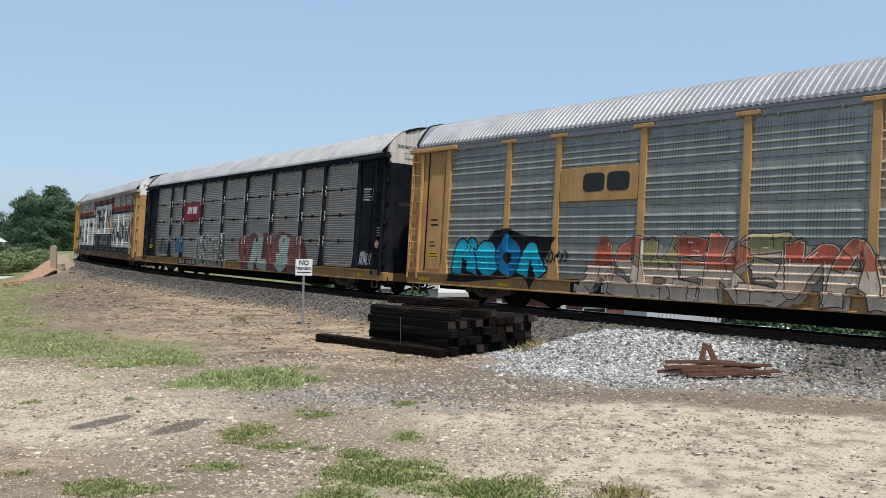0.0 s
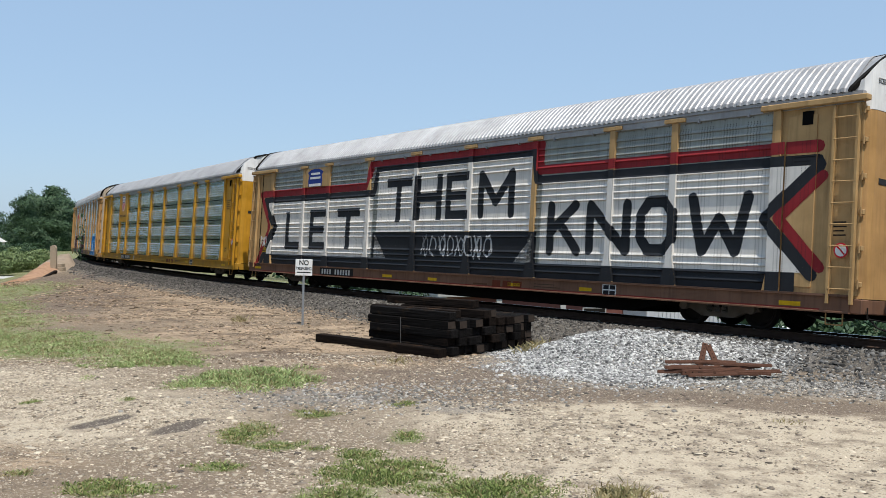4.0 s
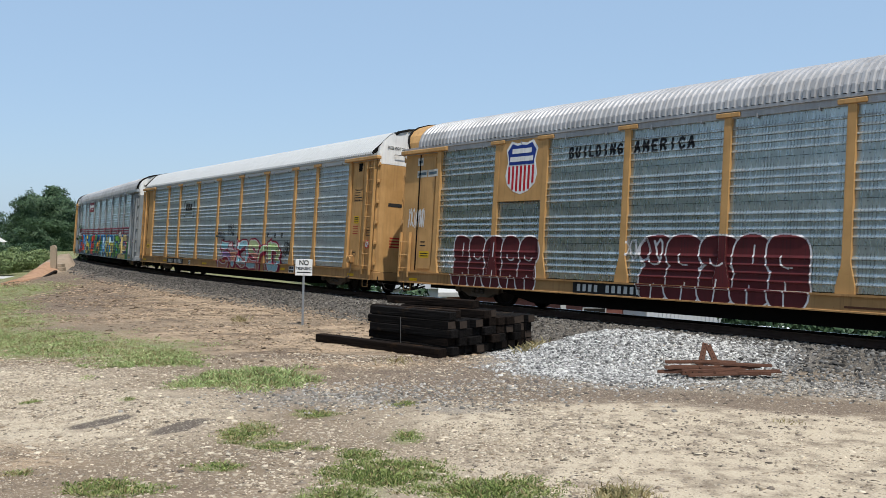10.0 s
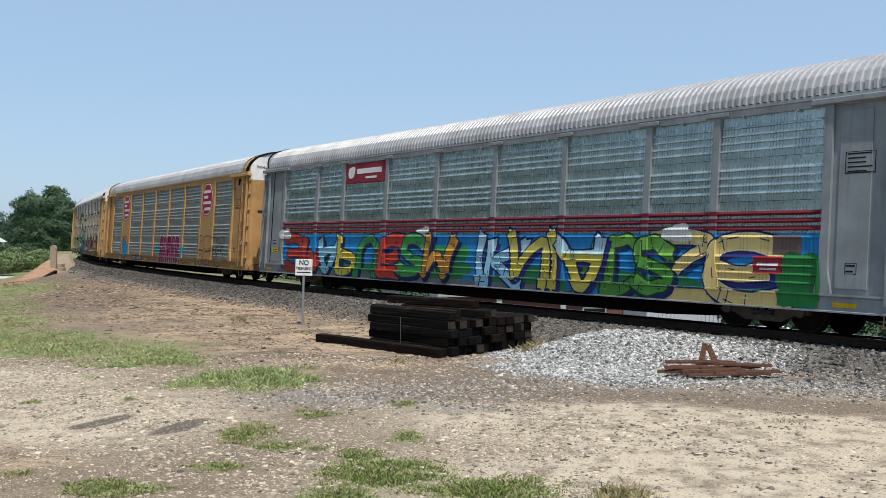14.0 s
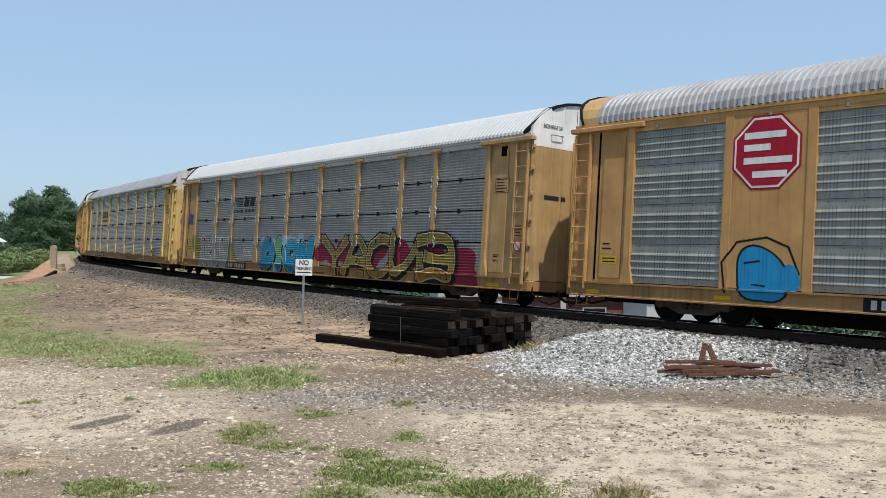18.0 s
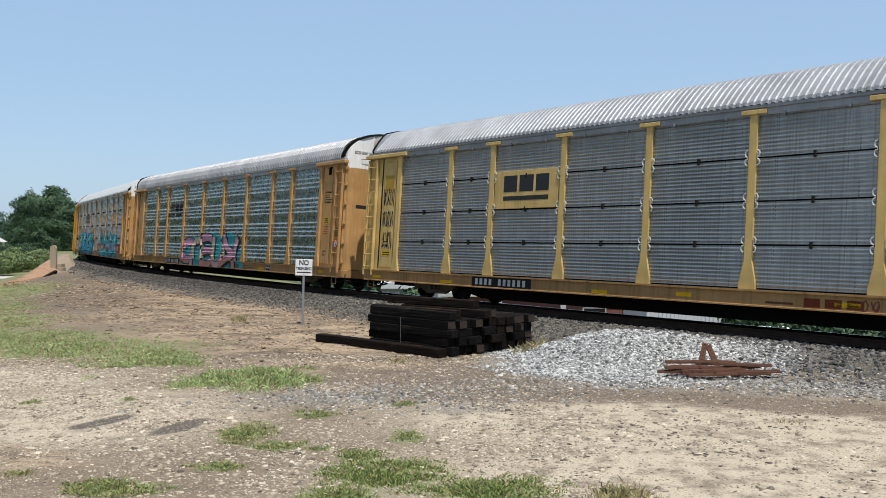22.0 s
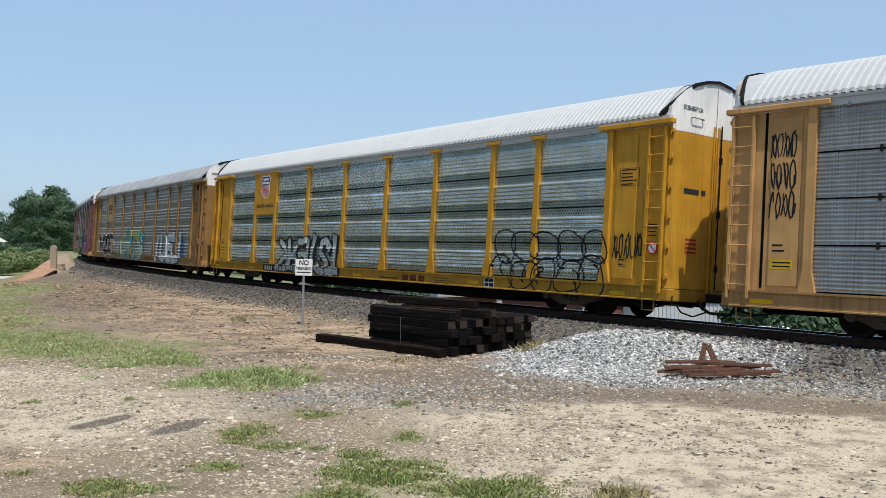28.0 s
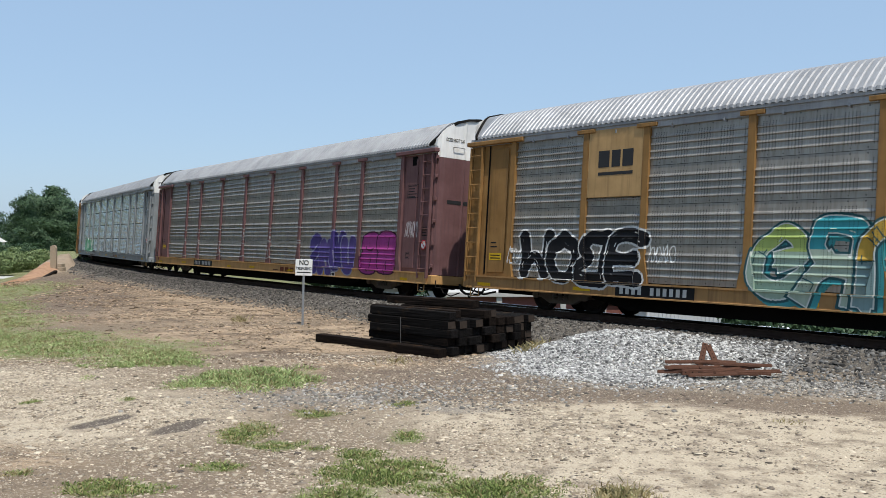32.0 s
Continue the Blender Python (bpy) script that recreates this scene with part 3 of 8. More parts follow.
    y = np.sqrt(RNG.uniform(17.5 ** 2, 50.0 ** 2, n))
    x = RNG.uniform(-0.52, 0.04, n) * y
    d, _ = offset(x, y)
    lot = np.clip(0.55 + 0.5 * wobble(x, y, 0.9, 5) + 0.35 * wobble(x, y, 2.4, 1), 0.1, 1) * (1 - 0.9 * np.clip(cover(GRASS, x, y), 0, 1))
    keep = (RNG.random(n) < lot) & (d > 3.3) & (bank(x, y) < 1.0)
    x, y = x[keep], y[keep]
    size = np.clip(0.03 * np.exp(RNG.normal(0, 0.5, len(x))), 0.012, 0.11) * (0.6 + 0.016 * y)
    stone_field("litter", x, y, height(x, y) - 0.05 * size, size, M_LITTER, "brown bark chips and litter on the bare ground", "litter", 0.45, 1.6)
    # coarser grey stones round the grass and near the timber
    n = 2200
    k = RNG.random(n)
    x = np.where(k < 0.45, RNG.normal(-1.3, 1.05, n), np.where(k < 0.75, RNG.normal(1.0, 1.2, n), RNG.normal(6.5, 1.8, n)))
    y = np.where(k < 0.45, RNG.normal(14.0, 0.62, n), np.where(k < 0.75, RNG.normal(14.9, 0.9, n), 14.2 - 0.5 * (x - 6.5) + RNG.normal(0, 0.7, n)))
    x, y, n = np.concatenate([x, x3]), np.concatenate([y, y3]), n + n3
    stone_field("grey_stones", x, y, height(x, y) - 0.004, RNG.uniform(0.02, 0.065, n), M_GREYSTONE, "loose grey stones on the dirt", "stones")


def foliage(name, dark, light):
    m = Mat(name, 0.6)
    r = m.n("NewGeometry").outputs["Random Per Island"]
    m.color(m.ramp(r, [(0.0, dark), (0.6, tuple((a + b) / 2 for a, b in zip(dark, light))), (1.0, light)]))
    m.b.inputs["Specular IOR Level"].default_value = 0.3
    return m.m


M_GRASS = foliage("grass_blades", (0.17, 0.24, 0.075), (0.46, 0.53, 0.24))
M_GRASS_NEAR = foliage("short_grass_blades", (0.06, 0.10, 0.022), (0.31, 0.37, 0.12))
M_STRAW = foliage("dry_grass_blades", (0.19, 0.15, 0.06), (0.44, 0.38, 0.21))
M_LEAF = foliage("tree_leaves", (0.022, 0.052, 0.024), (0.072, 0.125, 0.055))
M_LEAF_LIGHT = foliage("light_leaves", (0.085, 0.135, 0.045), (0.23, 0.29, 0.125))
M_LEAF_MID = foliage("mid_green_leaves", (0.03, 0.065, 0.014), (0.11, 0.17, 0.05))
M_BARK = plain("bark", (0.09, 0.065, 0.045), 0.9, 0, 0.4, 6, 0.6)


def fast_mesh(name, v, per, material):
    """A mesh of separate polygons with `per` corners each."""
    me = bpy.data.meshes.new(name)
    n = len(v) // per
    me.vertices.add(n * per)
    me.vertices.foreach_set("co", np.asarray(v, np.float32).reshape(-1))
    me.loops.add(n * per)
    me.loops.foreach_set("vertex_index", np.arange(n * per, dtype=np.int32))
    me.polygons.add(n)
    me.polygons.foreach_set("loop_start", np.arange(0, n * per, per, dtype=np.int32))
    me.materials.append(material)
    me.update(calc_edges=True)
    return me


def blades(name, x, y, h, lean, heading, material, label, width=0.009):
    """Grass blades: each a narrow bent sliver, leaning its own way."""
    n = len(x)
    z = height(x, y) - 0.008
    a = RNG.uniform(0, 6.28, n)
    w = width * RNG.uniform(0.5, 1.4, n)
    wx, wy = w * np.cos(a), w * np.sin(a)
    lx, ly = lean * h * np.cos(heading), lean * h * np.sin(heading)
    up = h / np.sqrt(1 + lean ** 2)
    v = np.empty((n, 4, 3))
    v[:, 0] = np.stack([x - wx, y - wy, z], -1)
    v[:, 1] = np.stack([x + wx, y + wy, z], -1)
    v[:, 2] = np.stack([x + wx * 0.7 + lx * 0.45, y + wy * 0.7 + ly * 0.45, z + up * 0.7], -1)
    v[:, 3] = np.stack([x + lx, y + ly, z + up], -1)
    return tagged(new(name, fast_mesh(name, v.reshape(-1, 3), 4, material)), label, "grass", "", "stuff")


def build_grass():
    """Weeds in tufts: thick in the heart of a patch, loose single tufts round its edge."""
    cols = [[] for _ in range(6)]
    for cx, cy, rx, ry, a in GRASS:
        area = math.pi * rx * ry * 1.7
        dense, per = (330, 26) if cy < 14.5 else (130, 20) if cy < 24 else (60, 16)
        n = int(min(2600, max(9, area * dense)))
        t, r = RNG.uniform(0, 6.28, n), np.sqrt(RNG.random(n)) * 1.3
        u, v = r * np.cos(t) * rx, r * np.sin(t) * ry
        x, y = cx + u * math.cos(a) - v * math.sin(a), cy + u * math.sin(a) + v * math.cos(a)
        chance = 1.12 - 0.95 * r ** 1.5 + 0.55 * wobble(x, y, 2.6, cx) + 0.3 * wobble(x, y, 8.0, cy)
        keep = RNG.random(n) < chance
        x, y, r = x[keep], y[keep], r[keep]
        k = len(x)
        tall = RNG.uniform(0.6, 1.25, k) * (1.15 - 0.45 * r) * (0.5 + 0.5 * min(1.0, rx)) * (1.0 if cy < 14.5 else 1.45 if cy < 18 and rx > 1 else 0.9 if cy < 24 else 1.25)
        wide = 0.035 if cy < 14.5 else 0.06 if cy < 24 else 0.11
        dry = (RNG.random(k) < 0.12 + 0.3 * (wobble(x, y, 0.7, 3) > 0.2) + (0.3 if cy > 18 else 0)).astype(float)
        m = RNG.integers(per // 2, per + 1, k)
        i = np.repeat(np.arange(k), m)
        dx, dy = RNG.normal(0, wide, len(i)), RNG.normal(0, wide, len(i))
        out = np.arctan2(dy, dx) + RNG.normal(0, 0.6, len(i))
        for col, val in zip(cols, (x[i] + dx, y[i] + dy, tall[i] * RNG.uniform(0.022, 0.085, len(i)), RNG.uniform(0.15, 1.3, len(i)), out, dry[i])):
            col.append(val)
    x, y, h, lean, way, dry = [np.concatenate(c) for c in cols]
    dry = (dry > 0.5) ^ (RNG.random(len(x)) < 0.10)
    near = y < 14.3
    for name, pick, mat, label, w in (("grass", ~dry & ~near, M_GRASS, "patchy pale green grass and weeds in the dirt", 0.010), ("short_grass", ~dry & near, M_GRASS_NEAR, "short dark green weeds in the dirt", 0.0065), ("dry_grass", dry, M_STRAW, "dry straw coloured grass among the green", 0.007)):
        blades(name, x[pick], y[pick], h[pick], lean[pick], way[pick], mat, label, w)
    # dry tufts by the pile of ties and in the lot
    xs, ys, hs = [], [], []
    for cx, cy, r, n, hh in ((1.75, 19.1, 0.2, 70, 0.26), (2.02, 19.5, 0.2, 60, 0.24), (-2.6, 21.2, 0.15, 30, 0.2), (-0.95, 17.9, 0.25, 40, 0.2), (-5.9, 26.5, 0.2, 70, 0.26), (1.7, 8.8, 0.25, 420, 0.12), (5.9, 11.6, 0.2, 60, 0.09), (6.9, 12.2, 0.3, 160, 0.13), (4.6, 12.1, 0.2, 60, 0.07)):
        xs.append(RNG.normal(cx, r * 0.6, n)), ys.append(RNG.normal(cy, r * 0.6, n)), hs.append(RNG.uniform(0.3, 1.0, n) * hh)
    x, y, h = np.concatenate(xs), np.concatenate(ys), np.concatenate(hs)
    blades("dry_tufts", x, y, h, RNG.uniform(0.1, 1.0, len(x)), RNG.uniform(0, 6.28, len(x)), M_STRAW, "tufts of dry grass beside the timber pile", 0.007)


def tree(x, y, z, lobes, material, leaf, count, label, trunk=(0.35, 4.0), category="tree"):
    """A tapered trunk with limbs, and a crown of many leaves round uneven lobes (x, y, z, radius)."""
    t = thing("tree" if category == "tree" else "bush", label, category, "", "", Matrix.Translation((x, y, z)))
    b = Build()
    r, h = trunk
    b.tube((0, 0, -0.3), (0.1, 0, h * 0.6), r, 9, r * 0.72)
    b.tube((0.1, 0, h * 0.58), (0.0, 0.1, h), r * 0.72, 9, r * 0.5)
    for lx, ly, lz, lr in lobes:
        b.tube((0, 0, h * 0.75), (lx * 0.8, ly * 0.8, lz - lr * 0.2), r * 0.32, 6, r * 0.08)
    part("trunk", b, M_BARK, t)
    vs = []
    tot = sum(l[3] ** 2 for l in lobes)
    for lx, ly, lz, lr in lobes:
        n = int(count * lr * lr / tot)
        d = RNG.normal(size=(n, 3))
        d /= np.linalg.norm(d, axis=1)[:, None]
        bump = 0.82 + 0.2 * np.sin(d[:, 0] * 7 + lx) * np.sin(d[:, 1] * 6 + ly) + 0.16 * np.sin(d[:, 2] * 9 + lz) + RNG.normal(0, 0.07, n)
        rad = lr * np.where(RNG.random(n) < 0.82, bump, bump * RNG.uniform(0.5, 1, n))
        c = np.array([lx, ly, lz]) + d * rad[:, None]
        p = np.cross(d, RNG.normal(size=(n, 3)))
        p /= np.linalg.norm(p, axis=1)[:, None] + 1e-9
        q = np.cross(p, d + RNG.normal(0, 0.6, (n, 3)))
        q /= np.linalg.norm(q, axis=1)[:, None] + 1e-9
        s1 = (leaf * RNG.uniform(0.5, 1.3, n))[:, None]
        vs.append(np.stack([c - p * s1, c + q * s1 * 0.5, c + p * s1, c - q * s1 * 0.5], 1))
    v = np.concatenate(vs).reshape(-1, 3)
    piece("crown", fast_mesh("crown", v, 4, material), t)
    return t


def build_distance():
    r = random.Random(3)
    big = [(0.6, 0, 5.4, 4.6), (-2.1, 0.5, 4.1, 2.9), (3.4, -0.5, 4.6, 3.3), (2.0, 0.5, 8.1, 2.2), (3.0, 0, 7.3, 2.2), (-0.9, -1.0, 6.9, 2.6), (-2.9, -1, 2.3, 2.2), (0, -2.0, 2.4, 3.2), (4.4, 0, 2.2, 2.8), (-2.0, -2.2, 1.6, 2.2), (2.6, -2.4, 1.4, 2.2), (1.9, 0, 9.7, 1.1)]
    big = [tuple(1.6 * c for c in lobe) for lobe in big]
    tree(-93.4, 211.0, -3.3, big, M_LEAF, 0.24, 110000, "large dark green broadleaf tree beyond the track", (0.5, 3.6))
    lob = [(0, 0, 7.0, 4.5), (-3, 0, 5.0, 3.5), (3.5, 0, 6.0, 3.5), (0, 1, 9.2, 2.8), (5.5, -1, 3.4, 3.0)]
    tree(-128, 250, -4.0, [tuple(1.4 * c for c in q) for q in lob], M_LEAF, 0.3, 16000, "distant green tree at the edge of a field", (0.4, 5.0))
    tree(-112, 222, -3.5, [(0, 0, 1.6, 2.0), (4, 0, 1.4, 1.8), (9, 0, 1.5, 2.0), (14, 0, 1.2, 1.6)], M_LEAF_LIGHT, 0.25, 9000, "distant row of dark bushes", (0.3, 3.0))
    for x, y, z, w, h, light in ((-41.5, 88, -1.45, 2.6, 1.5, 1), (-39.2, 80, -1.45, 1.6, 2.1, 1), (-41.5, 92, -1.45, 2.4, 1.3, 1), (-43.5, 96, -1.45, 3.0, 2.3, 1), (-45.5, 102, -1.45, 2.4, 1.7, 1), (-53, 112, -1.45, 3.0, 2.0, 0), (-58, 122, -1.45, 3.4, 2.6, 0)):
        lob = [(r.uniform(-w, w), r.uniform(-1, 1), r.uniform(0.3, 0.7) * h, r.uniform(0.3, 0.5) * h) for _ in range(9)]
        tree(x, y, z, lob, M_LEAF_LIGHT if light else M_LEAF, 0.11 if light else 0.16, 6000, "low green bush on the slope below the track", (0.07, 0.8), "bush")
    # unseen trees added beside and behind the lot, to darken the car sides' reflections
    for k in range(13):
        x, y = -40 - 5 * math.sin(k * 1.9) - (8 if k > 9 else 0), 52 - 9.0 * k
        lob = [(r.uniform(-4.0, 4.0), r.uniform(-4.0, 4.0), r.uniform(3.0, 15.0), r.uniform(2.6, 3.9)) for _ in range(16)]
        tree(x, y, -0.6, lob, M_LEAF_MID if k % 3 else M_LEAF, 0.5, 6500, "unseen full-crowned broadleaf tree added beside the lot to darken reflections", (0.4, 8.0))
    # more unseen trees, added for what the far cars reflect
    for k in range(7):
        lob = [(r.uniform(-4.0, 4.0), r.uniform(-4.0, 4.0), r.uniform(3.0, 15.0), r.uniform(2.6, 3.9)) for _ in range(16)]
        tree(-54 - 8.6 * k, 66 + 15 * k, -1.6, lob, M_LEAF_MID if k % 2 else M_LEAF, 0.5, 5000, "unseen full-crowned broadleaf tree added along the lane to darken reflections", (0.4, 8.0))
    # greenery seen beneath the cars
    for x, y, w, h, n in ((-28.5, 78, 2.4, 4.6, 3500), (-24.5, 76, 2.4, 4.4, 3500), (-20.5, 75, 2.4, 4.2, 3500), (-16.0, 73, 2.4, 4.4, 3500), (-11.5, 72, 2.0, 4.2, 3500), (-7.5, 70, 1.6, 4.0, 3000), (-30, 110, 8, 3.0, 4000), (13.9, 41.0, 0.5, 7.0, 9000), (15.2, 41.5, 1.2, 7.4, 11000), (17.0, 40.5, 1.4, 7.4, 11000), (14.8, 34.5, 1.2, 5.0, 9000), (16.5, 33.0, 1.4, 5.2, 9000), (18.4, 32.0, 1.6, 5.2, 9000), (21.0, 30.5, 1.8, 5.2, 9000), (15.4, 30.2, 1.0, 3.8, 7000), (17.4, 28.6, 1.0, 3.6, 7000), (-2.0, 60, 3.0, 3.6, 5000)):
        lob = [(r.uniform(-w, w), r.uniform(-1.2, 1.2), r.uniform(0.12, 0.88) * h, min(1.15, r.uniform(0.25, 0.45) * h)) for _ in range(10 if h < 4.5 else 24)]
        tree(x, y, float(height(x, y)) - 0.05, lob, M_LEAF_MID if y > 60 and r.random() < 0.4 else M_LEAF, 0.14 if y < 60 else 0.2, n, "green bush behind the railway track", (0.06, 0.8), "bush")


MOUND = (3.85, 18.5, 2.8, 1.85, radians(-32))


# ================= rail cars =================
HW = 1.53
POSTS = (-9.0, -7.07, -4.24, -1.41, 1.41, 4.24, 7.07, 9.0)
EDGE = 11.6
Z_SILL, Z_PANEL, Z_TOP, ROWS = 0.50, 0.86, 4.60, 4
ROW_H = (Z_TOP - Z_PANEL) / ROWS
MESH = {}


def kept(key, make):
    if key not in MESH:
        MESH[key] = make()
    return MESH[key]


# top of the ribbed zone, pitch and number of ribs (shares of a sheet's height), depth, how far a rib stands out
BROAD_RIB = ((0.0, 0.0), (0.36, 0.03), (0.48, 0.14), (0.82, 0.98), (0.90, 1.0), (1.0, 0.0))
SLIM_RIB = ((0.0, 0.0), (0.46, 0.03), (0.56, 0.14), (0.82, 0.98), (0.90, 1.0), (1.0, 0.0))
# side sheets: top of the ribs, pitch, number of ribs, depth, rise of a rib, its outline
FOLDS = {"perf": (0.87, 0.18, 4, 0.050, 0.035, SLIM_RIB), "bays": (0.87, 0.18, 4, 0.050, 0.035, SLIM_RIB), "wide": (0.79, 0.116, 5, 0.045, 0.041, BROAD_RIB)}


def fold(p, deep, out, line):
    """A rolled rib of the sheet, from its top downwards: flat, a swelling slope, a short return."""
    for (p0, k0), (p1, k1) in zip(line, line[1:]):
        if p <= p1:
            return deep - out * (k0 + (k1 - k0) * (p - p0) / (p1 - p0))
    return deep


def fold_heights(style):
    """Heights over a sheet's foot at which its surface turns."""
    if style not in FOLDS:
        return []
    top, pitch, n, deep, out, line = FOLDS[style]
    return [ROW_H * (top - pitch * (k + min(0.9995, max(0.0005, p)))) for k in range(n) for p, _ in line]


def relief(style, z):
    """How far the side sheet stands back at the height z."""
    r = (z - Z_PANEL) / ROW_H
    f = r - math.floor(r)
    if style in FOLDS:
        top, pitch, n, deep, out, line = FOLDS[style]
        if f > top or f < top - n * pitch:
            return deep
        return fold((top - f) / pitch % 1.0, deep, out, line)
    return 0.03 + 0.0095 * math.cos((f - 0.5) * 2 * math.pi / 0.0909)


def panel_mesh(w, style, material):
    """One sheet of the side, ribbed along its length, with folded edges."""
    gap = 0.005 if style in ("perf", "bays") else 0.018
    if style in FOLDS:
        zs = sorted([gap, ROW_H - gap] + fold_heights(style))
    else:
        zs = np.linspace(gap, ROW_H - gap, 111)
    b, h = [], w / 2 - 0.01
    for z in zs:
        y = relief(style, Z_PANEL + z)
        b += [(-h, y + 0.05, z - ROW_H / 2), (-h, y, z - ROW_H / 2), (h, y, z - ROW_H / 2), (h, y + 0.05, z - ROW_H / 2)]
    f = [(4 * i + k, 4 * i + k + 1, 4 * i + k + 5, 4 * i + k + 4) for i in range(len(zs) - 1) for k in range(3)]
    return mesh_of("panel", b, f, material)


def post_outline(z, style="rib"):
    """Half width of a post at the height z."""
    if style == "bays":
        return 0.10
    if z < 1.0:
        return 0.20
    if z < 1.45:
        return 0.20 - 0.11 * (z - 1.0) / 0.45
    return 0.09


def post_mesh(material, style="rib"):
    b = Build()
    if style == "bays":
        return b.box(-0.10, 0.10, -0.03, 0.05, 0.80, 4.60).mesh("post", material)
    prof = [(0.20, 0.80), (0.20, 0.98), (0.09, 1.45), (0.09, 4.60)]
    b.prism([(-w, z) for w, z in prof] + [(w, z) for w, z in reversed(prof)], -0.03, 0.05)
    return b.mesh("post", material)


def roof_section(shape="slant"):
    """Across the roof: a straight slope to a rounded crown, or one even curve."""
    if shape == "round":
        pts = [(1.56, 4.79), (1.55, 4.97), (1.46, 5.21), (1.27, 5.41), (0.98, 5.58), (0.64, 5.70), (0.3, 5.77), (0.0, 5.79)]
    else:
        pts = [(1.585, 4.79), (1.57, 4.87), (1.42, 5.05), (1.20, 5.29), (0.98, 5.50), (0.84, 5.60), (0.42, 5.73), (0.0, 5.79)]
    return [(-y, z) for y, z in pts] + [(y, z) for y, z in reversed(pts[:-1])]


def roof_mesh(material, shape, end=12.9, pitch=0.17):
    """Ribbed roof sheet, smooth caps at both ends."""
    sec = roof_section(shape)
    rise = 0.024 if shape == "round" else 0.017
    xs = []
    x = -end
    while x < end:
        xs += [(x, 0.0), (x + pitch * 0.3, 0.0), (x + pitch * 0.45, rise), (x + pitch * 0.85, rise)]
        x += pitch
    xs.append((end, 0.0))
    v, f, n = [], [], len(sec)
    for x, h in xs:
        v += [(x, y * (1 + h / 1.5), z + h) for y, z in sec]
    for i in range(len(xs) - 1):
        f += [(i * n + k, (i + 1) * n + k, (i + 1) * n + k + 1, i * n + k + 1) for k in range(n - 1)]
    return mesh_of("roof", v, f, material)


def roof_edge(z):
    """The roof is cut aslant at its ends: how far it reaches at the height z."""
    return min(13.62, 13.24 + 0.38 * (z - 4.79) / 0.80)


def cap_mesh(material, shape, end):
    """Plain end piece of the roof up to its slanting edge, closed there."""
    sec = roof_section(shape)
    n = len(sec)
    v = [(end, y, z) for y, z in sec] + [(roof_edge(z), y, z) for y, z in sec]
    f = [(k, n + k, n + k + 1, k + 1) for k in range(n - 1)]
    f.append(tuple(range(n, 2 * n)))
    return mesh_of("roof_cap", v, f, material)


def seal_mesh(shape):
    """Black rubber lip along the slanting edge of the roof."""
    sec = roof_section(shape)
    v = []
    for y, z in sec:
        x = roof_edge(z)
        v += [(x - 0.03, y * 0.99, z - 0.01), (x - 0.03, y * 1.02, z + 0.035), (x + 0.045, y * 1.02, z + 0.03), (x + 0.045, y * 0.97, z - 0.04)]
    f = [(4 * i + k, 4 * i + (k + 1) % 4, 4 * i + 4 + (k + 1) % 4, 4 * i + 4 + k) for i in range(len(sec) - 1) for k in range(4)]
    return mesh_of("roof_seal", v, f + [(0, 1, 2, 3), tuple(len(v) - 1 - k for k in range(4))], M_DARK)


def ladder_into(car, x, material, top, y=-1.60):
    b = Build()
    for dx in (-0.24, 0.24):
        b.box(x + dx - 0.025, x + dx + 0.025, y - 0.02, y + 0.07, 0.66, top)
    lad = part("ladder", b, material, car)
    me = kept(("rung", material.name), lambda: Build().tube((-0.24, 0, 0), (0.24, 0, 0), 0.014, 6).mesh("rung", material))
    for k in range(int((top - 0.9) / 0.42) + 1):
        piece("rung", me, lad, Matrix.Translation((x, y - 0.01, 0.95 + 0.42 * k)))
    return lad


def wheelset_mesh():
    b = Build()
    for sy in (-1, 1):
        n = 28
        prof = [(0.10, 0.62), (0.16, 0.66), (0.30, 0.70), (0.36, 0.665), (0.445, 0.668), (0.445, 0.695), (0.42, 0.705), (0.415, 0.80), (0.36, 0.805), (0.30, 0.73), (0.16, 0.78), (0.10, 0.80), (0.0, 0.80)]
        v = [(r * math.cos(2 * math.pi * i / n), sy * y, r * math.sin(2 * math.pi * i / n)) for r, y in prof for i in range(n)]
        f = [(k * n + i, k * n + (i + 1) % n, (k + 1) * n + (i + 1) % n, (k + 1) * n + i) for k in range(len(prof) - 1) for i in range(n)]
        b.add(v, f)
        for a in (0.4, 2.5, 4.6):
            b.tube((0.22 * math.cos(a), sy * 0.76, 0.22 * math.sin(a)), (0.22 * math.cos(a), sy * 0.765, 0.22 * math.sin(a)), 0.03, 6)
    b.tube((0, -0.7, 0), (0, 0.7, 0), 0.085, 10)
    return b.mesh("wheelset", M_WHEEL)


def spring_mesh():
    n, v = 10, []
    prof = [(0.075 if k % 2 else 0.052, 0.035 * k) for k in range(11)]
    for r, z in prof:
        v += [(r * math.cos(2 * math.pi * i / n), r * math.sin(2 * math.pi * i / n), z) for i in range(n)]
    return mesh_of("spring", v, [(k * n + i, k * n + (i + 1) % n, (k + 1) * n + (i + 1) % n, (k + 1) * n + i) for k in range(10) for i in range(n)], M_STEEL)


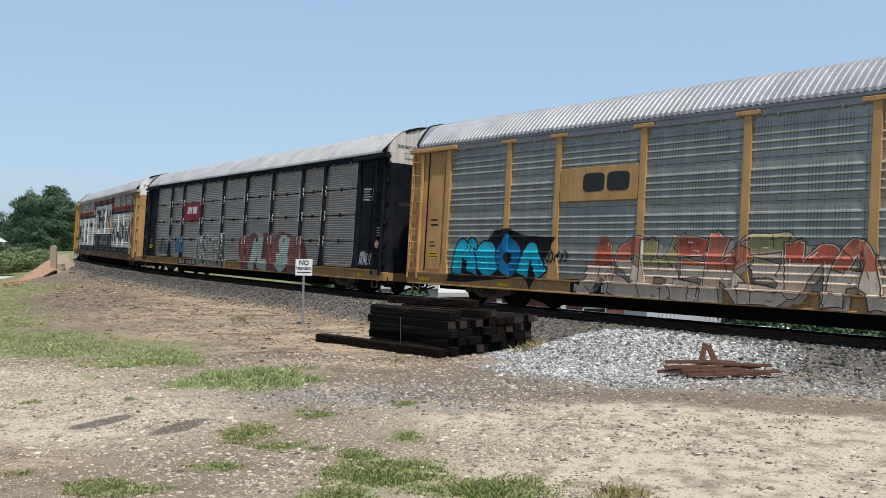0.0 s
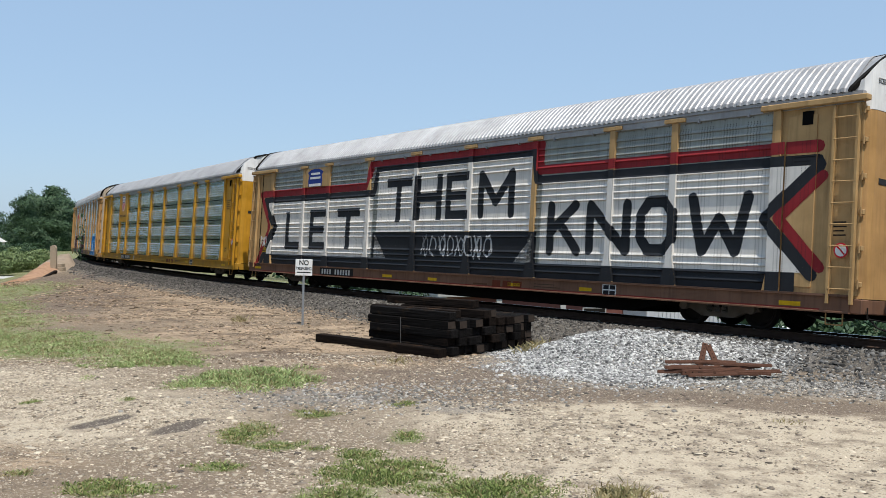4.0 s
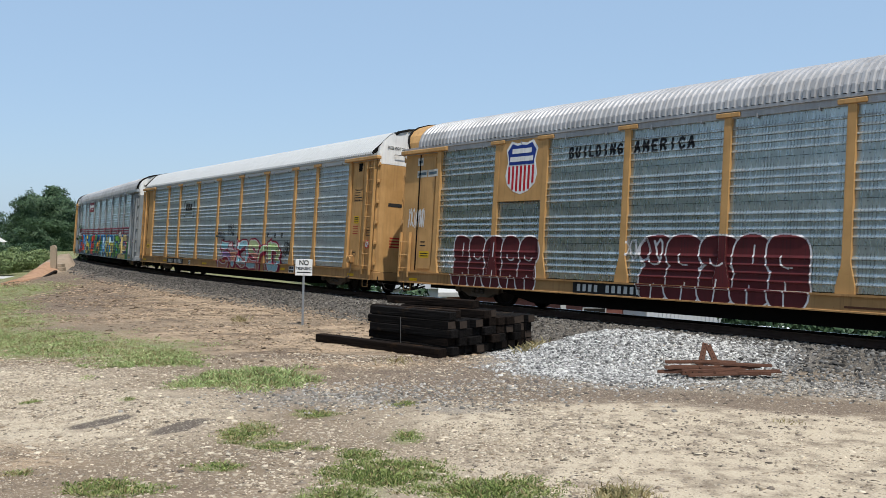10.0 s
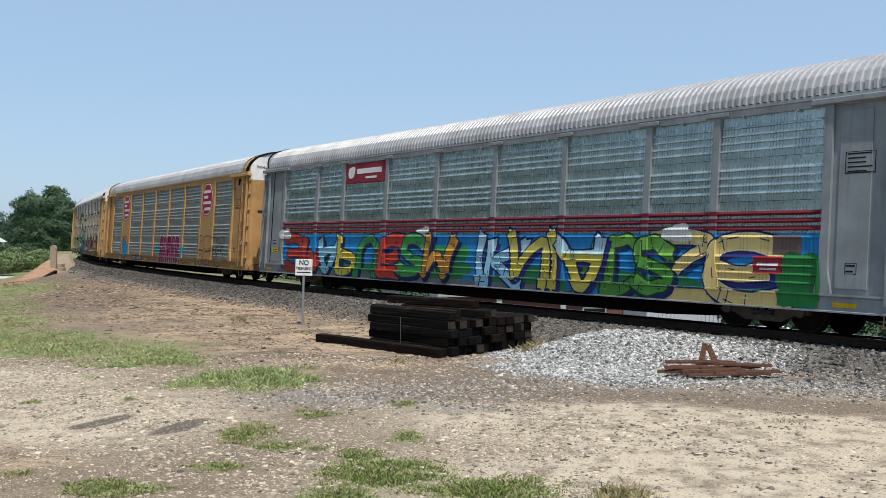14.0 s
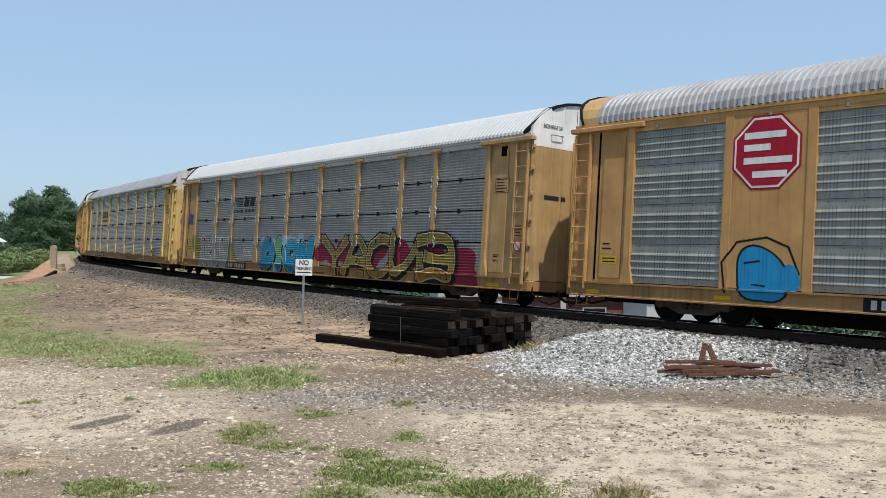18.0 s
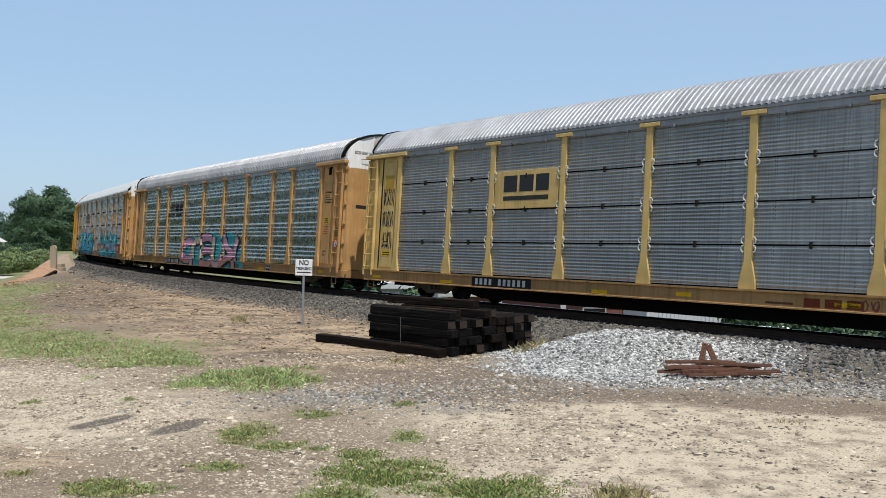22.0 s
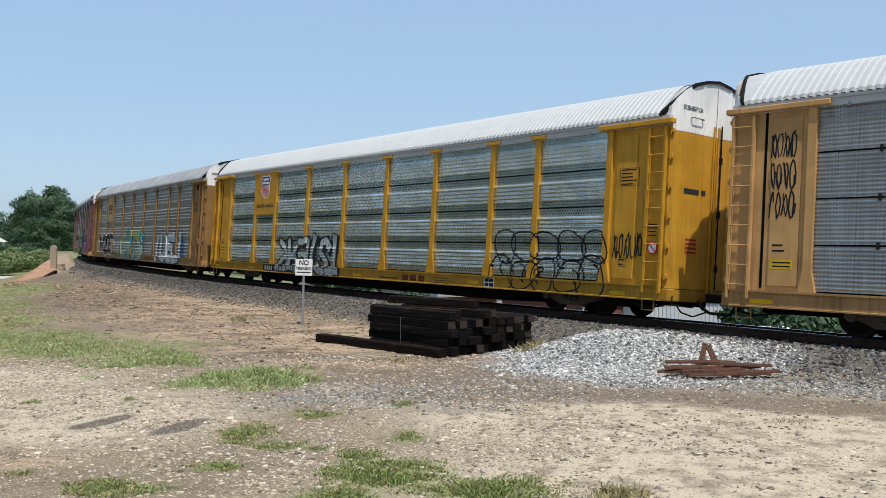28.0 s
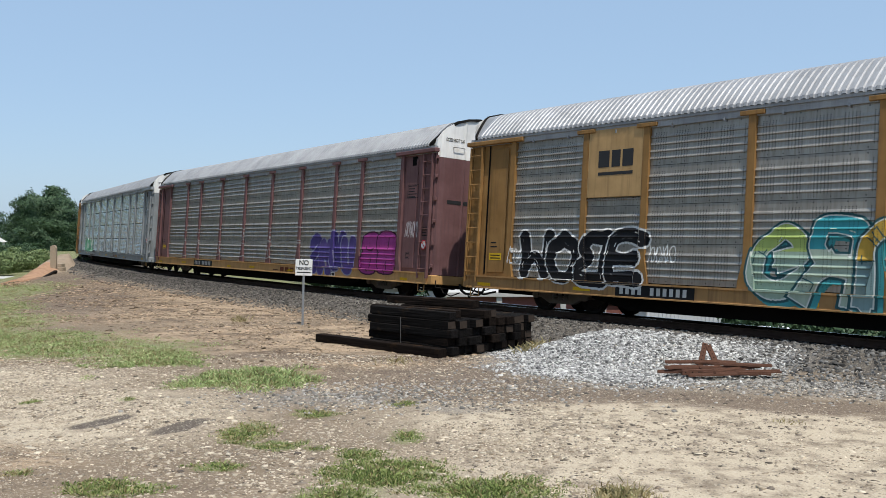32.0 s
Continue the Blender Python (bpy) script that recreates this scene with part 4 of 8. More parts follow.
def truck_parts(car, x):
    """A two-axle truck: side frames, spring nests, bolster, two wheelsets."""
    tr = part("truck", Build().box(x - 0.2, x + 0.2, -1.1, 1.1, 0.42, 0.66, 0.03), M_DARK, car, "black two-axle freight truck")
    out = [(-1.08, 0.38), (-0.98, 0.56), (-0.62, 0.60), (-0.36, 0.78), (0.36, 0.78), (0.62, 0.60), (0.98, 0.56), (1.08, 0.38), (0.72, 0.34), (0.42, 0.20), (-0.42, 0.20), (-0.72, 0.34)]
    for sy in (-1, 1):
        b = Build().prism([(x + a, z) for a, z in out], sy * 1.0 - 0.07, sy * 1.0 + 0.07)
        for dx in (-0.89, 0.89):
            b.tube((x + dx, sy * 1.07, 0.42), (x + dx, sy * 1.15, 0.42), 0.11, 12)
        part("side_frame", b, M_DUSTY, tr)
        for dx in (-0.2, 0.0, 0.2):
            piece("spring", kept("spring", spring_mesh), tr, Matrix.Translation((x + dx, sy * 1.09, 0.30)))
    me = kept("wheelset", wheelset_mesh)
    return [piece("wheelset", me, tr, Matrix.Translation((x + dx, 0, 0.42))) for dx in (-0.89, 0.89)]


def end_door_mesh(material, side):
    """Half of the tall folding end door, with its rounded corner and a flat rib."""
    b = Build()
    v, f = [], []
    sec = [(0.01, 0.0), (0.45, 0.0), (0.5, -0.03), (0.56, 0.0), (1.22, 0.0), (1.38, 0.05), (1.46, 0.16), (1.47, 0.34)]
    zs = (0.78, 4.45)
    for z in zs:
        v += [(13.62 - dx, side * y, z) for y, dx in sec]
    n = len(sec)
    f = [(k, k + 1, n + k + 1, n + k) for k in range(n - 1)]
    b.add(v, f)
    b.box(13.5, 13.66, min(side * 0.06, side * 0.11), max(side * 0.06, side * 0.11), 0.7, 4.7)
    return b.mesh("end_door", material)


def top_door_mesh(material, side):
    b = Build()
    sec = [(0.01, 0.0), (0.45, 0.0), (0.5, -0.03), (0.56, 0.0), (1.0, 0.0), (1.22, 0.0), (1.38, 0.05), (1.46, 0.16), (1.47, 0.34)]
    top = {0.01: 5.75, 0.45: 5.70, 0.5: 5.69, 0.56: 5.68, 1.0: 5.53, 1.22: 5.40, 1.38: 5.24, 1.46: 5.06, 1.47: 4.98}
    v = [(13.625 - dx, side * y, 4.454) for y, dx in sec] + [(13.625 - dx, side * y, top[y]) for y, dx in sec]
    n = len(sec)
    b.add(v, [(k, k + 1, n + k + 1, n + k) for k in range(n - 1)])
    return b.mesh("upper_door", material)


WHEELS = []
M_INK_DARK = plain("dark_gap", (0.006, 0.006, 0.006), 0.95, 0, 0.2, 6, 0, 0.03)


def autorack(spec):
    """One closed car carrier."""
    car = thing("autorack_car", spec["label"], "rail car", "cars of the train")
    fr, sheet, style, roof = spec["frame"], spec["sheet"], spec.get("style", "rib"), spec["roof"]
    ends = spec.get("end", fr)
    sec = [(-1.42, 0.48), (-1.58, 0.48), (-1.58, 0.51), (-1.56, 0.52), (-1.56, 0.80), (-1.60, 0.80), (-1.60, 0.845), (-1.42, 0.845), (-1.42, 0.82), (-1.47, 0.80), (-1.47, 0.52), (-1.42, 0.51)]
    n = len(sec)
    b = Build().add([(x, y, z) for x in (-13.4, 13.4) for y, z in sec], [(k, n + k, n + (k + 1) % n, (k + 1) % n) for k in range(n)] + [tuple(range(n)), tuple(range(2 * n - 1, n - 1, -1))])
    # ochre and yellow frames get the darkened paint on their sills
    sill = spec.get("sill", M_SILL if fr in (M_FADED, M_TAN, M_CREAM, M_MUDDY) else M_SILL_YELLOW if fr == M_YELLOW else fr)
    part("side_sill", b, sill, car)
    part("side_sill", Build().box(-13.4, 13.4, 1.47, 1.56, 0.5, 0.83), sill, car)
    # belly made deep and black to fill in the shade round the cross-bearers
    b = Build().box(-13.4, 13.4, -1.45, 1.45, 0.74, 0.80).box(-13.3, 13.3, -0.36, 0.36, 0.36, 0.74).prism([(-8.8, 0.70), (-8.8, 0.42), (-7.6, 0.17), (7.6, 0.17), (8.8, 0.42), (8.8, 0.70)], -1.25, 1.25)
    part("underframe", b, M_BELLY_BLACK, car)
    # side sheets
    bounds = (-EDGE, *POSTS, EDGE)
    for a, c in zip(bounds, bounds[1:]):
        w = round(c - a, 2)
        me = kept(("panel", w, style, sheet.name), lambda: panel_mesh(w, style, sheet))
        for r in range(ROWS):
            piece("panel", me, car, Matrix.Translation(((a + c) / 2, -HW, Z_PANEL + (r + 0.5) * ROW_H)))
    far = Build()
    zs = np.linspace(Z_PANEL, Z_TOP, 41)
    far.add([(x, HW - 0.03 + 0.02 * (i % 2), z) for i, z in enumerate(zs) for x in (-EDGE, EDGE)], [(2 * i + 1, 2 * i, 2 * i + 2, 2 * i + 3) for i in range(40)])
    for x in POSTS:
        far.box(x - 0.09, x + 0.09, HW - 0.03, HW + 0.05, 0.83, 4.7)
    part("far_side", far, sheet, car)
    if style == "bays":
        part("frame_rail", Build().box(-EDGE, EDGE, -HW - 0.010, -HW + 0.02, 4.50, 4.60), fr, car)
    # dark sheet added behind the panel gaps, in place of the car's shaded inside
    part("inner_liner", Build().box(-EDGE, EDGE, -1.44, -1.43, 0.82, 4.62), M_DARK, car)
    me = kept(("post", fr.name, style == "bays"), lambda: post_mesh(fr, style))
    cap = kept(("cap", fr.name), lambda: Build().box(-0.30, 0.30, -0.06, 0.05, 4.60, 4.70, 0.012).mesh("post_cap", fr))
    for x in POSTS:
        piece("post", me, car, Matrix.Translation((x, -HW, 0)))
        if style != "bays":
            piece("post_cap", cap, car, Matrix.Translation((x, -HW, 0)))
    for side in (1, -1):
        sec = [(1.44, 4.58), (1.54, 4.58), (1.54, 4.72), (1.575, 4.73), (1.575, 4.80), (1.44, 4.80)]
        n = len(sec)
        b = Build().add([(x, side * y, z) for x in (-13.5, 13.5) for y, z in sec], [(k, n + k, n + (k + 1) % n, (k + 1) % n) for k in range(n)] + [tuple(range(n)), tuple(range(2 * n - 1, n - 1, -1))])
        part("top_rail", b, spec.get("rail", roof), car)
    shape = spec.get("shape", "slant")
    end = 12.8 if spec.get("plain_cap") or "capm" in spec else 13.2
    piece("roof", kept(("roof", roof.name, shape, end), lambda: roof_mesh(roof, shape, end)), car)
    capm = spec.get("capm", roof)
    me = kept(("roofcap", capm.name, shape, end), lambda: cap_mesh(capm, shape, end))
    piece("roof_cap", me, car)
    piece("roof_cap", me, car, Matrix.Rotation(math.pi, 4, "Z"))
    seal = kept(("seal", shape), lambda: seal_mesh(shape))
    piece("roof_seal", seal, car)
    piece("roof_seal", seal, car, Matrix.Rotation(math.pi, 4, "Z"))
    # end bays
    for e in (-1, 1):
        if e < 0:
            # gap beside the ladder: a near-black strip, the recess's shade as colour
            part("seam", Build().box(-12.74, -12.68, -1.506, -1.47, 0.9, 4.58), M_INK_DARK, car)
        x0, x1 = sorted((e * EDGE, e * 13.5))
        b = Build().box(x0, x1, -1.50, -1.44, 0.83, 4.60).box(x0, x1, 1.44, 1.50, 0.83, 4.60)
        bay = part("end_bay", b, fr, car)
        xa, xb = sorted((e * (EDGE - 0.02), e * (EDGE + 0.16)))
        b = Build().prism([(xa - 0.1, 0.8), (xa, 1.3), (xa, 4.6), (xb, 4.6), (xb, 1.3), (xb + 0.1, 0.8)], -1.58, -1.48)
        part("corner_post", b, fr, bay)
        xa, xb = sorted((e * (EDGE - 0.3), e * 13.62))
        part("header", Build().box(xa, xb, -1.64, -1.46, 4.60, 4.72, 0.015), fr, bay)
        xa, xb = sorted((e * (EDGE + 0.3), e * (EDGE + 0.95)))
        part("side_door", Build().box(xa, xb, -1.525, -1.49, 0.95, 4.45, 0.01), fr, bay)
        if e > 0 and spec.get("hole", True):
            # hole drawn as a near-black box, its inner shade put into the colour
            part("latch_opening", Build().box(12.22, 12.46, -1.531, -1.50, 4.24, 4.52), M_INK_DARK, bay)
        ladder_into(car, e * 13.2, fr, spec.get("short", 4.55) if e < 0 else 4.55)
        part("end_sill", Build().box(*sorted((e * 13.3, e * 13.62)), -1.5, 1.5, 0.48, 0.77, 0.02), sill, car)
        for side in (-1, 1):
            me = kept(("ed", ends.name, side), lambda: end_door_mesh(ends, side))
            piece("end_door", me, car, None if e > 0 else Matrix.Rotation(math.pi, 4, "Z"))
            wm = spec.get("white", M_WHITE)
            me = kept(("td", wm.name, side), lambda: top_door_mesh(wm, side))
            piece("upper_door", me, car, None if e > 0 else Matrix.Rotation(math.pi, 4, "Z"))
        b = Build().box(*sorted((e * 13.5, e * 14.25)), -0.09, 0.09, 0.50, 0.70, 0.02).box(*sorted((e * 14.12, e * 14.36)), -0.16, 0.12, 0.46, 0.74, 0.04)
        part("coupler", b, M_DARK, car)
        hose = [(e * 13.7, -0.5 + 0.04 * e, 0.52), (e * 13.85, -0.5, 0.36), (e * 14.05, -0.48, 0.26), (e * 14.3, -0.46, 0.25)]
        part("brake_hose", Build().pipe(hose, 0.038), M_DARK, car)
        WHEELS.append((car, e * 10.06, truck_parts(car, e * 10.06)))
    return car


# ---- paint on the cars: letters, plates, emblems, graffiti ----
WHITE, BLACKP, GREYP = (0.72, 0.72, 0.70), (0.014, 0.014, 0.016), (0.35, 0.36, 0.37)
REDP, BLUEP, MAROONP = (0.36, 0.02, 0.035), (0.02, 0.045, 0.22), (0.085, 0.009, 0.02)


def face_y(style, u, z, blank=False):
    """Where the car's near side stands at a place."""
    if z < 0.80:
        return -1.562
    if z < 0.846:
        return -1.602
    if abs(u) > EDGE + 0.28:
        return -1.527 if abs(u) < EDGE + 0.97 else -1.502
    if abs(u) > EDGE - 0.04:
        return -1.582
    for p in POSTS:
        if abs(u - p) < post_outline(z, style) + 0.001:
            return -HW - 0.032
    if style == "bays" and POSTS[-2] < abs(u) < POSTS[-1]:
        return -HW - 0.013
    return -HW + relief(style, z) - (0.0045 if style in ("perf", "bays") else 0.0055)


def spans(polys, z):
    out = []
    for poly in polys:
        hits = []
        for (x0, z0), (x1, z1) in zip(poly, poly[1:] + poly[:1]):
            if (z0 <= z) != (z1 <= z):
                hits.append(x0 + (x1 - x0) * (z - z0) / (z1 - z0))
        hits.sort()
        out += list(zip(hits[::2], hits[1::2]))
    out.sort()
    merged = []
    for a, b in out:
        if merged and a <= merged[-1][1]:
            merged[-1][1] = max(merged[-1][1], b)
        else:
            merged.append([a, b])
    return merged


def coat(car, style, layers, name="graffiti", label="", dz=0.0195, lift=0.0009, start=0):
    """Paint that follows the ribs, posts and sill of the near side. layers: (polygons, colour), from below upwards."""
    v, f, slots, mats = [], [], [], []
    for k, (polys, colour, *cut) in enumerate(layers, start):
        mat = paint(colour, 0.55, style in ("perf", "bays") and name in ("graffiti", "letter", "slogan"))
        if mat not in mats:
            mats.append(mat)
        zs = [p[1] for poly in polys for p in poly]
        if not zs:
            continue
        lo, hi = max(Z_SILL + 0.005, min(zs), cut[0] if cut else 0), min(4.58, max(zs), cut[1] if cut else 9)
        if hi - lo < 0.01:
            continue
        n = max(1, int((hi - lo) / min(dz, 0.0142)))
        turns = [Z_PANEL + row * ROW_H + z for row in range(ROWS) for z in fold_heights(style)]
        grid = sorted([lo + (hi - lo) * r / n for r in range(n + 1)] + [z for z in turns if lo < z < hi])
        for za, zb in zip(grid, grid[1:]):
            if zb - za < 0.0004:
                continue
            zm = (za + zb) / 2
            w = post_outline(zm, style)
            cuts = sorted([-13.4, -EDGE - 0.97, -EDGE - 0.28, -EDGE + 0.04, EDGE - 0.04, EDGE + 0.28, EDGE + 0.97, 13.4] + [p + q for p in POSTS for q in (-w, w)])
            for a, b in spans(polys, zm):
                a, b = max(a, -13.4), min(b, 13.4)
                pts = [a] + [c for c in cuts if a < c < b] + [b]
                for ua, ub in zip(pts, pts[1:]):
                    if ub - ua < 0.004:
                        continue
                    um = (ua + ub) / 2
                    ya, yb = face_y(style, um, za + 1e-4) - lift * (k + 1), face_y(style, um, zb - 1e-4) - lift * (k + 1)
                    i = len(v)
                    v += [(ua, ya, za), (ub, ya, za), (ub, yb, zb), (ua, yb, zb)]
                    f.append((i, i + 1, i + 2, i + 3))
                    slots.append(mats.index(mat))
                    if ub < b and abs(ub) < EDGE and zm > 0.86:
                        # the paint runs round the post's edge
                        un = (ub + min([c for c in cuts if c > ub + 1e-6] + [b])) / 2
                        yn = face_y(style, un, zm) - lift * (k + 1)
                        if abs(yn - ya) > 0.006:
                            x = ub - 0.0015 - 0.0006 * k if yn < ya else ub + 0.0015 + 0.0006 * k
                            i = len(v)
                            v += [(x, ya, za), (x, yn, za), (x, yn, zb), (x, ya, zb)]
                            f.append((i, i + 1, i + 2, i + 3))
                            slots.append(mats.index(mat))
    if not f:
        return None
    me = mesh_of(name, v, f, mats)
    me.polygons.foreach_set("material_index", slots)
    return piece(name, me, car, None, label)


def lettered(car, style, groups, label):
    """A graffiti piece: its ground or first form, and every further form as a part of it."""
    base, k = None, 0
    for layers in groups:
        ob = coat(car, style, layers, "graffiti" if base is None else "letter", label if base is None else "", start=k)
        k += max(1, len(layers) - 1)
        if ob is not None and base is None:
            base = ob
        elif ob is not None:
            ob.parent = base
    return base


def stencilled(car, style, text, u0, z0, u1, z1, w, colour, name="lettering"):
    """Words painted on the sheet in plain strokes."""
    step = (u1 - u0) / len(text)
    first = None
    for k, ch in enumerate(text):
        a, b = u0 + step * k + w / 2, u0 + step * (k + 0.78) - w / 2
        lines = [[(a + (b - a) * x, z0 + w / 2 + (z1 - z0 - w) * z) for x, z in pts] for pts in GLYPHS[ch]]
        ob = coat(car, style, [(fat_lines(lines, w, False), colour)], name if first is None else "letter", dz=0.012)
        if first is None:
            first = ob
        else:
            ob.parent = first
    return first


def rect(u0, z0, u1, z1):
    return [(u0, z0), (u1, z0), (u1, z1), (u0, z1)]


def stroke(pts, w):
    """A brush line as polygons."""
    out = []
    for (x0, z0), (x1, z1) in zip(pts, pts[1:]):
        d = math.hypot(x1 - x0, z1 - z0) or 1e-6
        nx, nz = -(z1 - z0) / d * w / 2, (x1 - x0) / d * w / 2
        out.append([(x0 + nx, z0 + nz), (x1 + nx, z1 + nz), (x1 - nx, z1 - nz), (x0 - nx, z0 - nz)])
    for x, z in pts:
        out.append([(x + w / 2 * math.cos(a * math.pi / 4), z + w / 2 * math.sin(a * math.pi / 4)) for a in range(8)])
    return out


def blob(cx, cz, rx, rz, r, wob=0.08, power=2.8, n=30):
    ph = [r.uniform(0, 6.28) for _ in range(3)]
    out = []
    for i in range(n):
        a = 2 * math.pi * i / n
        c, q = math.cos(a), math.sin(a)
        k = (abs(c) ** power + abs(q) ** power) ** (-1 / power) * (1 + wob * math.sin(2 * a + ph[0]) + wob * 0.7 * math.sin(3 * a + ph[1]))
        out.append((cx + rx * k * c, cz + rz * k * q))
    return out


GLYPHS = {
    "A": [[(0, 0), (0.42, 1), (0.58, 1), (1, 0)], [(0.2, 0.36), (0.8, 0.36)]], "B": [[(0, 0), (0, 1), (0.7, 1), (0.85, 0.75), (0.6, 0.53), (0.95, 0.28), (0.75, 0), (0, 0)]],
    "C": [[(0.95, 0.8), (0.6, 1), (0.2, 0.9), (0, 0.5), (0.2, 0.1), (0.6, 0), (0.95, 0.2)]], "D": [[(0, 0), (0, 1), (0.6, 1), (1, 0.6), (0.95, 0.3), (0.6, 0), (0, 0)]],
    "E": [[(1, 1), (0.1, 1), (0, 0.5), (0.1, 0), (1, 0)], [(0.1, 0.52), (0.8, 0.52)]], "F": [[(1, 1), (0, 1), (0, 0)], [(0, 0.52), (0.8, 0.52)]], "G": [[(0.95, 0.85), (0.5, 1), (0.05, 0.75), (0.05, 0.25), (0.5, 0), (0.95, 0.15), (0.95, 0.45), (0.55, 0.45)]],
    "H": [[(0, 0), (0, 1)], [(1, 0), (1, 1)], [(0, 0.52), (1, 0.52)]], "I": [[(0.5, 0), (0.5, 1)]], "K": [[(0, 0), (0, 1)], [(1, 1), (0.1, 0.45), (1, 0)]], "L": [[(0, 1), (0, 0.05), (1, 0)]],
    "M": [[(0, 0), (0.05, 1), (0.5, 0.4), (0.95, 1), (1, 0)]], "N": [[(0, 0), (0.05, 1), (0.95, 0), (1, 1)]], "O": [[(0.5, 0), (0.08, 0.2), (0, 0.6), (0.3, 1), (0.7, 1), (1, 0.6), (0.92, 0.2), (0.5, 0)]],
    "P": [[(0, 0), (0, 1), (0.75, 1), (1, 0.75), (0.75, 0.48), (0.05, 0.45)]], "R": [[(0, 0), (0, 1), (0.75, 1), (0.95, 0.75), (0.65, 0.5), (0.05, 0.48)], [(0.5, 0.5), (1, 0)]],
    "S": [[(0.95, 0.85), (0.6, 1), (0.15, 0.95), (0.05, 0.66), (0.5, 0.5), (0.92, 0.34), (0.85, 0.06), (0.4, 0), (0.02, 0.15)]], "T": [[(0, 1), (1, 1)], [(0.5, 1), (0.45, 0)]],
    "U": [[(0, 1), (0.02, 0.25), (0.4, 0), (0.8, 0.1), (1, 1)]], "V": [[(0, 1), (0.5, 0), (1, 1)]], "W": [[(0, 1), (0.2, 0), (0.5, 0.65), (0.8, 0), (1, 1)]], "Y": [[(0, 1), (0.5, 0.45), (1, 1)], [(0.5, 0.45), (0.45, 0)]],
    "Z": [[(0, 1), (1, 0.95), (0.05, 0.05), (1, 0)]], "n": [[(0, 0), (0.02, 0.75), (0.3, 1), (0.75, 1), (0.98, 0.7), (1, 0)]], "u": [[(0, 1), (0.02, 0.25), (0.35, 0), (0.75, 0.1), (1, 0.4), (1, 1)]],
    "e": [[(0.1, 0.45), (0.9, 0.55), (0.8, 0.9), (0.4, 1), (0.05, 0.7), (0.1, 0.2), (0.5, 0), (0.95, 0.15)]], "2": [[(0.05, 0.75), (0.4, 1), (0.9, 0.85), (0.8, 0.5), (0.1, 0.02), (1, 0.02)]], "1": [[(0.15, 0.75), (0.55, 1), (0.5, 0)]],
}


def bent(pts, r, k):
    """A skeleton line drawn by hand: every stroke bows a little and corners are cut round."""
    out = [pts[0]]
    for (x0, z0), (x1, z1) in zip(pts, pts[1:]):
        q = r.uniform(-k, k)
        out += [((x0 + x1) / 2 - (z1 - z0) * q, (z0 + z1) / 2 + (x1 - x0) * q), (x1, z1)]
    cut = [out[0]]
    for (x0, z0), (x1, z1) in zip(out, out[1:]):
        cut += [(x0 * 0.75 + x1 * 0.25, z0 * 0.75 + z1 * 0.25), (x0 * 0.25 + x1 * 0.75, z0 * 0.25 + z1 * 0.75)]
    return cut + [out[-1]]


def fat_lines(lines, w, square, swell=0.0):
    """Skeleton lines thickened to polygons, with blunt or rounded ends."""
    out = []
    for pts in lines:
        n = len(pts) - 1
        closed = pts[0] == pts[-1] or not swell
        ws = [(w if closed else w * (1 - swell + 2 * swell * abs(2 * k / n - 1) ** 1.4)) / 2 for k in range(n + 1)]
        for k, ((x0, z0), (x1, z1)) in enumerate(zip(pts, pts[1:])):
            d = math.hypot(x1 - x0, z1 - z0) or 1e-6
            ex, ez = (x1 - x0) / d, (z1 - z0) / d
            a = w * 0.42 if square and k == 0 else 0.0
            b = w * 0.42 if square and k == n - 1 else 0.0
            p, q = ws[k], ws[k + 1]
            out.append([(x0 - ex * a - ez * p, z0 - ez * a + ex * p), (x1 + ex * b - ez * q, z1 + ez * b + ex * q), (x1 + ex * b + ez * q, z1 + ez * b - ex * q), (x0 - ex * a + ez * p, z0 - ez * a - ex * p)])
        for k, (x, z) in enumerate(pts):
            if not square or 0 < k < n:
                out.append([(x + ws[k] * math.cos(t * math.pi / 5), z + ws[k] * math.sin(t * math.pi / 5)) for t in range(10)])
    return out


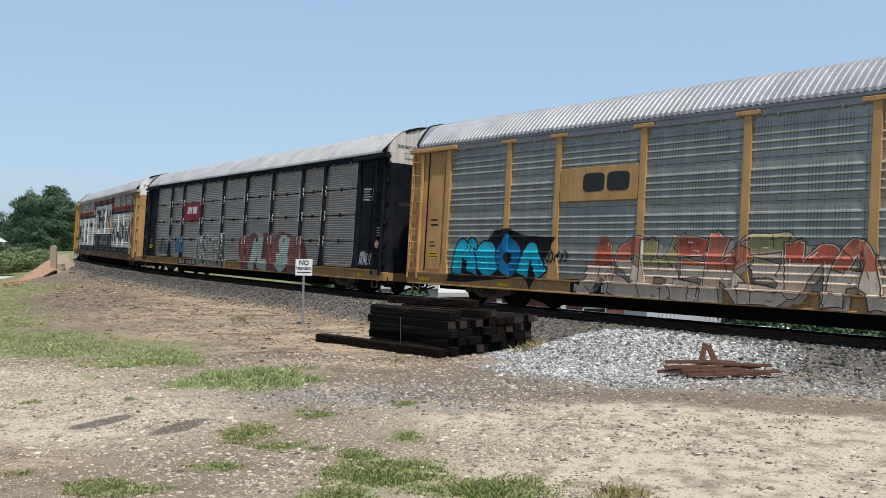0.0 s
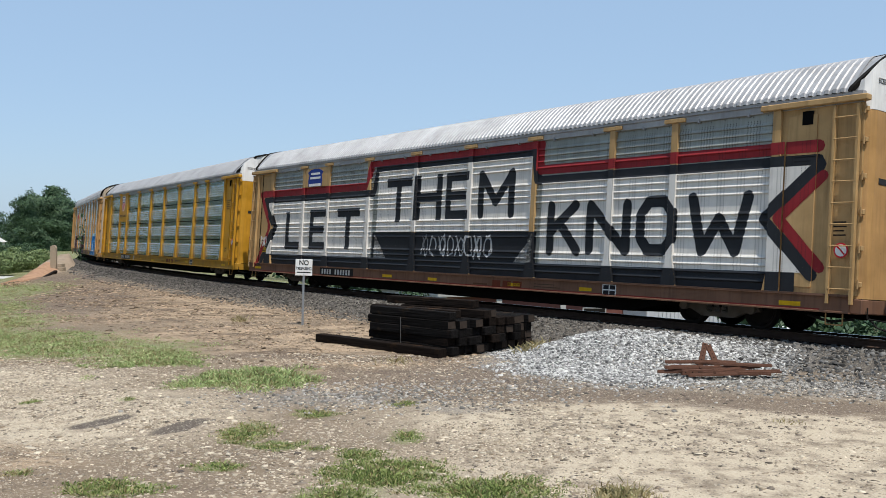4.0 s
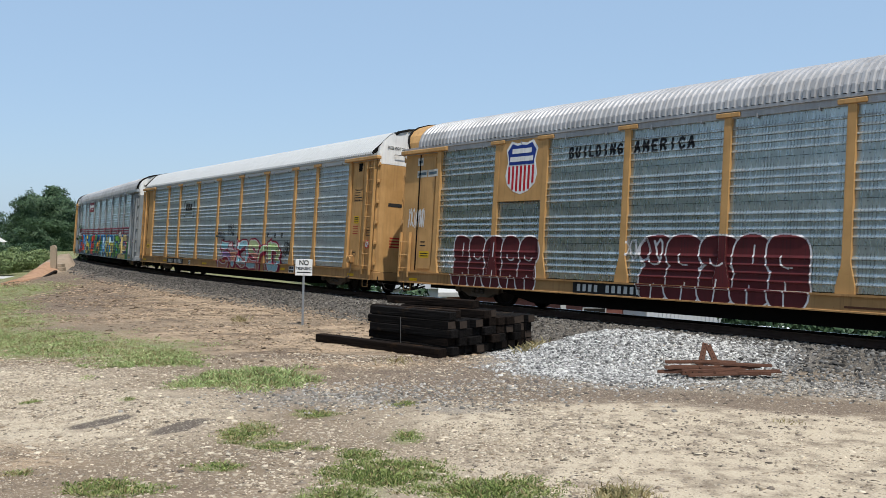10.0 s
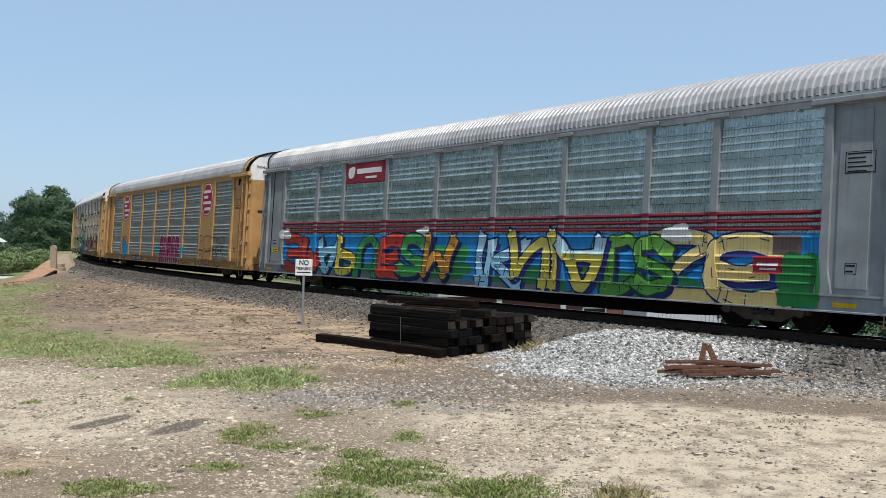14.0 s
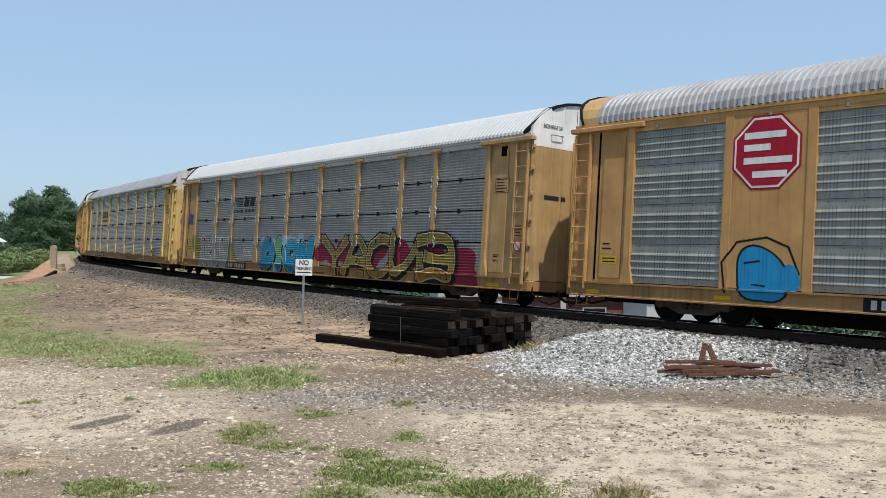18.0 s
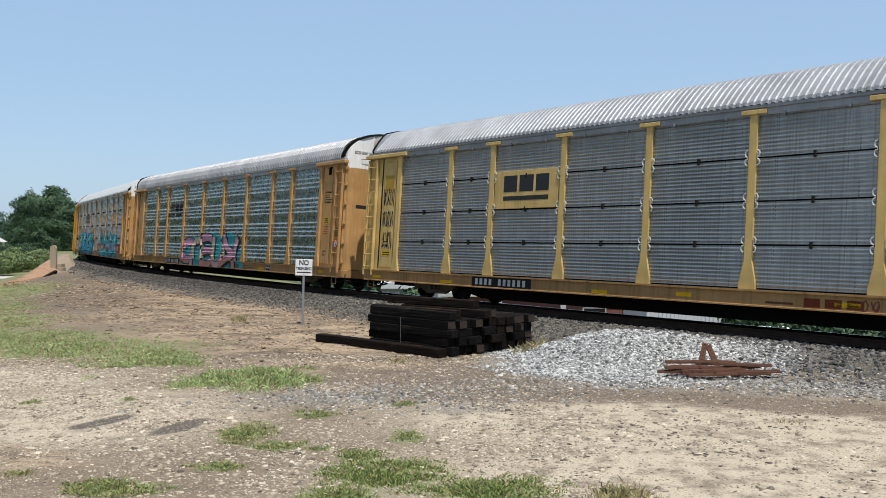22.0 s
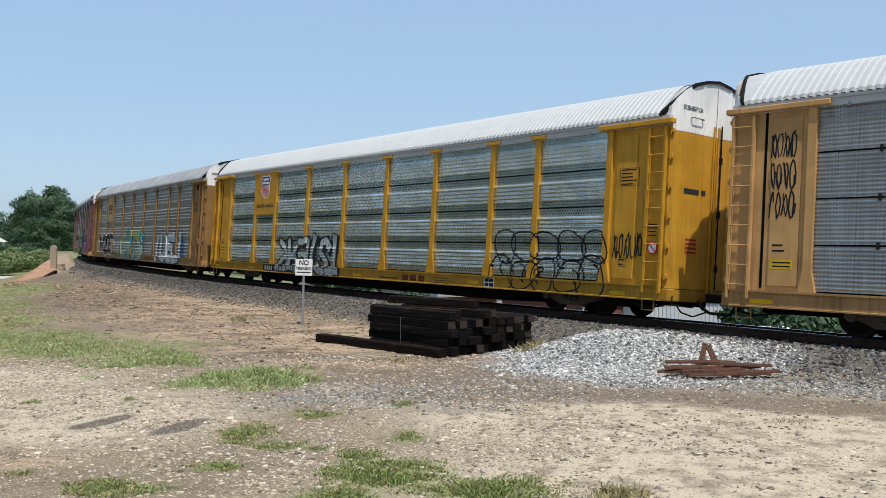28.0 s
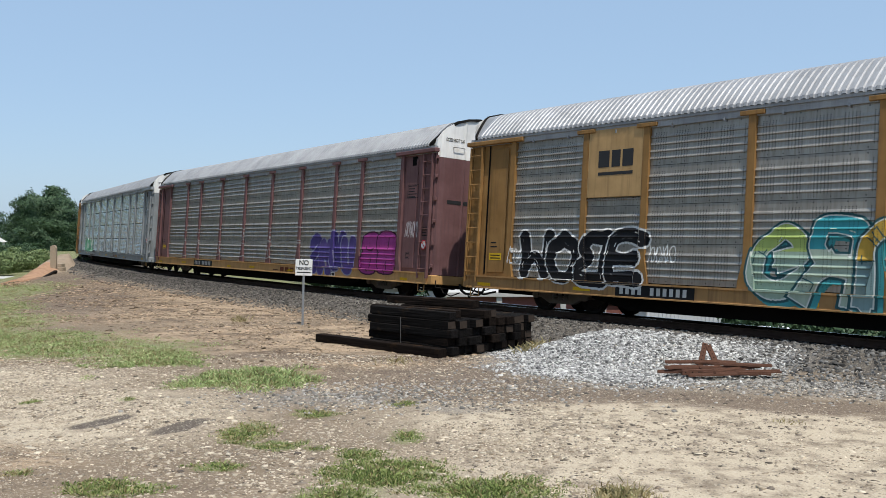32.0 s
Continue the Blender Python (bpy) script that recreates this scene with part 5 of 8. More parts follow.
def burner(car, style, u0, z0, u1, z1, text, fills, line, seed, w=0.42, rim=0.06, square=True, back=None, edge=None, tops=None, shadow=None, lean=0.0, overlap=1.1, low=None, dots=None, label=""):
    """A lettered graffiti piece: letter by letter a drop shadow, an outline, a fill in two tones and small marks."""
    r = random.Random(seed)
    n, h = len(text), z1 - z0
    step = (u1 - u0) / n
    groups = []
    if back:
        groups.append([([blob(u0 + (u1 - u0) * (k + 0.5) / 7 + r.uniform(-0.15, 0.15), (z0 + z1) / 2 + r.uniform(-0.12, 0.12) * h, (u1 - u0) * 0.105, h * r.uniform(0.44, 0.60), r, 0.14, 2.4) for k in range(7)], back)])
    for k, ch in enumerate(text):
        ww = w * min(step, h * 0.72) * r.uniform(0.85, 1.1)
        half = step * overlap / 2
        c, tall = u0 + step * (k + 0.5), r.uniform(0.88, 1.04)
        za = z0 + ww * 0.5 + r.uniform(0, 0.05) * h
        zb = za + (h - ww) * tall
        lean_k = lean + r.uniform(-0.10, 0.10)
        jit = 0.05 if square else 0.025
        # turned-over strokes: shapes that look lettered but spell nothing
        fx, fz = (((0, 0), (1, 0), (0, 1), (1, 1))[(seed + 3 * k) % 4]) if len(text) > 2 else (0, 0)
        lines = [[(c + (x - 0.5) * 2 * (half - ww * 0.5) + lean_k * (z - 0.5) * h + r.uniform(-jit, jit) * step, za + (zb - za) * z + r.uniform(-jit, jit) * h) for x, z in [(abs(fx - p), abs(fz - q)) for p, q in pts]] for pts in GLYPHS[ch]]
        lines = [bent(pts, r, 0.13) for pts in lines]
        # thorns and arrow tips at the ends of the strokes
        thorns, marks, shine = [], [], []
        for pts in lines:
            for (x0, z0_), (x1, z1_) in ((pts[1], pts[0]), (pts[-2], pts[-1])):
                if square and r.random() < 0.75:
                    t = math.atan2(z1_ - z0_, x1 - x0) + r.uniform(-0.9, 0.9)
                    far = ww * r.uniform(0.6, 1.05)
                    thorns.append((x1, z1_, t, far))
            for (x0, z0_), (x1, z1_) in zip(pts, pts[1:]):
                d = math.hypot(x1 - x0, z1_ - z0_) or 1e-6
                if d > ww * 0.3 and r.random() < 0.5:
                    nx, nz = -(z1_ - z0_) / d * ww, (x1 - x0) / d * ww
                    q = r.choice((-0.26, 0.24))
                    f0, f1 = r.uniform(0.05, 0.3), r.uniform(0.6, 0.95)
                    bar = stroke([(x0 + (x1 - x0) * f0 + nx * q, z0_ + (z1_ - z0_) * f0 + nz * q), (x0 + (x1 - x0) * f1 + nx * q, z0_ + (z1_ - z0_) * f1 + nz * q)], 0.024)
                    (shine if r.random() < 0.4 else marks).extend(bar)
                    if square and r.random() < 0.55:
                        f = r.uniform(0.2, 0.8)
                        x, z = x0 + (x1 - x0) * f, z0_ + (z1_ - z0_) * f
                        marks += stroke([(x - nx * 0.5, z - nz * 0.5), (x + nx * r.uniform(0.0, 0.45), z + nz * 0.3 + r.uniform(-0.06, 0.06))], 0.026)

        def spikes(g):
            return [[(x + (ww / 2 + g) * math.cos(t + 1.45), z + (ww / 2 + g) * math.sin(t + 1.45)), (x + (far + 2.2 * g) * math.cos(t), z + (far + 2.2 * g) * math.sin(t)), (x + (ww / 2 + g) * math.cos(t - 1.45), z + (ww / 2 + g) * math.sin(t - 1.45))] for x, z, t, far in thorns]
        fill = fills[k % len(fills)]
        layers = []
        if shadow:
            layers.append((fat_lines([[(x + 0.11, z - 0.09) for x, z in pts] for pts in lines], ww + 2 * rim, square, 0.17), shadow))
        layers.append((fat_lines(lines, ww + 2 * rim, square, 0.17) + spikes(rim), line))
        if edge:
            layers.append((fat_lines(lines, ww + 0.5 * rim, square, 0.17) + spikes(0.25 * rim), edge))
            ww -= 0.4 * rim
        layers.append((fat_lines(lines, ww, square, 0.17) + spikes(0.0), fill))
        if tops:
            layers.append((fat_lines(lines, ww, square, 0.17) + spikes(0.0), tops[k % len(tops)], (z0 + z1) / 2 + r.uniform(0.02, 0.16) * h, 9.0))
        if low:
            layers.append((fat_lines(lines, ww, square, 0.17), low[k % len(low)], 0.0, z0 + h * r.uniform(0.2, 0.36)))
        if marks:
            layers.append((marks, line))
        if shine:
            layers.append((shine, tuple(min(0.7, x * 1.4 + 0.08) for x in fill)))
        groups.append(layers)
    if dots:
        specks = []
        for _ in range(16):
            x, z = r.uniform(u0, u1), r.uniform(z0 + 0.1, z1)
            specks.append([(x + 0.035 * math.cos(t), z + 0.035 * math.sin(t)) for t in (0, 1.26, 2.51, 3.77, 5.03)])
        groups.append([(specks, dots)])
    return lettered(car, style, groups, label or "colourful graffiti letters with a dark outline")


def throwie(car, style, u0, z0, u1, z1, n, fill, line, seed, thin=0.04, label=""):
    """A quick filled piece: swollen letters grown together, each edged and creased by thin lines."""
    r = random.Random(seed)
    step, zc, h = (u1 - u0) / n, (z0 + z1) / 2, z1 - z0
    groups = []
    for k in range(n):
        c = u0 + step * (k + 0.5)
        lobes = []
        top = r.uniform(0.22, 0.30) * h
        for dz, ry in ((h * 0.5 - top, top), (-0.20 * h, 0.30 * h)):
            lobes.append((c + r.uniform(-0.05, 0.05) * step, zc + dz, step * r.uniform(0.52, 0.60), ry * r.uniform(0.95, 1.05), r.uniform(2.3, 3.2)))
        if r.random() < 0.5:
            lobes.append((c + step * 0.1, zc + 0.1 * h, step * 0.42, 0.36 * h, 3.0))

        def shapes(g):
            return [blob(x, z, rx + g, rz + g, random.Random(seed + k), 0.03, pw, 26) for x, z, rx, rz, pw in lobes]
        creases = stroke([(c - step * 0.05, zc - h * 0.46), (c + r.uniform(-0.1, 0.1) * step, zc - h * r.uniform(0.12, 0.25))], thin)
        if r.random() < 0.7:
            a = r.uniform(2.4, 3.4)
            creases += stroke([(c + step * 0.24 * math.cos(a + 0.5 * j), zc + h * (0.16 + 0.10 * math.sin(a + 0.5 * j))) for j in range(6)], thin)
        else:
            creases += stroke([(c + step * 0.05, zc + h * 0.36), (c + step * 0.02, zc + h * 0.12)], thin)
        groups.append([(shapes(thin), line), (shapes(0.0), fill), (creases, line)])
    return lettered(car, style, groups, label)


def hollow(car, style, u0, z0, u1, z1, n, colour, seed, thin=0.045, label=""):
    """Swollen letters drawn in outline only, their lines crossing."""
    r = random.Random(seed)
    step, h = (u1 - u0) / n, z1 - z0
    groups = []
    for k in range(n):
        c = u0 + step * (k + 0.5)
        polys = []
        for dz, rz in ((0.24, r.uniform(0.22, 0.28)), (-0.22, r.uniform(0.24, 0.30))):
            ring = blob(c + r.uniform(-0.08, 0.08) * step, z0 + h * (0.5 + dz), step * r.uniform(0.50, 0.66), h * rz, r, 0.10, 2.4, 20)
            polys += stroke(ring + ring[:1], thin)
        for _ in range(2):
            x, z, a = c + r.uniform(-0.3, 0.3) * step, z0 + h * r.uniform(0.2, 0.8), r.uniform(0, 6.28)
            polys += stroke([(x + step * 0.22 * math.cos(a + 0.6 * q), z + h * 0.12 * math.sin(a + 0.6 * q)) for q in range(5)], thin)
        groups.append([(polys, colour)])
    return lettered(car, style, groups, label or "black outlined bubble letter graffiti")


def scrawl(car, style, u0, z0, u1, z1, n, colour, seed, w=0.035, label=""):
    """A quick tag: thin looping spray lines."""
    r = random.Random(seed)
    groups = []
    step = (u1 - u0) / n
    for k in range(n):
        c = u0 + step * (k + 0.5)
        pts = []
        ph, turns = r.uniform(0, 6.28), r.choice((-1, 1)) * r.uniform(0.8, 1.6)
        m = 10
        for j in range(m + 1):
            a = ph + turns * 2 * math.pi * j / m
            pts.append((c + step * 0.48 * math.cos(a) * (0.6 + 0.4 * r.random()) + step * 0.2 * (j / m - 0.5), (z0 + z1) / 2 + (z1 - z0) * (0.46 * math.sin(a * (1 if k % 2 else 1.5)) * r.uniform(0.7, 1.05))))
        groups.append([(stroke(pts, w * r.uniform(0.8, 1.2)), colour)])
    return lettered(car, style, groups, label or "thin spray-can tag")


STROKES = {
    "L": [[(0, 1), (0, 0), (1, 0)]], "E": [[(1, 1), (0, 1), (0, 0), (1, 0)], [(0, 0.5), (0.8, 0.5)]], "T": [[(0, 1), (1, 1)], [(0.5, 1), (0.5, 0)]],
    "H": [[(0, 1), (0, 0)], [(1, 1), (1, 0)], [(0, 0.5), (1, 0.5)]], "M": [[(0, 0), (0, 1), (0.5, 0.3), (1, 1), (1, 0)]], "K": [[(0, 1), (0, 0)], [(0.9, 1), (0.05, 0.45)], [(0.35, 0.6), (1, 0)]],
    "N": [[(0, 0), (0, 1), (1, 0), (1, 1)]], "O": [[(0.25, 0), (0, 0.25), (0, 0.75), (0.25, 1), (0.75, 1), (1, 0.75), (1, 0.25), (0.75, 0), (0.25, 0)]], "W": [[(0, 1), (0.2, 0), (0.5, 0.6), (0.8, 0), (1, 1)]],
}


def brushed(ch, u0, z0, u1, z1, w):
    out = []
    for line in STROKES[ch]:
        pts = [(u0 + w / 2 + (u1 - u0 - w) * x, z0 + w / 2 + (z1 - z0 - w) * z) for x, z in line]
        out += [p for p in stroke(pts, w)[: len(pts) - 1]]
        out += [rect(x - w / 2, z - w / 2, x + w / 2, z + w / 2) for x, z in pts] if ch in "LETH" else stroke(pts, w)[len(pts) - 1:]
    return out


def number_panel(car, style, u0, u1, z0=0.515, z1=0.80, seed=1, dark=(0.012, 0.012, 0.013)):
    """Black stencil field with the car's marks as plain white bars."""
    bars = []
    n = 11
    for k in range(n):
        if k == 4:
            continue
        x = u0 + (u1 - u0) * (0.06 + 0.88 * k / n)
        bars.append(rect(x, z0 + 0.055, x + (u1 - u0) * 0.046, z1 - 0.05))
    field = coat(car, style, [([rect(u0, z0, u1, z1)], dark)], "number_panel", "black stencil field with white marks")
    for bar in bars:
        coat(car, style, [([bar], (0.50, 0.50, 0.48))], "mark", start=1).parent = field
    return field


def class_mark(car, style, u):
    """White label on the sill with the class of the car."""
    lines = [[(u + a + 0.085 * x, 0.575 + 0.135 * z) for x, z in pts] for ch, a in (("R", 0.045), ("1", 0.165)) for pts in GLYPHS[ch]]
    coat(car, style, [([rect(u, 0.535, u + 0.29, 0.755)], (0.66, 0.66, 0.63)), (fat_lines(lines, 0.036, False), BLACKP)], "class_label", "white label with black characters", dz=0.01)


def small_print(car, style, u0, z0, u1, z1, rows, colour=BLACKP, name="stencil", frame_line=0.0):
    """Unreadable stencilled lines, as plain bars."""
    lines = []
    h = (z1 - z0) / rows
    r = random.Random(int(u0 * 100) + rows)
    for k in range(rows):
        a = u0 + (u1 - u0) * 0.08
        lines.append([rect(a, z0 + h * (k + 0.34), u1 - (u1 - u0) * r.uniform(0.08, 0.35), z0 + h * (k + 0.66))])
    if frame_line:
        g = frame_line
        lines.append([rect(u0, z0, u1, z0 + g), rect(u0, z1 - g, u1, z1), rect(u0, z0, u0 + g, z1), rect(u1 - g, z0, u1, z1)])
    first = None
    for polys in lines:
        ob = coat(car, style, [(polys, colour)], name if first is None else "text_line", dz=0.012)
        if first is None:
            first = ob
        elif ob is not None:
            ob.parent = first
    return first


def plate(car, u0, z0, u1, z1, material, label="", out=0.022):
    """A flat sheet bolted over a part of the side."""
    b = Build().box(u0, u1, -HW - out, -HW + 0.03, z0, z1, 0.006)
    for u in (u0 + 0.07, u1 - 0.07):
        for z in (z0 + 0.07, z1 - 0.07):
            b.tube((u, -HW - out, z), (u, -HW - out - 0.008, z), 0.014, 6)
    return part("plate", b, material, car, label)


def flat_marks(parent, polys, y, material, name="emblem", label=""):
    """Raised flat marks on a plate."""
    if len(polys) <= 8:
        return [part(name, Build().prism(p, y - 0.004, y), material, parent, label) for p in polys][0]
    b = Build()
    for p in polys:
        b.prism(p, y - 0.004, y)
    return part(name, b, material, parent, label)


def reflectors(car, style, seed):
    r = random.Random(seed)
    for u in (-12.9, -9.2, -3.0, -0.4, 3.4, 6.2, 11.9):
        z = 0.56 + r.uniform(-0.02, 0.05)
        coat(car, style, [([rect(u, z, u + r.uniform(0.4, 0.62), z + 0.09)], (0.62, 0.36, 0.01))], "reflector")
    small_print(car, style, 1.6 + r.uniform(-0.5, 0.5), 0.52, 2.6, 0.66, 1, (0.10, 0.04, 0.02))
    coat(car, style, [([rect(2.75, 0.54, 3.1, 0.72), rect(3.2, 0.54, 3.55, 0.72), rect(3.65, 0.54, 4.0, 0.72)], (0.14, 0.03, 0.012))], "owner_mark", "dark red plain marks on the sill")
    small_print(car, style, 4.4, 0.5, 5.6, 0.72, 3, (0.08, 0.05, 0.03))
    coat(car, style, [([rect(7.0, 0.51, 7.45, 0.78)], (0.70, 0.70, 0.68)), ([rect(7.03, 0.66, 7.21, 0.765), rect(7.24, 0.66, 7.42, 0.765), rect(7.03, 0.53, 7.21, 0.635), rect(7.24, 0.53, 7.42, 0.635)], BLACKP)], "data_plate", "black and white data plate")


def bay_marks(car, style, ink=BLACKP, notices=True):
    small_print(car, style, 12.02, 3.20, 12.62, 3.63, 5, ink, "dimension_table", 0.018)
    if notices:
        coat(car, style, [([rect(12.08, 2.42, 12.42, 2.68)], (0.60, 0.38, 0.02)), ([rect(12.11, 2.60, 12.39, 2.64), rect(12.11, 2.53, 12.39, 2.56), rect(12.11, 2.46, 12.39, 2.49)], BLACKP)], "notice", "small yellow notice")
    if notices:
        small_print(car, style, 12.0, 2.02, 12.5, 2.36, 4, (0.32, 0.03, 0.02))
    small_print(car, style, 12.10, 1.24, 12.34, 1.46, 2, ink, "stencil", 0.014)
    small_print(car, style, 12.95, 1.96, 13.3, 2.3, 4, ink)
    coat(car, style, [([rect(-12.5, 1.30, -12.0, 1.5)], (0.60, 0.38, 0.02)), ([rect(-12.45, 1.42, -12.05, 1.45), rect(-12.45, 1.34, -12.05, 1.37)], BLACKP)], "notice", "small yellow notice")
    small_print(car, style, -12.5, 1.62, -12.1, 1.85, 2, ink)
    # round warning disc behind the ladder
    disc = Build().prism([(13.2 + 0.15 * math.cos(k * math.pi / 10), 1.70 + 0.15 * math.sin(k * math.pi / 10)) for k in range(20)], -1.585, -1.58)
    d = part("warning_disc", disc, paint((0.55, 0.03, 0.04)), car, "white disc with a red ring and bar")
    inner = Build().prism([(13.2 + 0.118 * math.cos(k * math.pi / 10), 1.70 + 0.118 * math.sin(k * math.pi / 10)) for k in range(20)], -1.589, -1.585)
    part("disc_face", inner, paint(WHITE), d)
    part("disc_bar", Build().prism([(13.11, 1.77), (13.13, 1.79), (13.29, 1.63), (13.27, 1.61)], -1.593, -1.589), paint((0.55, 0.03, 0.04)), d)


def end_marks(car, frame_paint, printed):
    """Words, grab irons, slot and lock rods on the end that faces down the line."""
    turn = Matrix.Rotation(math.pi / 2, 4, "Z") @ Matrix.Rotation(math.pi / 2, 4, "X")
    words("EXCESS HEIGHT CAR", 0.15, M_INK, car, Matrix.Translation((13.632, -0.89, 5.02)) @ turn, wide=0.50, bold=0.002)
    for e in (1, -1):
        x = e * 13.67
        part("door_slot", Build().box(*sorted((e * 13.60, e * 13.628)), *sorted((-1.08 * e, -0.30 * e)), 3.02, 3.14), M_INK, car)
        rod = Build().tube((x, 0.16 * e, 0.8), (x, 0.16 * e, 4.75), 0.02, 6)
        for z in (1.3, 2.6, 3.9):
            rod.box(*sorted((e * 13.62, e * 13.70)), *sorted((0.12 * e, 0.2 * e)), z - 0.08, z + 0.08)
        part("lock_rod", rod, M_DARK, car)
        grab = Build().pipe([(e * 13.62, -0.95 * e, 4.80), (e * 13.70, -0.95 * e, 4.80), (e * 13.70, -0.55 * e, 4.80), (e * 13.62, -0.55 * e, 4.80)], 0.012)
        part("grab_iron", grab, M_STEEL, car)
        step = Build().pipe([(e * 13.25, -1.5, 0.47), (e * 13.25, -1.5, 0.25), (e * 12.9, -1.5, 0.25), (e * 12.9, -1.5, 0.47)], 0.016)
        part("stirrup", step, M_SILL, car)
    hinge = kept(("door_hinge", frame_paint.name), lambda: Build().box(-0.055, 0.045, -0.04, 0.05, -0.05, 0.05, 0.01).tube((0.0, -0.04, -0.09), (0.0, -0.04, 0.09), 0.018, 6).mesh("door_hinge", frame_paint))
    for e in (1, -1):
        for z in (1.05, 1.75, 2.45, 3.15, 3.85, 4.45):
            piece("door_hinge", hinge, car, Matrix.Translation((e * 13.53, -1.475, z)))
        rods = Build().pipe([(e * 13.66, -1.35, 0.62), (e * 13.66, -1.35, 0.40), (e * 13.70, -0.7, 0.36), (e * 13.70, -0.15, 0.52)], 0.016)
        part("uncoupling_lever", rods, M_DARK, car)
        hose = Build().pipe([(e * 13.5, -1.1, 0.48), (e * 13.72, -1.08, 0.24), (e * 13.95, -0.95, 0.16), (e * 14.2, -0.8, 0.28)], 0.02).pipe([(e * 12.4, -1.3, 0.40), (e * 12.9, -1.3, 0.30), (e * 13.35, -1.25, 0.38)], 0.03)
        part("air_pipe", hose, M_DARK, car)
    if printed:
        small_print_end = Build()
        for k in range(4):
            small_print_end.box(13.622, 13.626, -0.95, -0.55 + 0.04 * (k % 3), 1.62 + 0.10 * k, 1.67 + 0.10 * k)
        part("stencil", small_print_end, paint((0.30, 0.03, 0.02)), car)


def hinges(car):
    """Pale clips where the sheets meet the posts."""
    me = kept("clip", lambda: Build().pipe([(0, -0.012, -0.075), (0.045, -0.012, -0.055), (0.065, -0.012, 0.0), (0.045, -0.012, 0.055), (0, -0.012, 0.075)], 0.017, 6).mesh("clip", M_STEEL_PALE))
    for x in POSTS:
        for r in (1, 2, 3):
            for side in (-1, 1):
                for dz in (-0.09, 0.09):
                    piece("clip", me, car, Matrix.Translation((x + side * 0.115, -HW - 0.01, Z_PANEL + r * ROW_H + dz)) @ Matrix.Diagonal((side, 1, 1, 1)))


def latches(car, material):
    me = kept(("latch", material.name), lambda: Build().box(-0.022, 0.022, -0.03, 0.05, -0.06, 0.03, 0.006).mesh("latch", material))
    bounds = (-EDGE, *POSTS, EDGE)
    for a, c in zip(bounds, bounds[1:]):
        for k in (1, 2) if c - a > 2.2 else (1,):
            x = a + (c - a) * (k - 0.5) / (2 if c - a > 2.2 else 1)
            piece("latch", me, car, Matrix.Translation((x, -HW + 0.0, 4.60)))


def row_latches(car):
    me = kept("row_latch", lambda: Build().box(-0.02, 0.02, -0.03, 0.04, -0.07, 0.07, 0.006).mesh("row_latch", M_DARK))
    bounds = (-EDGE, *POSTS, EDGE)
    for a, c in zip(bounds, bounds[1:]):
        for r in (1, 2, 3):
            piece("row_latch", me, car, Matrix.Translation(((a + c) / 2, -HW + 0.01, Z_PANEL + r * ROW_H)))


M_STEEL_PALE = plain("pale_clip_steel", (0.52, 0.52, 0.50), 0.55, 0.1, 0.25, 8, 0.1)


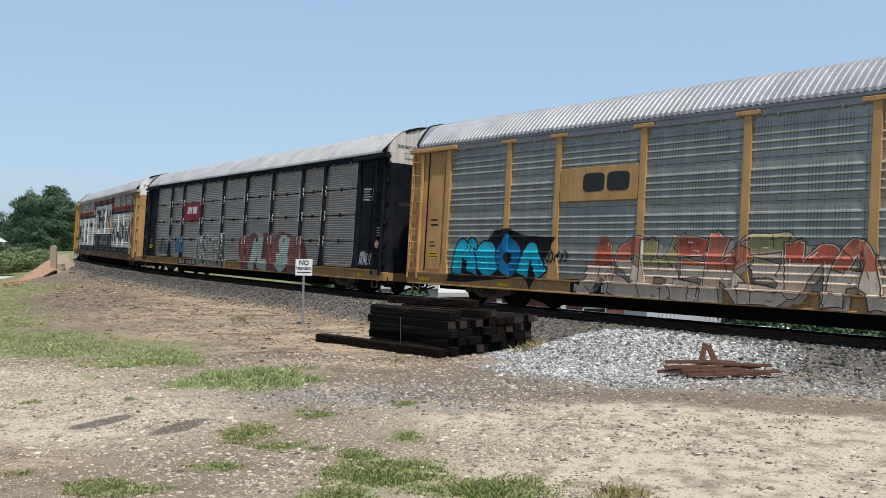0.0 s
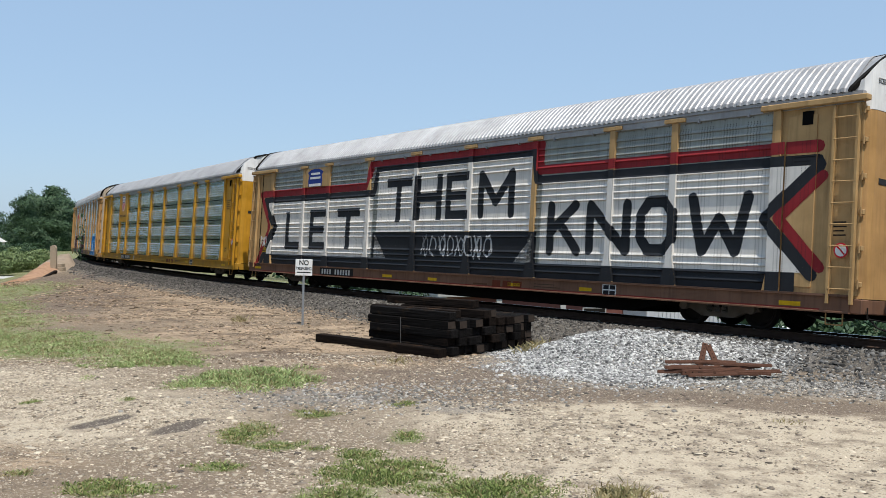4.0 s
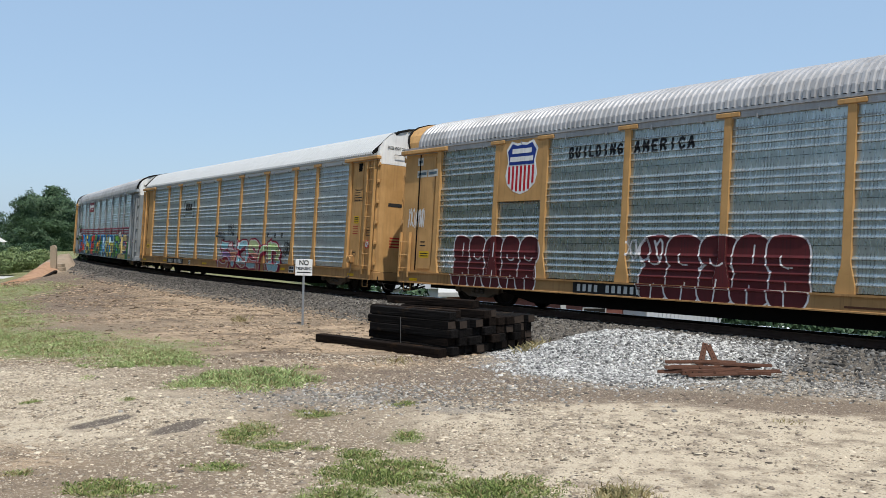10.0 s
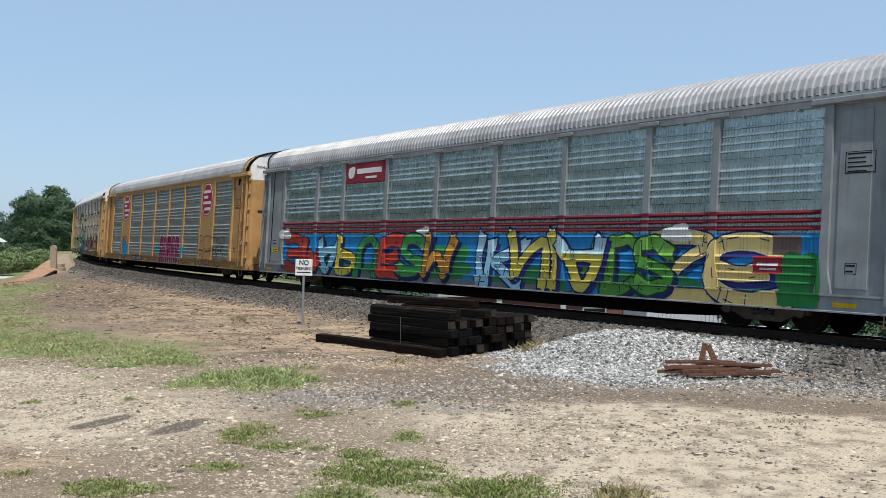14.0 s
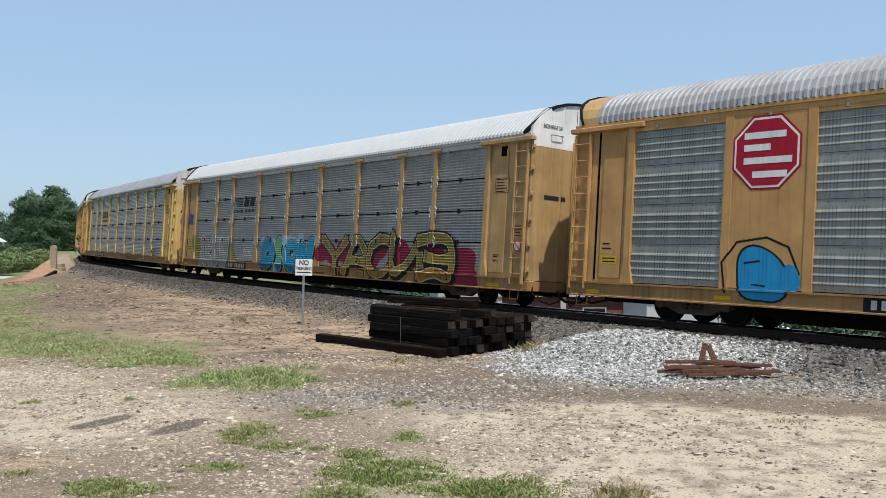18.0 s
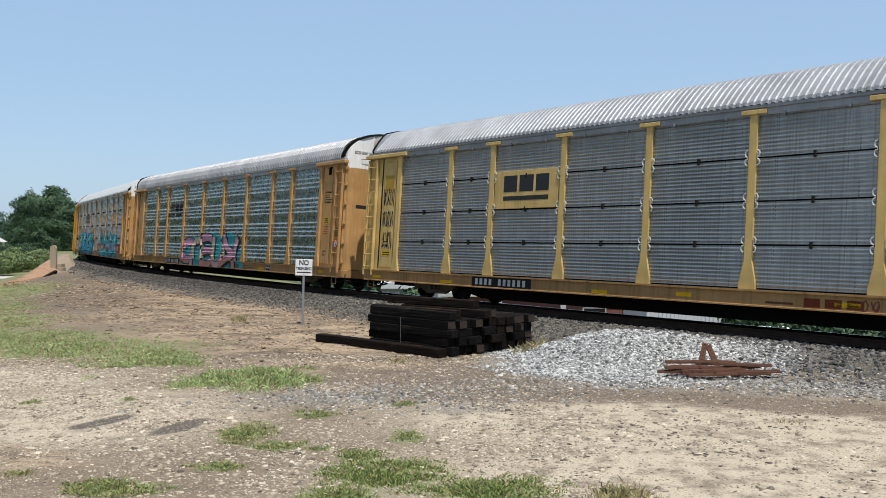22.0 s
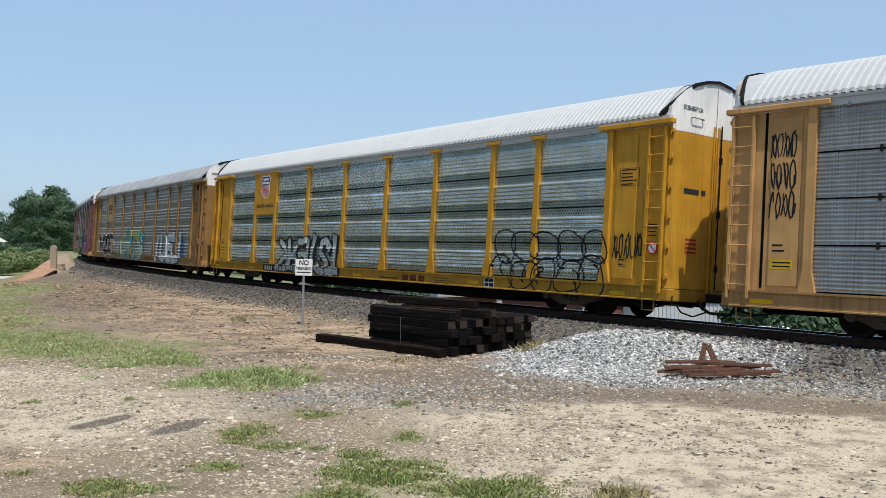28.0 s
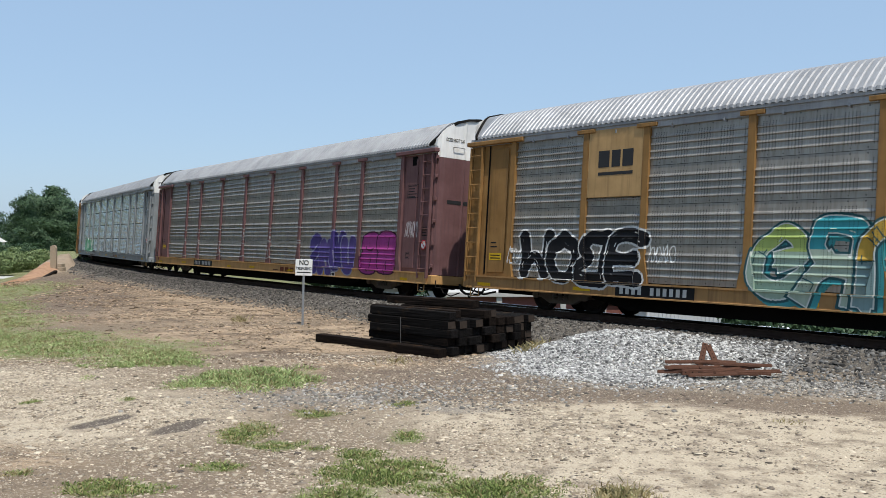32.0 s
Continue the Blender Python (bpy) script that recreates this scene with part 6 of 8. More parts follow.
def dress(i, car, spec):
    """What is painted on or fixed to each car."""
    st = spec.get("style", "rib")
    reflectors(car, st, i)
    bay_marks(car, st, (0.5, 0.5, 0.48) if i == 1 else BLACKP, i in (5, 10))
    end_marks(car, spec["frame"], i in (3, 4, 5, 12))
    latches(car, M_ROOF_GREY)
    if st == "rib" and i not in (6, 15):
        hinges(car)
        row_latches(car)
    if i == 0:
        p = plate(car, -6.95, 2.88, -4.36, 3.74, M_FADED, "yellow name plate with two black bars")
        y = -HW - 0.023
        flat_marks(p, [blob(-5.78, 3.35, 0.36, 0.24, random.Random(1), 0.0, 5.0), blob(-4.98, 3.35, 0.36, 0.24, random.Random(1), 0.0, 5.0)], y, M_INK)
        coat(car, st, [([[(-11.5, 0.62), (-11.2, 1.2), (-10.7, 1.55), (-10.4, 1.35), (-9.9, 1.75), (-9.5, 2.15), (-8.9, 2.2), (-8.3, 2.0), (-7.0, 1.95), (-7.5, 1.3), (-7.9, 0.5), (-8.1, 0.85), (-9.6, 0.72), (-10.6, 0.62)]], BLACKP)], label="turquoise letters on a jagged black ground")
        burner(car, st, -11.2, 0.82, -7.5, 1.95, "MeOV", [(0.02, 0.42, 0.58), (0.02, 0.42, 0.58), (0.015, 0.17, 0.36)], BLACKP, 5, 0.46, 0.05, True)
        scrawl(car, st, -7.5, 1.26, -6.6, 1.62, 4, BLACKP, 6, 0.03)
        burner(car, st, -5.9, 0.46, 1.6, 1.95, "ASREKENA", [(0.60, 0.46, 0.35), (0.64, 0.51, 0.39)], (0.10, 0.062, 0.045), 8, 0.40, 0.04, True, None, (0.62, 0.56, 0.48), [(0.40, 0.10, 0.06), (0.46, 0.15, 0.09), (0.30, 0.27, 0.13)], (0.34, 0.26, 0.20), 0.0, 1.3, [(0.52, 0.40, 0.30)], None, "faded beige, red and white graffiti letters")
        scrawl(car, st, -5.9, 0.86, -4.9, 1.14, 5, (0.45, 0.16, 0.16), 18, 0.035)
        burner(car, st, 1.8, 0.55, 6.2, 1.9, "SIKEN", [(0.56, 0.44, 0.34), (0.60, 0.50, 0.39)], (0.10, 0.062, 0.045), 9, 0.42, 0.04, True, None, (0.60, 0.54, 0.46), [(0.40, 0.12, 0.07), (0.30, 0.27, 0.12)], (0.32, 0.25, 0.19))
        number_panel(car, st, -6.4, -4.1)
        small_print(car, st, -12.5, 2.25, -11.95, 2.55, 2)
    elif i == 1:
        p = plate(car, -6.93, Z_PANEL + 2 * ROW_H + 0.02, -4.38, Z_PANEL + 3 * ROW_H - 0.02, M_PLATE_RED, "red name plate with white bars", 0.008)
        flat_marks(p, [[(-6.35, 3.10), (-5.95, 3.10), (-5.85, 3.45), (-6.25, 3.45)], [(-5.85, 3.10), (-5.70, 3.10), (-5.62, 3.45), (-5.77, 3.45)], [(-5.55, 3.10), (-4.95, 3.10), (-4.87, 3.45), (-5.47, 3.45)]], -HW - 0.009, paint(WHITE))
        scrawl(car, st, -11.1, 0.95, -9.3, 1.85, 6, BLACKP, 3, 0.035)
        scrawl(car, st, -8.1, 1.0, -6.9, 1.95, 7, (0.03, 0.17, 0.36), 4, 0.055)
        coat(car, st, [(stroke([(-4.95, 0.75), (-4.95, 1.5), (-4.7, 1.95), (-4.3, 2.05)], 0.06), (0.5, 0.5, 0.48))], label="thin white sprayed arch")
        burner(car, st, -4.7, 0.5, -0.9, 2.05, "ASHeR", [(0.17, 0.17, 0.16), (0.05, 0.075, 0.05), (0.20, 0.20, 0.19)], (0.50, 0.50, 0.48), 17, 0.36, 0.05, True, None, None, None, None, -0.12, 1.15, None, None, "grey and dark green letters with white edges")
        coat(car, st, [([[(-1.35, 2.0), (-1.1, 2.0), (-0.55, 0.52), (-0.8, 0.52)], [(-4.15, 2.0), (-4.0, 2.0), (-3.75, 0.52), (-4.0, 0.52)]], (0.52, 0.52, 0.50))], label="broad white sprayed strokes")
        coat(car, st, [([blob(u, 1.2, 0.85, 0.85, random.Random(k + 40), 0.14, 3.0) for k, u in enumerate((1.8, 2.9, 4.0, 5.0, 6.1, 6.8))] + [rect(1.4, 0.5, 6.9, 1.0)], (0.15, 0.055, 0.048))], label="dull red sprayed ground")
        burner(car, st, 1.1, 0.5, 7.1, 1.95, "C1LR2B", [(0.21, 0.08, 0.07), (0.34, 0.43, 0.38), (0.36, 0.44, 0.39), (0.20, 0.075, 0.065), (0.36, 0.46, 0.41), (0.20, 0.08, 0.07)], (0.30, 0.20, 0.18), 14, 0.5, 0.035, True, None, None, None, (0.09, 0.03, 0.028), 0.05, 1.2)
        scrawl(car, st, 9.2, 1.0, 10.9, 1.5, 5, (0.3, 0.3, 0.29), 15, 0.03)
        scrawl(car, st, 11.95, 0.95, 12.8, 1.45, 5, (0.5, 0.52, 0.55), 16, 0.03)
        number_panel(car, st, -7.3, -4.5)
    elif i == 2:
        red = stroke([(-12.75, 3.72), (-4.4, 3.72), (-4.05, 4.5), (4.45, 4.5), (4.45, 3.78), (12.6, 3.80)], 0.26)
        red += stroke([(-12.75, 3.72), (-11.75, 2.35), (-12.95, 0.75)], 0.24)
        black = stroke([(-12.3, 3.45), (-3.95, 3.45), (-3.75, 4.28), (4.25, 4.28), (4.4, 3.5), (12.6, 3.52)], 0.24) + stroke([(-12.3, 3.45), (-11.3, 2.35), (-12.5, 0.9)], 0.3) + [rect(-12.2, 0.83, 12.2, 1.24), rect(-3.9, 0.95, 4.4, 2.1)]
        white = [[(-12.0, 1.24), (-3.95, 1.24), (-3.95, 3.34), (-12.0, 3.34), (-11.15, 2.35)], rect(-3.68, 2.12, 4.18, 4.18), [(4.55, 1.24), (12.45, 1.24), (11.5, 2.35), (12.5, 3.42), (4.55, 3.42)]]
        ink = brushed("L", -10.42, 1.46, -9.1, 2.93, 0.30) + brushed("E", -8.43, 1.47, -7.1, 2.98, 0.28) + brushed("T", -6.36, 1.50, -4.8, 2.98, 0.30)
        ink += brushed("T", -3.13, 2.43, -1.66, 3.9, 0.28) + brushed("H", -1.43, 2.48, 0.0, 3.93, 0.28) + brushed("E", 0.21, 2.5, 1.41, 3.93, 0.27) + brushed("M", 1.80, 2.48, 3.43, 3.92, 0.27)
        ink += brushed("K", 4.81, 1.45, 6.10, 2.93, 0.28) + brushed("N", 6.25, 1.49, 7.75, 2.9, 0.28) + brushed("O", 7.92, 1.51, 9.15, 2.94, 0.28) + brushed("W", 9.43, 1.52, 11.15, 2.98, 0.27)
        coat(car, st, [(black, (0.022, 0.024, 0.028)), (red, (0.26, 0.025, 0.03)), (white, (0.70, 0.67, 0.62)), (ink + stroke([(12.65, 3.42), (11.42, 2.35), (12.55, 1.2)], 0.26), (0.024, 0.026, 0.03)), (stroke([(12.72, 3.2), (11.78, 2.35), (12.72, 1.35)], 0.22), (0.26, 0.025, 0.03))], "slogan", "large hand-painted white, black and red slogan")
        coat(car, st, [([[(-3.75, 2.05), (-3.0, 1.24), (-3.75, 1.24)], [(4.3, 2.05), (3.5, 1.24), (4.3, 1.24)]], (0.6, 0.59, 0.56))], "slogan", "white painted corner")
        scrawl(car, st, -1.0, 1.28, 2.6, 2.05, 8, (0.42, 0.43, 0.44), 21, 0.06)
        coat(car, st, [([rect(-13.0, 0.44, 12.8, 0.55)], (0.17, 0.03, 0.025))], "sill_paint", "dull red paint along the sill")
        plate(car, -9.0 + 0.1, 3.86, -7.17, 4.58, M_TAN, "tan emblem plate")
        sh = [(-8.1, 3.87), (-7.6, 3.87), (-7.55, 4.1), (-7.62, 4.3), (-7.5, 4.42), (-7.75, 4.52), (-8.1, 4.56), (-8.45, 4.52), (-8.7, 4.42), (-8.58, 4.3), (-8.65, 4.1), (-8.6, 3.87)]
        flat_marks(car, [sh], -HW - 0.024, paint(BLUEP), "emblem", "blue shield emblem with white bars")
        flat_marks(car, [rect(-8.45, 4.32, -7.75, 4.40), rect(-8.5, 4.16, -7.7, 4.24), rect(-8.55, 3.88, -7.65, 3.98)], -HW - 0.029, paint(WHITE))
        number_panel(car, st, -7.3, -4.9)
        scrawl(car, st, -12.6, 1.5, -12.0, 2.0, 4, WHITE, 22, 0.03)
    elif i in (3, 12):
        p = plate(car, -8.92, 2.88, -7.15, 4.66, M_YELLOW, "yellow emblem plate")
        w = Matrix.Rotation(math.pi / 2, 4, "X")
        words("BUILDING AMERICA", 0.215, M_INK, p, Matrix.Translation((-8.03, -HW - 0.026, 3.25)) @ w, wide=0.80, bold=0.003)
        shield_flat(p, -8.46, 3.56, -7.62, 4.56)
        number_panel(car, st, -7.8, -5.3)
        if i == 3:
            class_mark(car, st, -4.65)
        if i == 12:
            burner(car, st, -6.5, 0.5, -1.5, 1.95, "KREIST", [(0.40, 0.45, 0.44)], BLACKP, 31, 0.30, 0.05, True, None, None, None, BLACKP, 0.1, 1.2, None, None, "grey letters with black outlines")
            scrawl(car, st, -3.6, 0.9, -2.4, 2.1, 5, BLACKP, 37, 0.05)
            hollow(car, st, 7.3, 0.45, 11.7, 2.15, 5, BLACKP, 33)
            scrawl(car, st, 11.9, 1.4, 12.8, 2.1, 5, BLACKP, 34, 0.035)
    elif i == 4:
        p = plate(car, -8.92, 2.95, -7.15, 4.68, M_FADED, "ochre emblem plate")
        shield_flat(p, -8.62, 3.14, -7.35, 4.64)
        stencilled(car, st, "BUILDING", -6.25, 4.0, -4.38, 4.31, 0.062, BLACKP)
        stencilled(car, st, "AMERICA", -4.08, 4.0, -2.25, 4.31, 0.062, BLACKP)
        throwie(car, st, -10.75, 0.44, -7.2, 1.98, 5, (0.088, 0.018, 0.020), (0.62, 0.60, 0.60), 41, 0.04, "maroon bubble letters with white outlines")
        throwie(car, st, -3.7, 0.44, 0.6, 2.0, 5, (0.088, 0.018, 0.020), (0.62, 0.60, 0.60), 43, 0.04, "maroon bubble letters with white outlines")
        scrawl(car, st, -4.2, 1.35, -3.0, 1.95, 3, (0.62, 0.6, 0.6), 44, 0.05)
        coat(car, st, [([blob(9.0, 1.25, 1.75, 0.86, random.Random(6), 0.05, 4.0), blob(10.5, 0.85, 0.75, 0.42, random.Random(7), 0.05, 3.0)], (0.34, 0.52, 0.62))], label="pale blue spray round the letters")
        throwie(car, st, 7.4, 0.46, 10.9, 1.97, 5, (0.008, 0.17, 0.46), (0.50, 0.62, 0.70), 42, 0.04, "bright blue bubble letters with pale outlines")
        burner(car, st, 10.4, 0.5, 11.25, 1.15, "2", [(0.008, 0.17, 0.46)], (0.50, 0.62, 0.70), 48, 0.5, 0.03, False)
        scrawl(car, st, 11.75, 0.95, 12.65, 1.5, 6, WHITE, 45, 0.035)
        scrawl(car, st, -11.35, 1.0, -10.8, 1.5, 3, WHITE, 46, 0.03)
        scrawl(car, st, -13.2, 2.2, -12.3, 2.9, 5, (0.65, 0.63, 0.6), 47, 0.04)
        for u, z, ww, hh in ((-12.85, 4.22, 0.32, 0.24), (-12.85, 3.84, 0.55, 0.22), (-12.25, 3.84, 0.55, 0.22)):
            coat(car, st, [([rect(u, z, u + ww, z + hh)], (0.50, 0.49, 0.45)), ([rect(u + 0.05, z + hh * 0.3, u + ww - 0.05, z + hh * 0.7)], (0.10, 0.14, 0.16))], "notice", "small white notice")
        number_panel(car, st, -5.8, -3.4)
        coat(car, st, [([rect(13.1, 4.78, 13.5, 4.79)], WHITE)], "stencil")
    elif i == 5:
        coat(car, st, [(stroke([(-6.30, 3.75), (-6.45, 3.75), (-6.45, 2.98), (-6.30, 2.98)], 0.06) + stroke([(-5.05, 3.7), (-4.93, 3.7), (-4.93, 2.95), (-5.05, 2.95)], 0.06) + [rect(-6.2, 3.28, -5.92, 3.62), rect(-5.86, 3.28, -5.58, 3.62), rect(-5.52, 3.28, -5.25, 3.62), rect(-6.2, 3.08, -5.2, 3.14)], BLACKP)], "emblem", "black bracketed bar emblem")
        burner(car, st, -0.75, 0.5, 6.05, 1.74, "EACSUB", [(0.24, 0.17, 0.34), (0.40, 0.20, 0.12), (0.24, 0.45, 0.52), (0.44, 0.20, 0.14), (0.36, 0.46, 0.24), (0.40, 0.50, 0.24)], (0.24, 0.014, 0.04), 51, 0.33, 0.08, True, None, (0.60, 0.58, 0.56), [(0.22, 0.42, 0.48), (0.46, 0.36, 0.36), (0.26, 0.48, 0.54), (0.42, 0.50, 0.26), (0.30, 0.46, 0.24), (0.34, 0.50, 0.22)], (0.17, 0.01, 0.03), 0.0, 1.15, [(0.30, 0.13, 0.09), (0.24, 0.40, 0.46)], (0.46, 0.09, 0.05), "many-coloured block letters outlined in dark red")
        stencilled(car, st, "HALF", -0.05, 2.30, 0.72, 2.53, 0.04, BLACKP, "tag")
        stencilled(car, st, "DEAD", -0.05, 2.04, 0.78, 2.27, 0.04, BLACKP, "tag")
        scrawl(car, st, -1.35, 1.85, -0.45, 2.2, 5, BLACKP, 52, 0.03)
        scrawl(car, st, 6.2, 1.1, 7.0, 1.8, 4, BLACKP, 53, 0.035)
        r = random.Random(4)
        stars = []
        for k in range(12):
            u, z = r.uniform(-1.0, 6.6), r.uniform(1.6, 2.1)
            for a in (0, 1.05, 2.1):
                stars += stroke([(u - 0.12 * math.cos(a), z - 0.12 * math.sin(a)), (u + 0.12 * math.cos(a), z + 0.12 * math.sin(a))], 0.045)[:1]
        coat(car, st, [(stars, BLACKP)], label="small black sprayed stars")
        number_panel(car, st, -8.5, -5.9)
        class_mark(car, st, -5.05)
        winch = part("hand_brake", Build().box(12.02, 12.22, -1.66, -1.5, 1.02, 1.30, 0.03).tube((12.12, -1.60, 1.3), (12.12, -1.56, 1.52), 0.03, 8, 0.02).tube((12.12, -1.70, 1.14), (12.12, -1.66, 1.14), 0.11, 14), M_SILL, car, "ochre hand brake housing with a small wheel")
        part("brake_chain", Build().pipe([(12.2, -1.60, 1.05), (12.16, -1.60, 0.85), (12.1, -1.62, 0.55), (11.4, -1.5, 0.40), (10.9, -1.45, 0.45)], 0.014, 5), M_DUSTY, winch)
    elif i == 6:
        p = plate(car, -6.93, 3.86, -4.38, 4.56, M_PLATE_RED, "dark red name plate with a white emblem", 0.01)
        flat_marks(p, [blob(-6.55, 4.25, 0.22, 0.2, random.Random(2)), rect(-6.2, 4.18, -4.6, 4.36), rect(-5.6, 4.0, -4.9, 4.07)], -HW - 0.011, paint(WHITE))
        coat(car, st, [([rect(-EDGE, z, EDGE, z + 0.10) for z in (2.10, 2.26, 2.42)], (0.15, 0.018, 0.03))], "stripe", "three dark red stripes")
        coat(car, st, [([rect(-11.55, 0.52, 11.55, 2.05)], (0.025, 0.23, 0.52)), ([blob(u, 0.75, 1.3, 0.42, random.Random(k), 0.2) for k, u in enumerate((-9, -5, -1, 3, 7, 10))], (0.04, 0.20, 0.07)), ([rect(-11.9, 0.52, 4.2, 0.66)], (0.16, 0.17, 0.17))], label="blue and green graffiti background")
        burner(car, st, -11.3, 0.56, -0.5, 1.98, "EWAPnESM", [(0.52, 0.06, 0.035), (0.54, 0.07, 0.04), (0.28, 0.56, 0.70), (0.64, 0.53, 0.07), (0.05, 0.28, 0.08), (0.52, 0.06, 0.035), (0.07, 0.32, 0.09), (0.62, 0.30, 0.05)], (0.02, 0.03, 0.09), 61, 0.34, 0.05, True, None, None, None, (0.015, 0.02, 0.07), 0.05, 1.18, None, None, "cartoon-coloured graffiti letters")
        burner(car, st, 0.5, 0.5, 5.5, 2.05, "IKNIA", [(0.38, 0.64, 0.74), (0.32, 0.60, 0.74), (0.66, 0.55, 0.08), (0.62, 0.50, 0.07), (0.66, 0.55, 0.10)], (0.015, 0.02, 0.10), 63, 0.32, 0.05, True, None, None, [(0.42, 0.62, 0.70), (0.40, 0.60, 0.70), (0.60, 0.52, 0.12), (0.60, 0.52, 0.12)], (0.03, 0.035, 0.16), 0.0, 1.7)
        burner(car, st, 5.1, 0.5, 7.8, 2.05, "ADS", [(0.12, 0.34, 0.06), (0.10, 0.28, 0.05)], (0.02, 0.06, 0.03), 65, 0.34, 0.05, True, None, None, [(0.20, 0.44, 0.08)], (0.02, 0.03, 0.12), 0.0, 1.5)
        burner(car, st, 7.5, 0.5, 10.6, 2.05, "ZE", [(0.66, 0.50, 0.19)], (0.02, 0.02, 0.09), 66, 0.32, 0.06, True, None, (0.68, 0.60, 0.34), [(0.70, 0.55, 0.22)], (0.03, 0.035, 0.16), 0.0, 1.3)
        coat(car, st, [([blob(u, 1.1, 0.28, 0.55, random.Random(k + 70), 0.05, 3.0) for k, u in enumerate((10.95, 11.35))] + [rect(10.7, 0.55, 11.6, 0.95)], (0.03, 0.19, 0.05))], label="dark green painted plant shapes", start=16)
        coat(car, st, [([rect(10.5, 1.6, 11.15, 2.0)], (0.14, 0.10, 0.09))], label="brown painted block", start=16)
        coat(car, st, [([rect(10.05, 1.2, 10.75, 1.56)], (0.34, 0.03, 0.04)), ([rect(10.15, 1.36, 10.65, 1.42), rect(10.2, 1.27, 10.6, 1.32)], (0.6, 0.6, 0.6))], label="red painted block with white marks", start=16)
        coat(car, st, [([rect(-1.2, 0.7, 0.2, 1.6)], (0.02, 0.15, 0.04)), ([rect(-1.35, 1.32, 0.35, 1.66)], (0.05, 0.28, 0.07))], label="green painted pipe shape")
        coat(car, st, [([blob(u, 2.02, 0.42, 0.17, random.Random(k + 9)) for k, u in enumerate((-11.4, -2.0, 8.0))] + [blob(u + 0.1, 2.14, 0.22, 0.14, random.Random(k + 19)) for k, u in enumerate((-11.4, -2.0, 8.0))], (0.68, 0.68, 0.66))], label="white painted clouds", start=16)
        number_panel(car, st, -6.5, -4.3)
    elif i == 7:
        for u in (-8.1, 8.0):
            pl = plate(car, u - 0.92, Z_PANEL, u + 0.92, 4.58, M_FADED, "plain ochre steel bay", 0.012)
            o = [(u + 0.80 * x, 3.76 + 0.80 * z) for x, z in ((-0.42, -1), (0.42, -1), (1, -0.42), (1, 0.42), (0.42, 1), (-0.42, 1), (-1, 0.42), (-1, -0.42))]
            inn = [(u + (x - u) * 0.94, 3.76 + (z - 3.76) * 0.94) for x, z in o]
            inn2 = [(u + (x - u) * 0.88, 3.76 + (z - 3.76) * 0.88) for x, z in o]
            for k, (pp, c) in enumerate(((o, (0.34, 0.015, 0.03)), (inn, WHITE), (inn2, (0.36, 0.015, 0.035)))):
                flat_marks(pl, [pp], -HW - 0.0125 - 0.004 * k, paint(c), "emblem")
            flat_marks(pl, [rect(u - 0.52, 4.06, u + 0.45, 4.20), rect(u - 0.52, 3.80, u + 0.1, 3.94), rect(u - 0.52, 3.52, u + 0.6, 3.66), rect(u - 0.3, 3.22, u + 0.5, 3.36)], -HW - 0.0245, paint(WHITE), "emblem", "white bars on the red emblem")
        coat(car, st, [([blob(-0.3, 1.2, 0.55, 0.28, random.Random(1), 0.2), blob(3.8, 1.05, 0.6, 0.32, random.Random(2), 0.2)], (0.04, 0.32, 0.38))], label="turquoise sprayed splashes")
        throwie(car, st, -0.1, 0.46, 3.7, 1.98, 5, (0.24, 0.028, 0.085), (0.62, 0.55, 0.58), 71, 0.05, "crimson and magenta bubble letters with white outlines")
        coat(car, st, [(stroke([(-8.95, 0.75), (-9.05, 1.4), (-8.7, 1.85), (-8.0, 1.95), (-7.5, 1.75), (-7.25, 1.2)], 0.05) + [blob(-8.1, 1.15, 0.60, 0.60, random.Random(9), 0.1)], BLACKP), ([blob(-8.1, 1.15, 0.55, 0.555, random.Random(9), 0.1)], (0.02, 0.25, 0.50)), ([blob(-7.42, 1.1, 0.2, 0.26, random.Random(10), 0.1)], (0.02, 0.25, 0.50)), (stroke([(-8.5, 1.4), (-8.15, 1.45)], 0.04) + stroke([(-8.3, 0.95), (-8.0, 0.92)], 0.035), BLACKP)], label="blue rounded painted figure with black outline")
        hollow(car, st, 7.0, 0.5, 10.6, 2.0, 4, (0.06, 0.05, 0.045), 73)
        number_panel(car, st, -5.9, -3.4)
    elif i == 8:
        bar_emblem(car, st, -6.9, -4.65, True)
        coat(car, st, [([blob(u, 1.3, 0.75, 0.5, random.Random(k + 30), 0.3) for k, u in enumerate((-11.1, -9.6, -8.2, -7.2))], (0.22, 0.20, 0.06))], label="yellow-green spray haze")
        burner(car, st, -11.0, 0.5, -7.3, 1.95, "IKen", [(0.25, 0.25, 0.245)], (0.52, 0.52, 0.51), 81, 0.44, 0.04, False, None, None, None, (0.03, 0.10, 0.095), 0.0, 1.2, None, None, "grey letters with pale outlines")
        scrawl(car, st, -5.6, 1.0, -4.6, 1.5, 4, (0.5, 0.5, 0.5), 82, 0.04)
        burner(car, st, -3.6, 0.52, 0.95, 1.9, "CION", [(0.015, 0.24, 0.40), (0.12, 0.36, 0.14), (0.02, 0.26, 0.42), (0.02, 0.28, 0.44)], BLACKP, 83, 0.52, 0.05, False, (0.30, 0.48, 0.56), (0.36, 0.55, 0.62), None, BLACKP, 0.0, 1.25, [(0.01, 0.14, 0.28)], None, "blue and green rounded letters")
        coat(car, st, [([blob(u, 1.35, 0.7, 0.45, random.Random(k + 60), 0.25) for k, u in enumerate((2.2, 3.6, 5.6, 7.5, 9.2))], (0.22, 0.02, 0.05))], label="crimson spray behind the letters")
